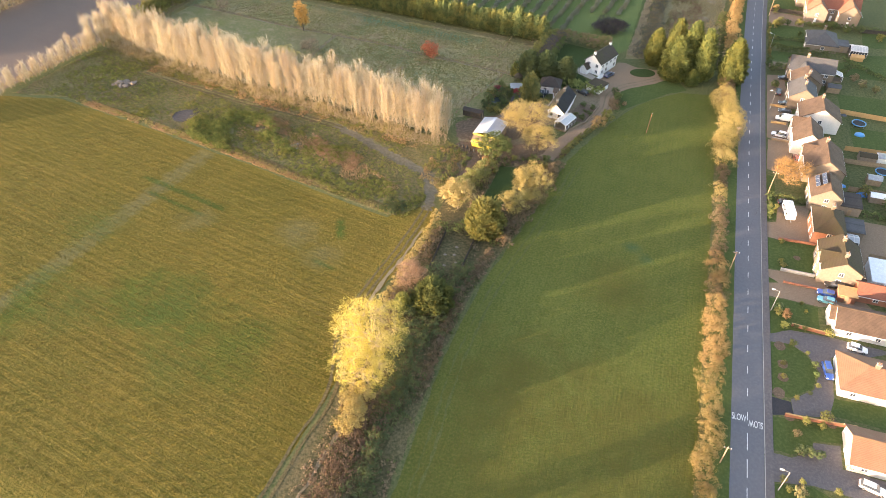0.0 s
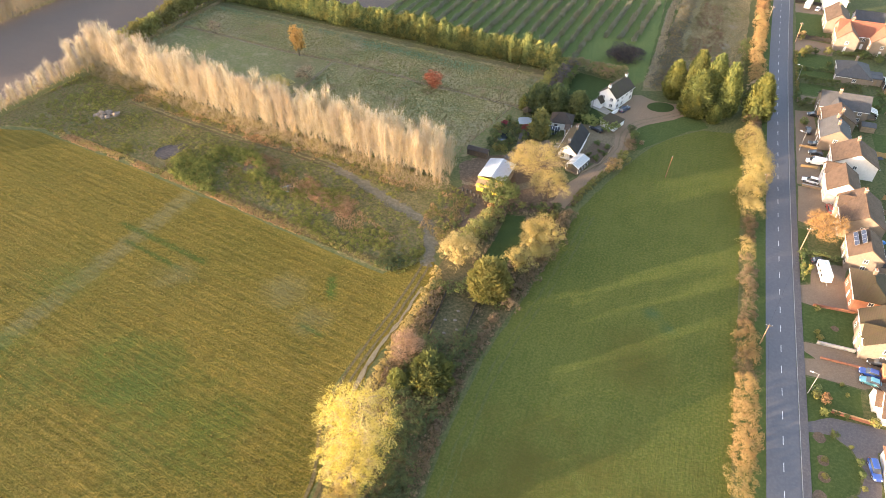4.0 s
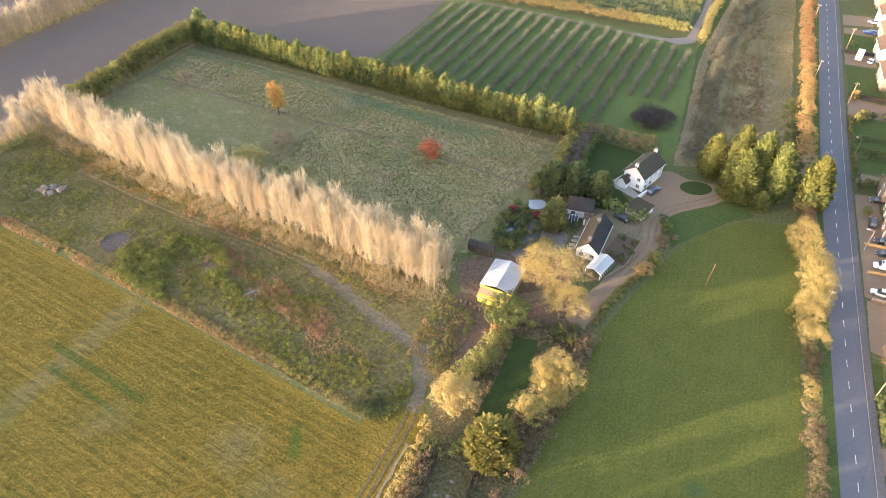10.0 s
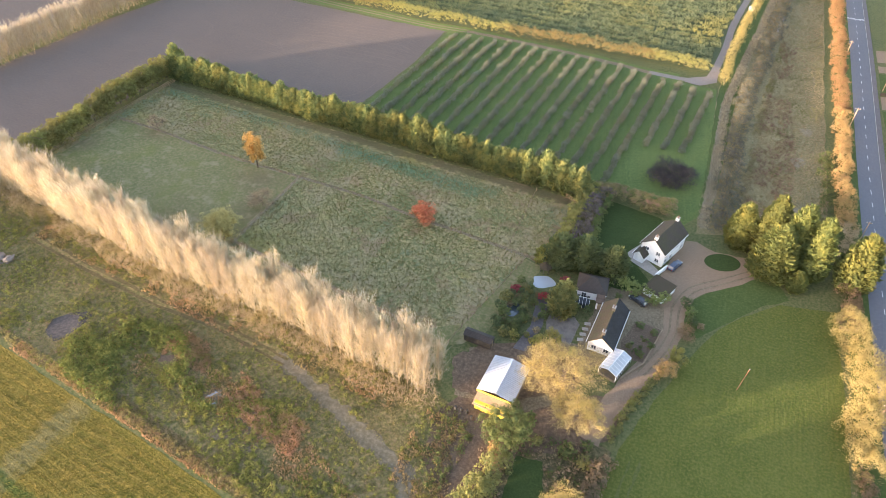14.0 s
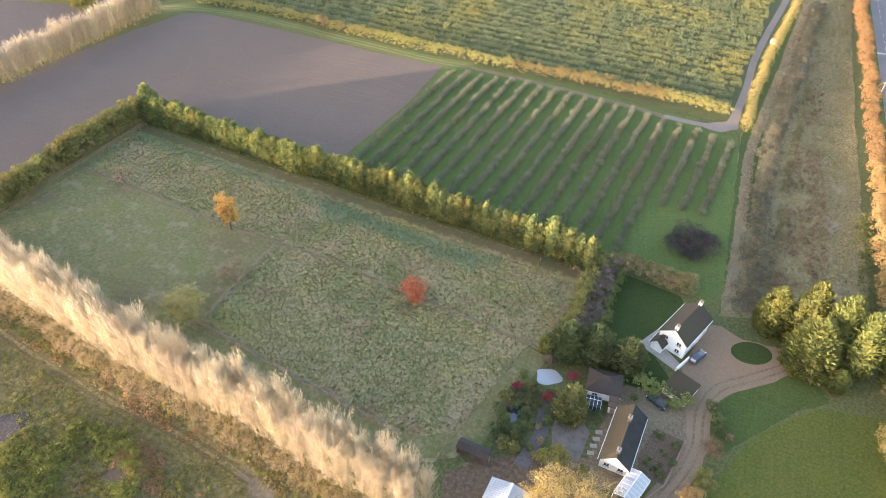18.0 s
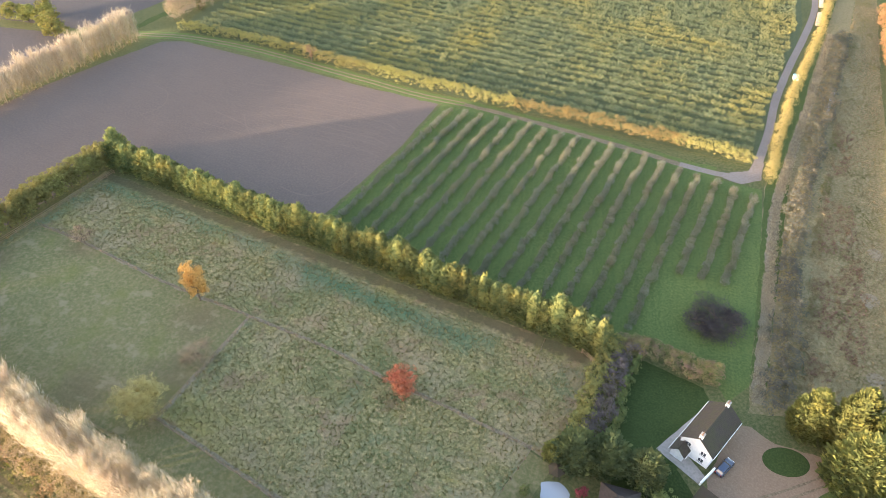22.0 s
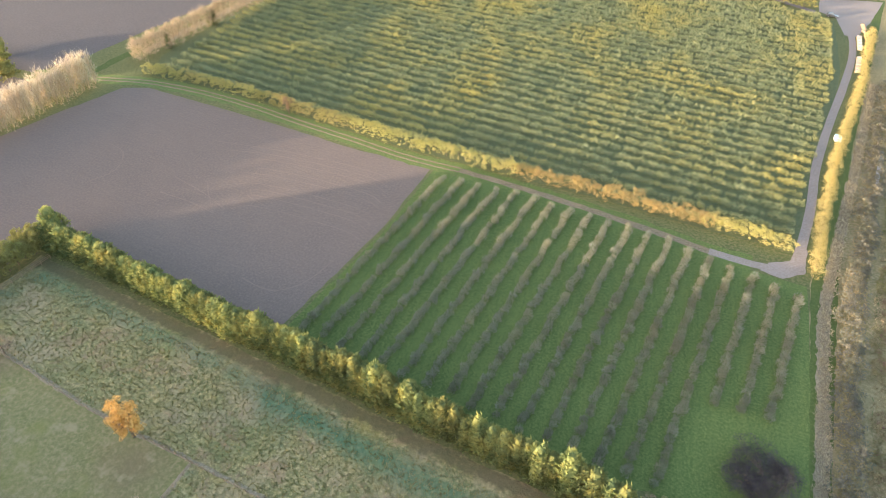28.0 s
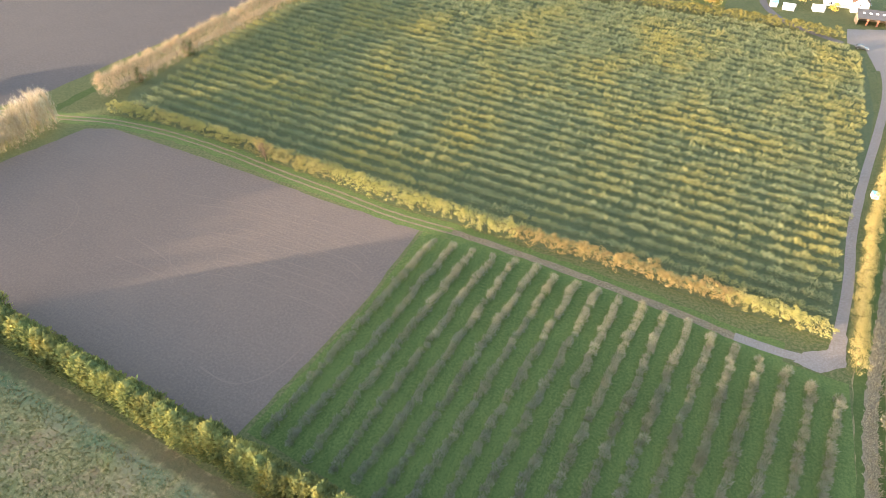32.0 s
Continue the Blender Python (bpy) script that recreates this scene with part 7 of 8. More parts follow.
hedge("plot_hedge", [(5.2, 77.5), (5.2, 87)], 1.0, 1.6, L_GREEN, 10, 0.24, "low green hedge at the pavement", seed=121, ripple=0.1)
hedge("plot_hedge", [(7.2, 180.6), (28, 179)], 2.2, 2.6, L_GREEN, 9, 0.28, "tall clipped green hedge between gardens", seed=122, ripple=0.1)
hedge("plot_hedge", [(7.4, 189.5), (20, 190.5)], 1.2, 1.5, L_GREEN, 9, 0.26, "clipped green hedge across a garden", seed=123, ripple=0.1)
hedge("plot_hedge", [(7.0, 172), (7.2, 203)], 1.0, 1.4, L_WEED, 9, 0.26, "green hedge at the pavement", seed=124, ripple=0.1)
hedge("plot_hedge", [(29, 86.5), (60, 88)], 2.0, 2.2, L_GREEN, 8, 0.3, "green hedge across the back gardens", seed=125)
hedge("plot_hedge", [(32, 179), (46, 166), (60, 160)], 1.6, 1.6, L_GREEN, 8, 0.3, "green hedge across the back gardens", seed=126)
hedge("plot_hedge", [(22, 206), (60, 207.5)], 1.8, 2.0, L_GREEN, 7, 0.3, "green hedge behind a bungalow", seed=127)
hedge("plot_hedge", [(8.6, 217), (20, 217)], 1.2, 1.4, L_BROWN, 9, 0.26, "brown hedge beside a drive", seed=128)
hedge("plot_hedge", [(62, -20), (64, 60), (66, 140), (68, 260)], 3, 3, L_OLIVE, 3, 0.45, "hedge behind the gardens", seed=129)


def garden_wall(pts, height, thick, material, cap, label):
    ob = base("garden_wall", *pts[0], 0, 0, label, "wall")
    for a, b in zip(pts, pts[1:]):
        d = math.dist(a, b)
        m = pose(a[0] - pts[0][0], a[1] - pts[0][1], 0, 0, 0, math.degrees(math.atan2(b[1] - a[1], b[0] - a[0])))
        part("wall_run", boxed(0, d, -thick / 2, thick / 2, -0.1, height), material, ob).matrix_basis = m
        part("coping", boxed(-0.04, d + 0.04, -thick / 2 - 0.04, thick / 2 + 0.04, height, height + 0.07, 0.02), cap, ob).matrix_basis = m
    return ob


garden_wall([(7.0, 14.4), (9.8, 14.6), (16.6, 15.2), (20.2, 15.6)], 0.9, 0.22, M_REDBRICK, M_NEWTIMBER, "low brick garden wall with piers")
garden_wall([(9.2, 39.9), (16.9, 39.4)], 0.9, 0.24, M_REDBRICK, M_NEWTIMBER, "red brick garden wall")
garden_wall([(7.4, 58.0), (15.1, 58.0)], 0.8, 0.35, M_KERB, M_KERB, "pale concrete garden wall")
garden_wall([(7.9, 53.9), (16.1, 53.8)], 0.5, 0.22, M_REDBRICK, M_REDBRICK, "low red brick wall between drives")
garden_wall([(7.2, 69.8), (16, 70.2)], 0.7, 0.22, M_REDBRICK, M_REDBRICK, "low red brick garden wall")
garden_wall([(6.5, 117.8), (12, 117.4)], 0.8, 0.2, M_TIMBER, M_GALV, "low wall with railings beside a drive")
garden_wall([(6.5, 127.6), (11, 127.8)], 0.7, 0.2, M_NEWTIMBER, M_NEWTIMBER, "low timber-topped wall between drives")
garden_wall([(6.5, 138.4), (11.5, 138.4)], 0.7, 0.2, M_NEWTIMBER, M_NEWTIMBER, "low timber-topped wall between drives")


def panel_fence(pts, height, material, label, step=1.9, group="garden fences"):
    """Panels between posts, all parts of one fence."""
    ob = base("garden_fence", *pts[0], 0, 0, label, "fence", group)
    panel, post = boxed(0.06, step - 0.06, -0.02, 0.02, 0.08, height), boxed(-0.06, 0.06, -0.06, 0.06, -0.1, height + 0.1)
    me = []
    for n, b in (("fence_panel", panel), ("post", post)):
        m = bpy.data.meshes.new(n)
        b.to_mesh(m)
        b.free()
        m.materials.append(material)
        me.append(m)
    for x, y, a in along(pts, step):
        for n, m in zip(("fence_panel", "post"), me):
            part_mesh(n, m, ob).matrix_basis = pose(x - pts[0][0], y - pts[0][1], 0, 0, 0, a)
    return ob


panel_fence([(26, 140), (60, 137.5)], 1.7, M_NEWTIMBER, "orange timber panel fence between gardens")
panel_fence([(27, 118), (60, 119.5)], 1.7, M_NEWTIMBER, "orange timber panel fence between gardens")
panel_fence([(26, 111), (60, 112)], 1.7, M_TIMBER, "weathered timber panel fence between gardens")
panel_fence([(26, 97), (60, 98)], 1.7, M_TIMBER, "weathered timber panel fence between gardens")
panel_fence([(28, 69), (60, 70)], 1.7, M_TIMBER, "weathered timber panel fence between gardens")
panel_fence([(8, 216.2), (20, 215.5)], 1.5, M_DARKTIMBER, "dark timber fence beside a drive")
panel_fence([(8.6, 250.4), (19, 250.4)], 1.3, M_DARKTIMBER, "dark timber fence beside a drive")
panel_fence([(30, 38.8), (60, 39.5)], 1.6, M_TIMBER, "weathered timber panel fence between gardens")
panel_fence([(40, 205), (60, 206)], 1.6, M_DARKTIMBER, "dark timber fence behind a bungalow")


def shed(x, y, l, w, turn, wall, roof, label, h=2.0, name="garden_shed"):
    ob = base(name, x, y, 0, turn, label, "shed")
    part("wall", gable_body(l, w, h, h + 0.6), wall, ob)
    part("roof", gable_roof(l, w, h, h + 0.62, 0.15, 0.06), roof, ob)
    part("door", boxed(-l / 2 - 0.03, -l / 2, -0.4, 0.4, 0.0, 1.85), M_TIMBER, ob)
    return ob


shed(32.5, 114.2, 4.5, 2.8, 0, M_CREAM, T_MOSSY, "pale shed with mossy felt roof")
shed(37.5, 115, 4.5, 3, 0, M_PLASTIC, M_GALV, "white and green garden shed")
shed(37, 86, 4.5, 2.8, 0, M_NEWTIMBER, M_TIMBER, "timber shed with orange cladding")
shed(26.5, 154.5, 4, 3, 0, M_TIMBER, T_SLATE, "grey-roofed timber shed in a garden")
shed(33, 103, 3.5, 2.6, 0, M_TIMBER, M_GALV, "tin-roofed timber shed in a garden")
shed(36.5, 180.6, 4, 1.8, 0, M_NEWTIMBER, M_NEWTIMBER, "orange timber shed behind a house", 1.6)
shed(33, 94.5, 4.2, 2.4, 0, M_CREAM, M_SHEET, "pale shed with grey sheet roof")


def trampoline(x, y, r, label):
    ob = base("trampoline", x, y, 0, 0, label, "trampoline")
    bm = bmesh.new()
    bmesh.ops.create_circle(bm, cap_ends=True, segments=20, radius=r * 0.85, matrix=Matrix.Translation((0, 0, 0.85)))
    bmesh.ops.solidify(bm, geom=bm.faces[:], thickness=0.03)
    part("mat", bm, M_BLACK, ob)
    v, f = [], []
    for i in range(20):
        a, b = 2 * math.pi * i / 20, 2 * math.pi * (i + 1) / 20
        limb(v, f, (r * math.cos(a), r * math.sin(a), 0.85), (r * math.cos(b), r * math.sin(b), 0.85), 0.16, 0.16, 5)
    part_mesh("rim_pad", mesh_of("rim_pad", v, f, paint_mat("blue_pad", (0.05, 0.25, 0.5))), ob, "blue padded rim")
    for i in range(4):
        v, f = [], []
        a = math.pi / 4 + i * math.pi / 2
        limb(v, f, (r * math.cos(a), r * math.sin(a), -0.02), (r * math.cos(a), r * math.sin(a), 0.8), 0.04, 0.04, 6)
        part_mesh("leg", mesh_of("leg", v, f, M_GALV), ob)


trampoline(32.5, 134.2, 2.0, "round trampoline with blue rim on grass")
trampoline(36, 108.5, 1.8, "round trampoline with blue rim on grass")


def tarp(x, y, s, label, col):
    rngl = np.random.default_rng(int(x * 10))
    bm = bmesh.new()
    bmesh.ops.create_icosphere(bm, subdivisions=2, radius=1)
    for v in bm.verts:
        v.co.x *= s * 1.2
        v.co.y *= s * 0.8
        v.co.z = max(v.co.z * 0.7 * s * (1 + 0.3 * rngl.random()), -0.02) if v.co.z > 0 else -0.02
    tagged(part("tarpaulin", bm, paint_mat("tarpaulin_sheet", col)), label, "tarpaulin").location = (x, y, 0.02)


tarp(32.3, 128.2, 1.3, "crumpled bright blue tarpaulin on grass", (0.06, 0.28, 0.6))
tarp(29.6, 96.2, 1.3, "crumpled bright blue tarpaulin on grass", (0.04, 0.22, 0.6))
tarp(24.8, 98.8, 0.9, "blue sheet heap beside a house", (0.04, 0.25, 0.62))
tarp(28.8, 139, 0.8, "dark heap beside a fence", (0.05, 0.06, 0.08))


# ---- vehicles ----
def wheel(parent, x, y, r=0.32):
    bm = bmesh.new()
    bmesh.ops.create_cone(bm, cap_ends=True, segments=14, radius1=r, radius2=r, depth=0.22, matrix=pose(x, y, r, 90, 0, 0))
    t = part("wheel", bm, M_BLACK, parent, "black tyre")
    bm = bmesh.new()
    bmesh.ops.create_cone(bm, cap_ends=True, segments=10, radius1=r * 0.62, radius2=r * 0.62, depth=0.235, matrix=pose(x, y, r, 90, 0, 0))
    part("rim", bm, M_GALV, t, "silver wheel rim")


def loft(sections):
    """A closed body through cross-sections given as (x, half width, bottom, top, top half width)."""
    bm = bmesh.new()
    rings = []
    for x, w, z0, z1, tw in sections:
        rings.append([bm.verts.new(p) for p in ((x, -w * 0.94, z0), (x, -w, z0 + (z1 - z0) * 0.45), (x, -tw, z1 - 0.05), (x, -tw * 0.8, z1), (x, tw * 0.8, z1), (x, tw, z1 - 0.05), (x, w, z0 + (z1 - z0) * 0.45), (x, w * 0.94, z0))])
    for a, b in zip(rings, rings[1:]):
        for i in range(8):
            bm.faces.new((a[i], a[(i + 1) % 8], b[(i + 1) % 8], b[i]))
    bm.faces.new(rings[0][::-1])
    bm.faces.new(rings[-1])
    bmesh.ops.recalc_face_normals(bm, faces=bm.faces[:])
    return bm


def car(x, y, turn, col, label, kind="hatch", z=0.04):
    """A parked car facing its own +x."""
    L, H = {"hatch": (4.1, 1.46), "estate": (4.7, 1.48), "suv": (4.5, 1.68), "van": (5.4, 2.1)}[kind]
    ob = base("white_van" if kind == "van" else "parked_car", x, y, z, turn, label, "van" if kind == "van" else "car")
    h = L / 2
    paint = paint_mat("car_paint", col)
    hood = 0.86 if kind != "van" else 1.15
    part("body", loft([(-h, 0.72, 0.4, hood * 0.92, 0.66), (-h + 0.15, 0.84, 0.26, hood + 0.04, 0.78), (-h * 0.3, 0.88, 0.22, hood + 0.06, 0.82), (h * 0.35, 0.88, 0.22, hood, 0.80), (h * 0.8, 0.84, 0.25, hood - 0.1, 0.74), (h, 0.68, 0.36, hood - 0.28, 0.58)]), paint, ob, smooth=False)
    back = {"hatch": -h + 0.25, "estate": -h + 0.15, "suv": -h + 0.12, "van": -h + 0.05}[kind]
    front = h * 0.42 if kind != "van" else h * 0.66
    cabin = loft([(back, 0.76, hood, hood + 0.12, 0.72), (back + 0.35, 0.76, hood, H - 0.06, 0.62), (0.0, 0.76, hood, H - 0.01, 0.64), (front - 0.75, 0.75, hood, H - 0.05, 0.62), (front, 0.74, hood - 0.02, hood + 0.05, 0.7)])
    if kind == "van":
        part("cargo_body", loft([(-h + 0.02, 0.88, 0.8, H, 0.8), (h * 0.25, 0.88, 0.8, H, 0.8), (h * 0.45, 0.86, 0.8, H - 0.2, 0.74)]), paint, ob)
        part("windscreen", cabin, M_GLASS, ob, "dark windscreen glass")
    else:
        part("cabin_glass", cabin, M_GLASS, ob, "dark window glass")
        part("car_roof", loft([(back + 0.3, 0.6, H - 0.07, H - 0.01, 0.56), (0.0, 0.62, H - 0.04, H + 0.02, 0.58), (front - 0.72, 0.6, H - 0.08, H - 0.01, 0.56)]), paint, ob)
    for sx in (-0.31, 0.32):
        for sy in (-0.8, 0.8):
            wheel(ob, sx * L, sy, 0.32 if kind != "suv" else 0.36)
    for sy in (-0.56, 0.56):
        part("headlight", boxed(h - 0.24, h - 0.05, sy - 0.16, sy + 0.16, hood - 0.34, hood - 0.2, 0.02), M_PLASTIC, ob)
        part("tail_light", boxed(-h - 0.01, -h + 0.1, sy - 0.14, sy + 0.14, hood - 0.22, hood - 0.02, 0.02), M_TAIL, ob, "red tail light")
    for sy in (-1, 1):
        part("door_mirror", boxed(front - 0.55, front - 0.4, sy * 0.9 - 0.08, sy * 0.9 + 0.08, hood + 0.02, hood + 0.16, 0.03), paint, ob)
    return ob


M_TAIL = paint_mat("tail_light_plastic", (0.35, 0.02, 0.02))
WHITE_P, BLACK_P, NAVY, BLUE, SILVER, RED_P, TEAL = (0.78, 0.78, 0.78), (0.02, 0.022, 0.026), (0.03, 0.05, 0.1), (0.03, 0.09, 0.35), (0.42, 0.44, 0.47), (0.25, 0.03, 0.03), (0.12, 0.36, 0.45)
for x, y, a, c, k, lab in [
        (21.6, 2.7, -12, WHITE_P, "estate", "white estate car on a tarmac drive"), (15.9, 28.6, -82, BLUE, "estate", "dark blue estate car on a drive"), (22.4, 37.0, -8, WHITE_P, "hatch", "white hatchback beside a bungalow"),
        (19.4, 56.0, 172, BLACK_P, "estate", "black estate car beside a house"), (17.3, 52.6, 172, BLUE, "hatch", "blue hatchback on a gravel drive"), (17.2, 50.2, 172, TEAL, "hatch", "pale turquoise hatchback on a gravel drive"),
        (17.2, 72.2, 175, SILVER, "hatch", "silver hatchback beside a brick house"), (13.1, 108.5, 95, RED_P, "hatch", "dark red hatchback on a paved drive"), (10.6, 130.4, 178, WHITE_P, "van", "long white panel van on gravel"),
        (11.2, 140.4, 172, BLACK_P, "estate", "black estate car on gravel"), (10.8, 135.4, 176, BLACK_P, "hatch", "black hatchback on gravel"), (8.7, 120.4, 170, WHITE_P, "suv", "white off-road car on gravel"),
        (11.4, 158.3, 178, BLACK_P, "hatch", "black hatchback on gravel"), (9.3, 147.8, 85, BLACK_P, "suv", "black off-road car on gravel"), (14.2, 168.5, 80, WHITE_P, "hatch", "white car beside a house"),
        (17.2, 245.4, 70, WHITE_P, "hatch", "white hatchback on a gravel drive"), (19.0, 270.6, 178, BLUE, "estate", "blue estate car on a drive"), (21, 281, 178, SILVER, "hatch", "silver car on a gravel drive"),
        (-46.6, 142.4, 62, NAVY, "estate", "dark blue saloon car on gravel"), (-53.3, 127.6, 152, BLACK_P, "estate", "black estate car on a brown yard"), (-33.6, 404.5, 0, BLACK_P, "suv", "black off-road car in a farmyard")]:
    car(x, y, a, c, lab, k)


def caravan(x, y, turn, label):
    ob = base("caravan", x, y, 0.04, turn, label, "caravan")
    prof = [(-3.1, 0.5), (3.0, 0.5), (3.25, 1.0), (2.7, 2.45), (2.2, 2.62), (-2.8, 2.62), (-3.15, 2.2)]
    bm = bmesh.new()
    a, b = ([bm.verts.new((px, s * 1.12, pz)) for px, pz in prof] for s in (-1, 1))
    for i in range(7):
        bm.faces.new((a[i], a[(i + 1) % 7], b[(i + 1) % 7], b[i]))
    bm.faces.new(a[::-1])
    bm.faces.new(b)
    bmesh.ops.recalc_face_normals(bm, faces=bm.faces[:])
    bmesh.ops.bevel(bm, geom=bm.edges[:], offset=0.08, segments=2, affect="EDGES")
    part("body", bm, M_PLASTIC, ob, "white caravan body")
    for s in (-1, 1):
        for px in (-1.8, 0.2, 1.8):
            part("window", boxed(px - 0.5, px + 0.5, s * 1.125 - 0.02, s * 1.125 + 0.02, 1.35, 2.0), M_GLASS, ob)
        wheel(ob, -0.3, s * 1.05, 0.33)
    for px in (-1.5, 0.6):
        part("roof_light", boxed(px - 0.35, px + 0.35, -0.35, 0.35, 2.62, 2.72, 0.03), M_CLEAR, ob)
    part("tow_bar", boxed(3.0, 4.2, -0.06, 0.06, 0.45, 0.55), M_GALV, ob)


caravan(9.9, 81.2, -82, "white touring caravan on a driveway")
caravan(13.4, 247.3, 75, "white touring caravan on a gravel drive")
car(9.4, 85.6, 10, BLACK_P, "black car nosed behind a caravan", "hatch")


# ---- poles and street lamps ----
def pole(x, y, h, lean, label, arm=True, r=0.13, wood=None):
    ob = base("telegraph_pole", x, y, 0, 0, label, "pole")
    v, f = [], []
    limb(v, f, (0, 0, -0.2), (lean, 0, h), r, r * 0.7, 8)
    part_mesh("shaft", mesh_of("shaft", v, f, wood or M_POLE), ob)
    if arm:
        part("cross_arm", boxed(lean - 0.7, lean + 0.7, -0.06, 0.06, h - 0.45, h - 0.33), M_TIMBER, ob)
        for s in (-0.6, 0.6):
            part("insulator", boxed(lean + s - 0.05, lean + s + 0.05, -0.05, 0.05, h - 0.33, h - 0.16, 0.02), M_PLASTIC, ob)
    part("cap", boxed(lean - 0.1, lean + 0.1, -0.1, 0.1, h, h + 0.06), M_GALV, ob)


M_POLE = solid_mat("pole_timber", (0.40, 0.27, 0.17), (0.32, 0.21, 0.14), rough=0.9)
for x, y, h in ((-4.9, -0.3, 5.6), (-4.4, 53.9, 6.6), (5.0, 88.9, 7.5), (7.4, 211, 8), (9.7, 254, 8), (-4.6, 110, 7), (-3.4, 168, 7), (-2.2, 226, 7), (-1.0, 275, 7), (5.2, 30, 0)):
    if h:
        pole(x, y, h, 0.05, "brown timber telegraph pole at the roadside")
pole(-30.3, 109.6, 7.2, 0.5, "leaning reddish timber pole in a crop field", False, 0.1, M_REDBRICK)


def street_lamp(x, y, label, h=6.3):
    ob = base("street_lamp", x, y, 0.1, 0, label, "street lamp")
    v, f = [], []
    limb(v, f, (0, 0, -0.15), (0, 0, 1.4), 0.1, 0.1, 8)
    limb(v, f, (0, 0, 1.4), (0, 0, h), 0.06, 0.045, 8)
    part_mesh("post", mesh_of("post", v, f, M_KERB), ob)
    v, f = [], []
    limb(v, f, (0, 0, h - 0.05), (-1.1, 0, h + 0.25), 0.04, 0.035, 6)
    part_mesh("arm", mesh_of("arm", v, f, M_KERB), ob)
    part("lamp_head", boxed(-1.75, -1.05, -0.14, 0.14, h + 0.2, h + 0.36, 0.04), M_PLASTIC, ob, "pale lamp head")


for x, y in ((5.0, 43.4), (5.4, -2.7), (6.4, 136), (7.0, 179.4)):
    street_lamp(x, y, "concrete street lamp at the pavement")


def wire(points, label, sag=0.6):
    v, f = [], []
    for a, b in zip(points, points[1:]):
        last = None
        for i in range(9):
            u = i / 8
            p = Vector(a).lerp(Vector(b), u) - Vector((0, 0, 4 * sag * u * (1 - u)))
            if last is not None:
                limb(v, f, last, p, 0.012, 0.012, 3)
            last = p
    tagged(new("overhead_wire", mesh_of("overhead_wire", v, f, M_BLACK)), label, "wire")


wire([(-4.85, -0.3, 5.5), (-4.35, 53.9, 6.5), (5.05, 88.9, 7.4)], "thin black overhead wire between poles")


# ---- white farmhouse, bungalow and yard ----
M_MOSSROOF = tile_mat("mossy_dark_tiles", (0.05, 0.042, 0.036), (0.075, 0.062, 0.05), (0.06, 0.06, 0.028))
T_COTTAGE = tile_mat("cottage_tiles", (0.10, 0.07, 0.045), (0.135, 0.10, 0.065), (0.10, 0.10, 0.045))
white = house(-50.5, 147.1, 10.4, 6.3, 4.6, 7.2, 66, M_WHITE, M_MOSSROOF, "white rendered farmhouse with mossy dark tiles", wins=(4, 2), faces="sw", stack=(), category="house")
for x in (-4.9, 4.9):
    chimney(white, x, 0, 6.9, 8.1, M_WHITE, 2)
house(-55.0, 142.6, 2.6, 2.6, 2.2, 3.5, 66, M_WHITE, M_MOSSROOF, "small white gabled porch", wins=(1, 1), faces="w", thing="porch")
flat("terrace", [(-59.3, 142.0), (-50.6, 137.2), (-49.6, 139.2), (-54.2, 143.4), (-50.0, 153.6), (-51.8, 154.4)], 0.07, M_STONE, "grey stone terrace round a farmhouse", 1, 0.04, 51)
garden_wall([(-50.6, 137.2), (-48.4, 141.2)], 1.1, 0.3, M_WHITE, M_WHITE, "low white rendered wall beside a house")
annex(-49.2, 132.2, 5.6, 5.2, 1.9, 66, M_WHITE, T_MOSSY, "white garage with a flat mossy roof", "garage", 0.1, "garage")

bung = house(-58.4, 115.2, 12.2, 5.4, 2.9, 5.4, 84, M_WHITE, T_COTTAGE, "white cottage with half tiled, half slate roof", wins=(4, 2), faces="sw", stack=(-5.2, 2.5))
s = bmesh.new()
q = [s.verts.new(p) for p in ((-6.45, -0.12, 5.62), (6.45, -0.12, 5.62), (6.45, -3.06, 2.9), (-6.45, -3.06, 2.9))]
s.faces.new(q)
bmesh.ops.solidify(s, geom=s.faces[:], thickness=0.06)
part("slate_slope", s, T_SLATE, bung, "grey slate eastern slope")
conservatory(-55.2, 106.0, 6.4, 4.0, 2.4, 70, "white framed conservatory with open roof bars", 0.8)
house(-64.2, 127.0, 6.4, 5.2, 2.6, 4.8, 4, M_WHITE, T_DARK, "white outbuilding with dark hipped roof", hip=True, wins=(2, 1), faces="s", thing="outbuilding")
annex(-61.6, 123.0, 1.6, 2.4, 2.2, 4, M_WHITE, T_BROWN, "white lean-to between cottage and outbuilding")


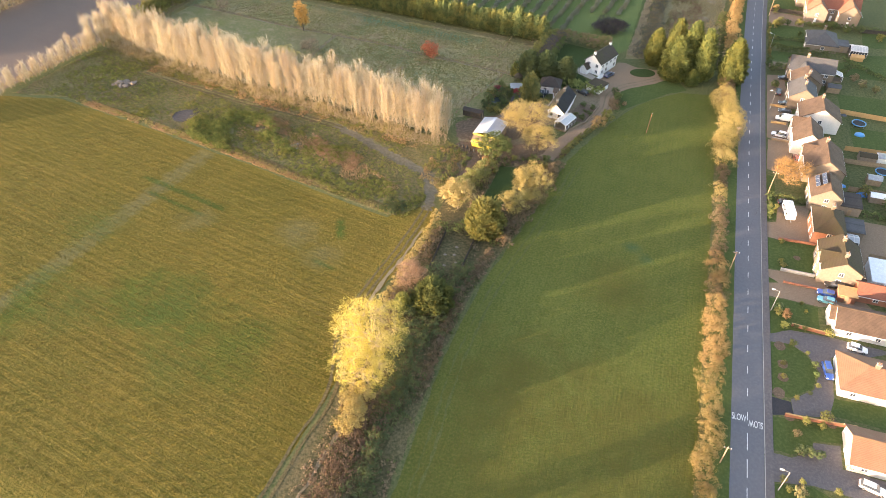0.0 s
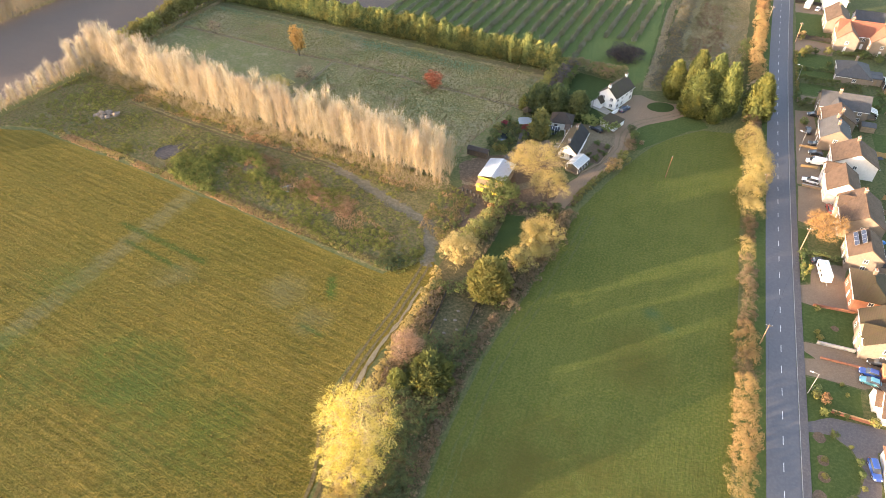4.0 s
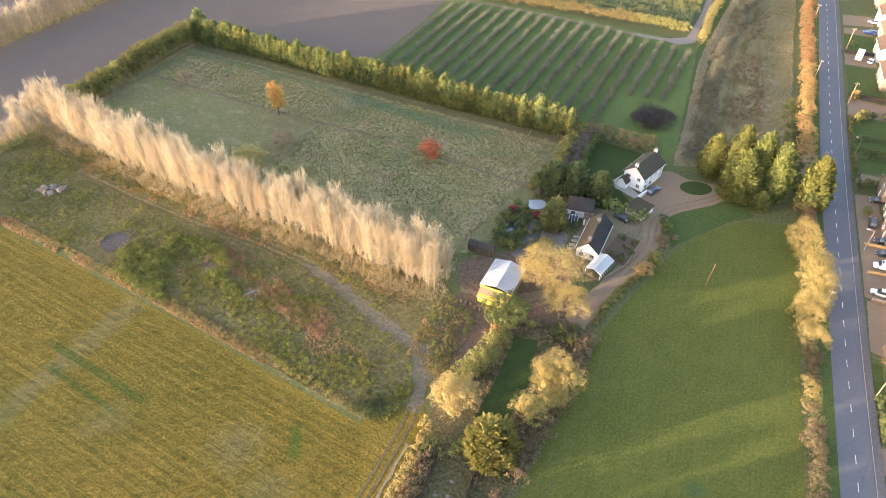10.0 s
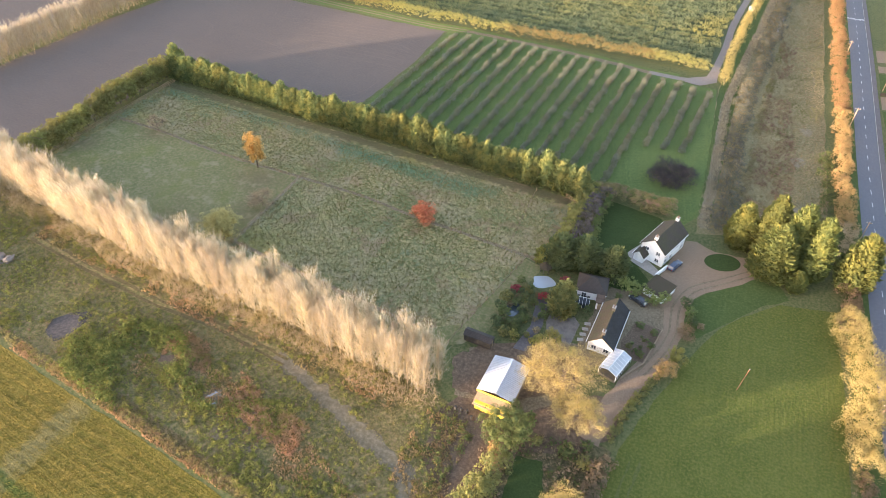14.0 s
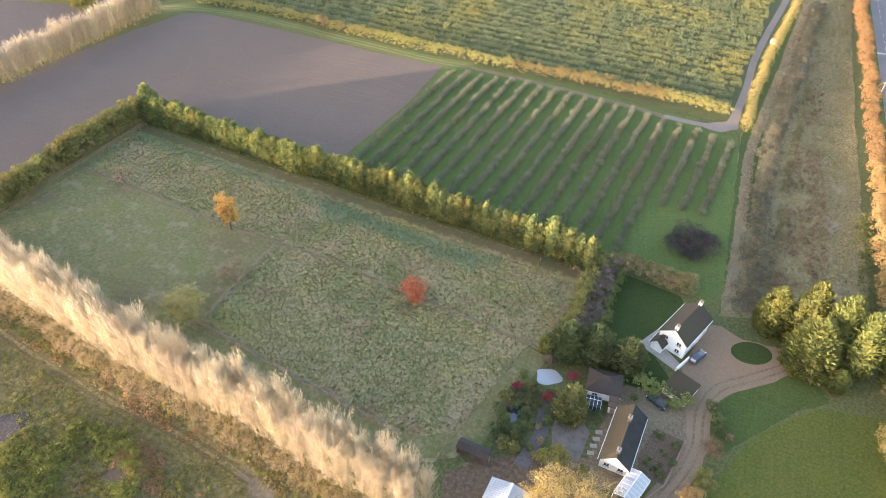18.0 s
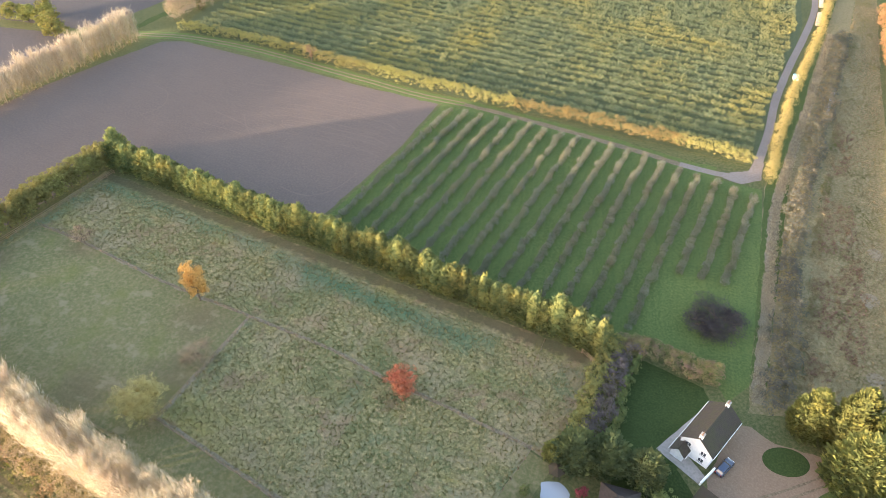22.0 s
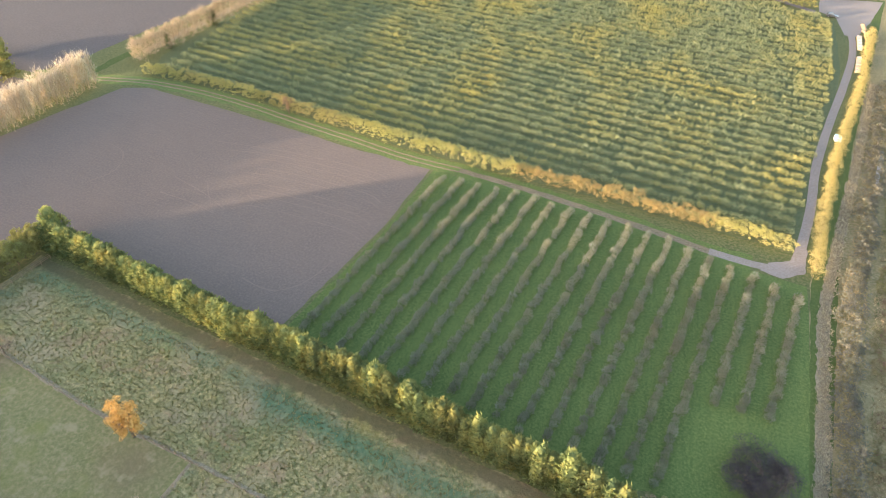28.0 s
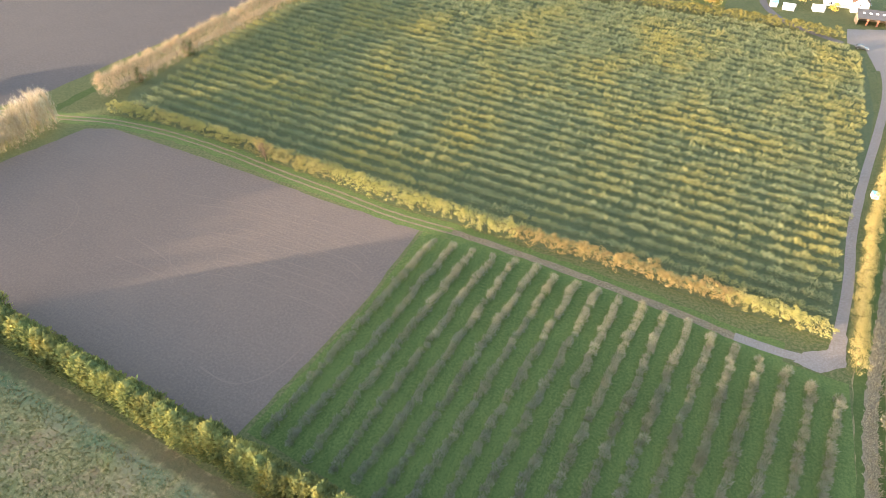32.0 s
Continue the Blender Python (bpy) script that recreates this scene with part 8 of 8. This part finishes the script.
def greenhouse(x, y, l, w, turn, label):
    ob = base("greenhouse", x, y, 0, turn, label, "greenhouse")
    f = bmesh.new()
    n = 5
    for i in range(n + 1):
        px = -l / 2 + l * i / n
        for s in (-1, 1):
            box(f, px - 0.03, px + 0.03, s * w / 2 - 0.03, s * w / 2 + 0.03, 0, 1.7)
            k = len(f.verts)
            box(f, px - 0.03, px + 0.03, 0, 1, -0.03, 0.03)
            f.verts.ensure_lookup_table()
            for v in f.verts[k:]:
                top = v.co.y < 0.5
                v.co.z += 2.35 if top else 1.7
                v.co.y = 0 if top else s * w / 2
    box(f, -l / 2, l / 2, -0.04, 0.04, 2.3, 2.4)
    part("frame", f, M_PLASTIC, ob, "white frame bars")
    for s in (-1, 1):
        p = bmesh.new()
        p.faces.new([p.verts.new(c) for c in ((-l / 2, s * w / 2, 1.7), (l / 2, s * w / 2, 1.7), (l / 2, 0, 2.33), (-l / 2, 0, 2.33))])
        bmesh.ops.solidify(p, geom=p.faces[:], thickness=0.02)
        part("roof_pane", p, M_GLASS, ob)
        part("pane", boxed(-l / 2, l / 2, s * w / 2 - 0.01, s * w / 2 + 0.01, 0.05, 1.68), M_GLASS, ob)


greenhouse(-65.8, 122.2, 3.8, 2.6, 4, "white framed greenhouse against an outbuilding")
M_PATIO = solid_mat("stained_patio_slabs", (0.17, 0.15, 0.132), (0.115, 0.1, 0.088), rough=0.9, scale=0.7)
flat("patio", [(-71.5, 117.7), (-66.1, 117.5), (-64.6, 115.8), (-65.4, 109.1), (-70.8, 109.9), (-72, 114)], 0.05, M_PATIO, "grey slab patio beside a cottage", 1, 0.05, 52)
flat("garden_path", [(-76, 122), (-73, 122), (-72.5, 112), (-74, 104), (-77, 104), (-75, 112)], 0.045, M_PAVE, "dark grey garden path", 1, 0.1, 53)
flat("pond", [(-75.8 + (2.7 + 0.5 * math.sin(3 * a + 1)) * math.cos(a), 126 + (2.2 + 0.35 * math.sin(2 * a)) * math.sin(a)) for a in np.linspace(0, 6.0, 22)], 0.06, M_POOL, "small garden pond tinted pale like the sky")
flat("dark_pond", [(-80.2 + 1.6 * math.cos(a), 115 + 2.4 * math.sin(a)) for a in np.linspace(0, 6.0, 16)], 0.06, M_WATER, "dark garden pond among shrubs")
for i in range(4):
    p = part("stone_slab", boxed(-0.7, 0.7, -0.45, 0.45, 0, 0.06, 0.01), M_STONE)
    tagged(p, "pale grey stepping slab in grass", "slab", "garden slabs")
    p.matrix_basis = pose(-63.6 + 0.2 * i, 111.5 + 1.7 * i, 0.04, 0, 0, 12)

gz = base("gazebo", -76.2, 129.6, 0, 20, "small thatch-brown garden gazebo", "gazebo")
for i in range(6):
    v, f = [], []
    a = i * math.pi / 3
    limb(v, f, (1.2 * math.cos(a), 1.2 * math.sin(a), -0.05), (1.2 * math.cos(a), 1.2 * math.sin(a), 2.0), 0.06, 0.06, 6)
    part_mesh("post", mesh_of("post", v, f, M_DARKTIMBER), gz)
bm = bmesh.new()
bmesh.ops.create_cone(bm, cap_ends=True, segments=6, radius1=1.7, radius2=0.08, depth=1.2, matrix=Matrix.Translation((0, 0, 2.55)))
part("roof", bm, T_MOSSY, gz, "brown pointed roof")

# steel-roofed barn
barn = base("barn", -76.0, 93.2, 0, 84, "open barn with grey sheet roof and yellow boarding", "barn")
for sx in (-4.2, 0, 4.2):
    for sy in (-3.5, 3.5):
        part("post", boxed(sx - 0.1, sx + 0.1, sy - 0.1, sy + 0.1, -0.05, 3.2), M_TIMBER, barn)
part("back_wall", boxed(4.2, 4.3, -3.6, 3.6, 0, 3.2), M_TIMBER, barn)
for s in (-1, 1):
    part("side_wall", boxed(-4.2, 4.2, s * 3.6 - 0.05, s * 3.6 + 0.05, 0.0, 3.0), M_TIMBER, barn)
    for i in range(2):
        bm = bmesh.new()
        n = 22
        va, vb = [], []
        for k in range(n + 1):
            x = -4.8 + i * 4.8 + 4.8 * k / n
            z = 0.05 * (k % 2)
            va.append(bm.verts.new((x, s * 4.0, 3.2 + z)))
            vb.append(bm.verts.new((x, 0.0, 4.1 + z)))
        for k in range(n):
            bm.faces.new((va[k], va[k + 1], vb[k + 1], vb[k]))
        bmesh.ops.solidify(bm, geom=bm.faces[:], thickness=0.02)
        part("roof_sheet", bm, M_SHEET, barn, "ribbed grey metal roof sheet")
part("ridge_cap", boxed(-4.85, 4.85, -0.25, 0.25, 4.12, 4.2, 0.03), M_CLEAR, barn, "white ridge capping")
part("fascia", boxed(-4.9, -4.82, -3.9, 3.9, 2.75, 3.25), M_YELLOWTIMBER, barn, "yellow boarding under the roof")
lean = base("lean_to", -76.6, 87.2, 0, 84, "brown lean-to in front of a barn", "shed")
part("wall", boxed(-1.2, 1.0, -3.4, 3.4, 0, 2.2), M_YELLOWTIMBER, lean, "yellow boarded front")
bm = boxed(-1.6, 1.6, -3.7, 3.7, 2.2, 2.32)
for v in bm.verts:
    v.co.z += 0.25 * v.co.x
part("roof", bm, M_TIMBER, lean, "weathered brown roof boards")
shed(-84.6, 103.2, 6.4, 2.2, 174, M_DARKTIMBER, T_DARK, "long dark timber shed with log store", 2.0, "long_shed")
for k in range(9):
    x, y = -83.5 + k * 1.25, 84.8 - 0.35 * k + (k % 3) * 0.3
    bm = bmesh.new()
    bmesh.ops.create_cone(bm, cap_ends=True, segments=9, radius1=0.3, radius2=0.27, depth=1.1, matrix=Matrix.Translation((0, 0, 0.5)))
    tagged(part("log_post", bm, M_DARKTIMBER), "short upright log beside the waste ground", "log", "row of logs").location = (x, y, 0)

# garden planting round the cottage
for x, y, s, k in [(-83, 114, 1.9, "dark"), (-80, 107, 2.0, "olive"), (-77, 112.5, 1.7, "green"), (-82.5, 117.5, 2.2, "olive"), (-77.8, 115.5, 1.5, "grey"), (-80.6, 124, 1.6, "green"), (-73, 115, 1.5, "green"), (-71.4, 120.2, 1.9, "dark"), (-68.4, 121.6, 1.7, "olive"), (-72.4, 106.5, 2.2, "gold"), (-74.5, 131, 1.6, "dark"), (-58, 126.8, 1.3, "green"), (-64.5, 106.5, 1.6, "gold"),
                   (-81.5, 112, 2.2, "green"), (-82.5, 109, 2.0, "dark"), (-78, 109.5, 1.8, "green"), (-78.5, 118.5, 1.8, "dark"), (-77.5, 106.5, 1.8, "gold"), (-79, 121.5, 1.6, "olive"), (-76, 117.8, 1.5, "green"), (-66.5, 119.8, 1.6, "green"),
                   (-64, 120, 1.3, "dark"), (-51.5, 119.5, 1.3, "green"), (-48.4, 118.5, 1.2, "dark"), (-48.8, 114.5, 1.3, "green"), (-50.5, 111.2, 1.3, "green"), (-53.2, 113, 1.0, "olive"), (-42.8, 129.5, 2.0, "dark"), (-41.6, 127, 2.0, "green"),
                   (-41, 124.5, 1.7, "dark"), (-38.8, 124, 1.2, "grey"), (-46.4, 106.5, 1.2, "orange"), (-48, 102.5, 1.1, "gold"), (-50.4, 98, 1.2, "gold"), (-51.6, 94.5, 1.2, "olive"), (-68.5, 87, 2.0, "green"), (-60, 82.5, 2.4, "green"), (-56.5, 81, 2.2, "olive"),
                   (-57, 85, 1.8, "green"), (-66, 83, 1.4, "olive"), (-72.5, 75, 2.4, "orange"), (-73.5, 71.5, 2.2, "olive"), (-74.8, 67, 2.2, "olive"), (-73.6, 79, 1.8, "orange"), (-77.5, 62.5, 2.0, "olive"), (-80, 44, 1.5, "olive")]:
    plant("garden_shrub", SHRUBS[k], x, y, x * 50 + y * 9, s, label={"green": "leafy green garden shrub", "gold": "yellow-leaved shrub in a garden bed", "orange": "orange-leaved shrub by the lawn", "grey": "pale grey-leaved garden bush",
                                                            "dark": "dark evergreen garden shrub", "olive": "olive-green bushy shrub in a garden"}[k], category="shrub")
bed = np.random.default_rng(83)
for x, y in strewn(bed, [(-84, 107), (-76.5, 104.5), (-73.4, 107), (-72.4, 121), (-73, 127), (-80, 128.5)], 46):
    if math.hypot(x + 75.8, y - 126) < 3.2:
        continue
    k = bed.choice(["green", "dark", "olive", "dark", "green", "grey"])
    plant("garden_shrub", SHRUBS[k], x, y, x * 50 + y * 9, bed.uniform(0.7, 1.5), label="leafy shrub in a crowded cottage garden", category="shrub")
for x, y in strewn(bed, [(-53.5, 121), (-48, 120), (-50.5, 110.5), (-54.5, 111)], 14):
    plant("garden_shrub", SHRUBS["green"], x, y, x * 50 + y * 9, bed.uniform(0.3, 0.7), label="low green plants in a vegetable bed", category="plant")
L_CRIMSON = leaf_mat("crimson_leaves", (0.22, 0.045, 0.06), (0.36, 0.085, 0.095), None, 0.25)
RED_SHRUB = tree_meshes(260, 2.6, 2.6, 0.2, L_CRIMSON, 420, 0.26)
for x, y in ((-74.4, 120.3), (-81.2, 120.5), (-70.8, 127.2)):
    plant("red_maple", RED_SHRUB, x, y, x, 1.0, label="small garden maple with crimson leaves")
flat("kitchen_garden", [(-52.5, 121.5), (-47.0, 120.5), (-49.6, 109.8), (-54, 109.5), (-55, 114)], 0.045, M_EARTH, "dug vegetable bed with weeds", 1, 0.1, 54)
garden_wall([(-46.8, 120.6), (-49.4, 109.6), (-53.5, 104)], 0.4, 0.2, M_TIMBER, M_TIMBER, "low timber edging of a vegetable bed")
panel_fence([(-74.6, 31.6), (-74.9, 44.8)], 1.2, M_DARKTIMBER, "dark mesh fence round a bare plot", 1.8, "plot fences")
panel_fence([(-67.0, 31.4), (-67.0, 46.2)], 1.2, M_DARKTIMBER, "dark mesh fence round a bare plot", 1.8, "plot fences")
for i, (x, y) in enumerate(((-72.5, 38), (-70.5, 41.5), (-69, 36), (-71.5, 34.2), (-70.3, 38.6))):
    bm = bmesh.new()
    bmesh.ops.create_icosphere(bm, subdivisions=2, radius=0.35)
    for v in bm.verts:
        v.co.z = max(v.co.z * 0.6, -0.05)
        v.co.x *= 1.3
    tagged(part("rubble_heap", bm, M_ROCK), "small grey rubble heap on bare earth", "rubble", "plot rubble").location = (x, y, 0.04)


# ---- field fences ----
RAIL_POST = bpy.data.meshes.new("post")
b = boxed(-0.07, 0.07, -0.07, 0.07, -0.1, 1.2)
b.to_mesh(RAIL_POST)
b.free()
RAIL_POST.materials.append(M_TIMBER)


def rail_fence(pts, label, step=2.6, rails=2):
    ob = base("rail_fence", *pts[0], 0, 0, label, "fence", "paddock fences")
    bar = bpy.data.meshes.new("rail")
    q = boxed(-0.05, step + 0.05, -0.09, -0.05, -0.06, 0.06)
    q.to_mesh(bar)
    q.free()
    bar.materials.append(M_TIMBER)
    for x, y, a in along(pts, step):
        m = pose(x - pts[0][0], y - pts[0][1], 0, 0, 0, a)
        part_mesh("post", RAIL_POST, ob).matrix_basis = m
        for k in range(rails):
            part_mesh("rail", bar, ob).matrix_basis = m @ Matrix.Translation((0, 0, 0.55 + 0.5 * k))
    return ob


rail_fence([(-223.5, 150), (-208, 148.7), (-178, 144.2), (-152, 142.3)], "weathered rail fence across a paddock")
rail_fence([(-152, 142.3), (-130.5, 140.5), (-116, 137.7), (-102.6, 136), (-81.7, 133)], "weathered rail fence with straw along it")
rail_fence([(-152, 142.3), (-154.7, 112)], "weathered rail fence across a paddock")
rail_fence([(-154.7, 112), (-142.3, 109.7), (-122.5, 105.9), (-100, 102)], "pale rail fence along a grass lane", rails=3)
rail_fence([(-81.7, 133), (-89.3, 106.2), (-91, 100)], "wire and post fence at a paddock edge", rails=1)
rail_fence([(-86.5, 160.2), (-86.9, 147), (-87.2, 135)], "thin post fence across a paddock", rails=1)
rail_fence([(-220.7, 176), (-228.3, 133.3), (-230.5, 116)], "grey rail fence before a hedge", rails=3)
rail_fence([(-78, 160), (-74.5, 158)], "short wooden rail fence at a hedge end", rails=3)

# ---- boulders, puddles and marks of the waste ground ----
for x, y, s in ((-208.6, 85.6, 1.5), (-206.6, 86.8, 1.3), (-204.0, 86.8, 1.5), (-205.2, 84.6, 1.2), (-207.2, 84.4, 1.0), (-210.2, 84.4, 0.8)):
    r = np.random.default_rng(int(-x * 10))
    bm = bmesh.new()
    bmesh.ops.create_icosphere(bm, subdivisions=2, radius=s)
    for v in bm.verts:
        v.co *= 1 + 0.8 * (r.random() - 0.5)
        v.co.z = max(v.co.z * 0.75, -0.15)
    tagged(part("boulder", bm, M_ROCK), "pale brown boulder on waste ground", "boulder", "boulder pile").matrix_basis = pose(x, y, 0.1, 0, 0, x * 30)
for pts in ([(-133.0, 69.0), (-132, 69.9), (-131.2, 71.4), (-131.8, 71.4), (-132.8, 70)], [(-131.2, 68.0), (-130.0, 68.8), (-130.4, 69.2)]):
    flat("puddle", pts, 0.06, M_POOL, "shallow grey puddle on bare ground", 0.5, 0.12, 55)
M_BAREGREY = field_mat("bare_grey_soil", (0.05, 0.047, 0.048), (0.068, 0.063, 0.063), (0.1, 0.088, 0.084), 0.3, 1.6, bump=0.7, depth=0.12, dark=0.3)
flat("bare_patch", [(-149, 75), (-145.2, 76.6), (-143.6, 75), (-144.6, 73.4), (-148, 73.6)], 0.05, M_EARTH, "bare brown soil patch", 0.6, 0.3, 58)
flat("bare_patch", [(-178.8, 75), (-176.7, 77.6), (-172.8, 80), (-170.6, 79), (-171.1, 76.3), (-171.6, 72.4), (-173.6, 70.1), (-177.5, 71.5)], 0.05, M_BAREGREY, "bare dark grey soil patch", 0.7, 0.2, 56)
flat("bare_patch", [(-134.8, 70.2), (-133.6, 72.9), (-131.4, 72.2), (-129.6, 70.4), (-131.6, 69.2)], 0.05, M_MUD, "bare pale muddy patch", 0.6, 0.3, 59)
flat("bare_patch", [(-127, 62), (-118, 61), (-113, 66), (-121, 70), (-128, 67)], 0.05, M_MUD, "bare pale earth patch", 0.7, 0.4, 57)
for k, (x, y, r) in enumerate(((-15.0, 218, 1.8), (-14, 168.5, 1.7), (-19.5, 169, 1.8), (-17.5, 200, 2.0), (-18, 175, 1.8))):
    flat("pale_patch", [(x + r * math.cos(a) * (1 + 0.2 * math.sin(3 * a)), y + 1.3 * r * math.sin(a)) for a in np.linspace(0, 6.0, 16)], 0.045, M_PALEGRASS, "pale trampled patch of dry grass", 0.4, 0.2, 60 + k)
ribbon("ditch_water", [(-24.6, 286), (-23, 298), (-21.5, 306)], 1.0, 0.06, M_POOL, "narrow water in a ditch", 0.2, 1.0)

# ---- far farmyard ----
flat("farmyard", [(-29.5, 388), (-25, 388), (-19, 405), (-13, 428), (-24, 426), (-38, 421), (-38.5, 408), (-32, 404)], 0.06, M_TRACK, "pale stony yard of a farm", 2, 0.15, 70)
cart = base("cart_shed", -29.3, 430, 0, 5, "open brick cart shed with slate roof and rooflights", "barn")
part("back_wall", boxed(-5.6, 5.6, 2.3, 2.6, -0.1, 3.4), M_BUFF, cart)
for s in (-1, 1):
    part("side_wall", boxed(s * 5.6 - 0.15, s * 5.6 + 0.15, -2.6, 2.3, -0.1, 3.0), M_BUFF, cart)
for x in (-1.9, 1.9):
    part("brick_post", boxed(x - 0.3, x + 0.3, -2.6, -2.0, -0.1, 2.8, 0.03), M_REDBRICK, cart, "red brick post between bays")
bm = boxed(-6.0, 6.0, -3.0, 3.0, 2.8, 2.98)
for v in bm.verts:
    v.co.z += 0.25 * (v.co.y + 3.0)
part("roof", bm, T_SLATE, cart, "grey slate lean-to roof")
for i in range(4):
    bm = boxed(-0.5, 0.5, -0.5, 0.5, 0, 0.06)
    part("rooflight", bm, M_CLEAR, cart, "pale rooflight").matrix_basis = pose(-3.6 + 2.4 * i, 0.4, 3.86, 14.0, 0, 0)
house(-39.5, 446.5, 14, 8, 4.4, 7.2, 0, M_WHITE, T_BROWN, "white farmhouse beyond the orchard", faces="sw", stack=(3,))
house(-33.5, 442, 6.5, 6, 4.2, 6.8, 90, M_WHITE, T_BROWN, "white gabled wing of a farmhouse", wins=(1, 1), faces="w", thing="gable_wing")
shed(-48.9, 435.5, 4.4, 3.2, 10, M_PLASTIC, M_SHEET, "small white shed by a far garden")
shed(-60.3, 432, 4.6, 2.6, 0, M_PLASTIC, M_SHEET, "small white shed by a far garden")
shed(-66.2, 433, 2.6, 2.0, 15, M_PLASTIC, paint_mat("sky_blue_sheet", (0.15, 0.45, 0.65)), "small hut with a blue sheeted roof")
ribbon("far_lane", [(-40, 407), (-50, 412), (-60.4, 418.6), (-67.5, 428.6), (-71, 442), (-72, 470)], 3, 0.066, M_PAVE, "grey lane behind the orchard", 0.1)
for x0, y0, x1, y1 in ((-24.4, 387, -24.7, 376.6), (-25.4, 368, -26.4, 357.4)):
    for i in range(5):
        u = i / 4
        crate = base("storage_crate", x0 + (x1 - x0) * u, y0 + (y1 - y0) * u, 0.02, 4, "pale slatted storage crate beside the lane", "crate", "crates along the lane")
        for k in range(4):
            part("slat", boxed(-0.8, 0.8, -0.62, -0.58, 0.1 + 0.22 * k, 0.26 + 0.22 * k), M_KERB, crate)
        for k in range(5):
            part("lid_board", boxed(-0.8, 0.8, -0.6 + 0.25 * k, -0.4 + 0.25 * k, 0.96, 1.0), M_KERB, crate)
        part("base_frame", boxed(-0.78, 0.78, -0.56, 0.58, 0.0, 0.94), M_TIMBER, crate)
heaps = random.Random(61)
for i in range(12):
    bm = boxed(-0.7, 0.7, -0.55, 0.55, 0, heaps.uniform(0.5, 1.2), 0.05)
    p = tagged(part("timber_stack", bm, heaps.choice((M_TIMBER, M_NEWTIMBER, M_REDBRICK))), "stack of brown timber beside a farm lane", "stack", "stacks along the lane")
    p.matrix_basis = pose(-21.9 + heaps.uniform(-0.6, 0.6) - 0.06 * (i - 6), 377 + 2.1 * i, 0.02, 0, 0, heaps.uniform(-25, 25))
bin_ = base("water_tank", -34.4, 307.4, 0, 10, "white and blue plastic tank beside the lane", "tank")
part("body", boxed(-0.9, 0.9, -1.0, 1.0, 0, 1.5, 0.1), M_PLASTIC, bin_)
part("blue_cover", boxed(-0.92, 0.5, -1.02, 1.02, 1.3, 1.62, 0.06), paint_mat("blue_sheet", (0.15, 0.5, 0.65)), bin_, "pale blue cover")
YARD_TREE = tree_meshes(280, 7, 7, 0.6, L_GOLD, 900, 0.5, twigs=300)
for x, y, s in ((-22, 438, 1.0), (-43, 436, 0.6), (-54, 440, 1.0), (-90, 422, 1.1), (-66, 438, 0.9)):
    plant("yard_tree", YARD_TREE, x, y, x * 7, s, label="golden-leaved tree beside a farmyard")
FAR_SCRUB = tree_meshes(281, 6, 8, 0.3, L_YELLOWGREEN, 1100, 0.55, twigs=200)
for x, y, s in ((-303, 239, 1.2), (-309, 243, 1.3), (-317, 247, 1.3), (-325, 246, 1.2), (-324, 254, 1.1), (-332, 245, 1.3)):
    plant("yellow_thicket", FAR_SCRUB, x, y, x * 7, s, label="yellow-green thicket beyond the windbreak")
flat("north_field", [(-240, 420), (-140, 425), (-85, 425), (-82, 470), (-60, 600), (-300, 600)], 0.02, M_CROP, "green field beyond the far orchard", 4, 0.3, 71)
for x, y in ((-267, 281), (-264.6, 303), (-263.5, 305)):
    plant("dark_conifer", tree_meshes(290 + int(-y) % 9, 6.5, 2.4, 0.1, L_CONIFER_DARK, 260, 0.5, cone=True, lobes=12), x, y, x, label="narrow dark conifer in a pale hedge")
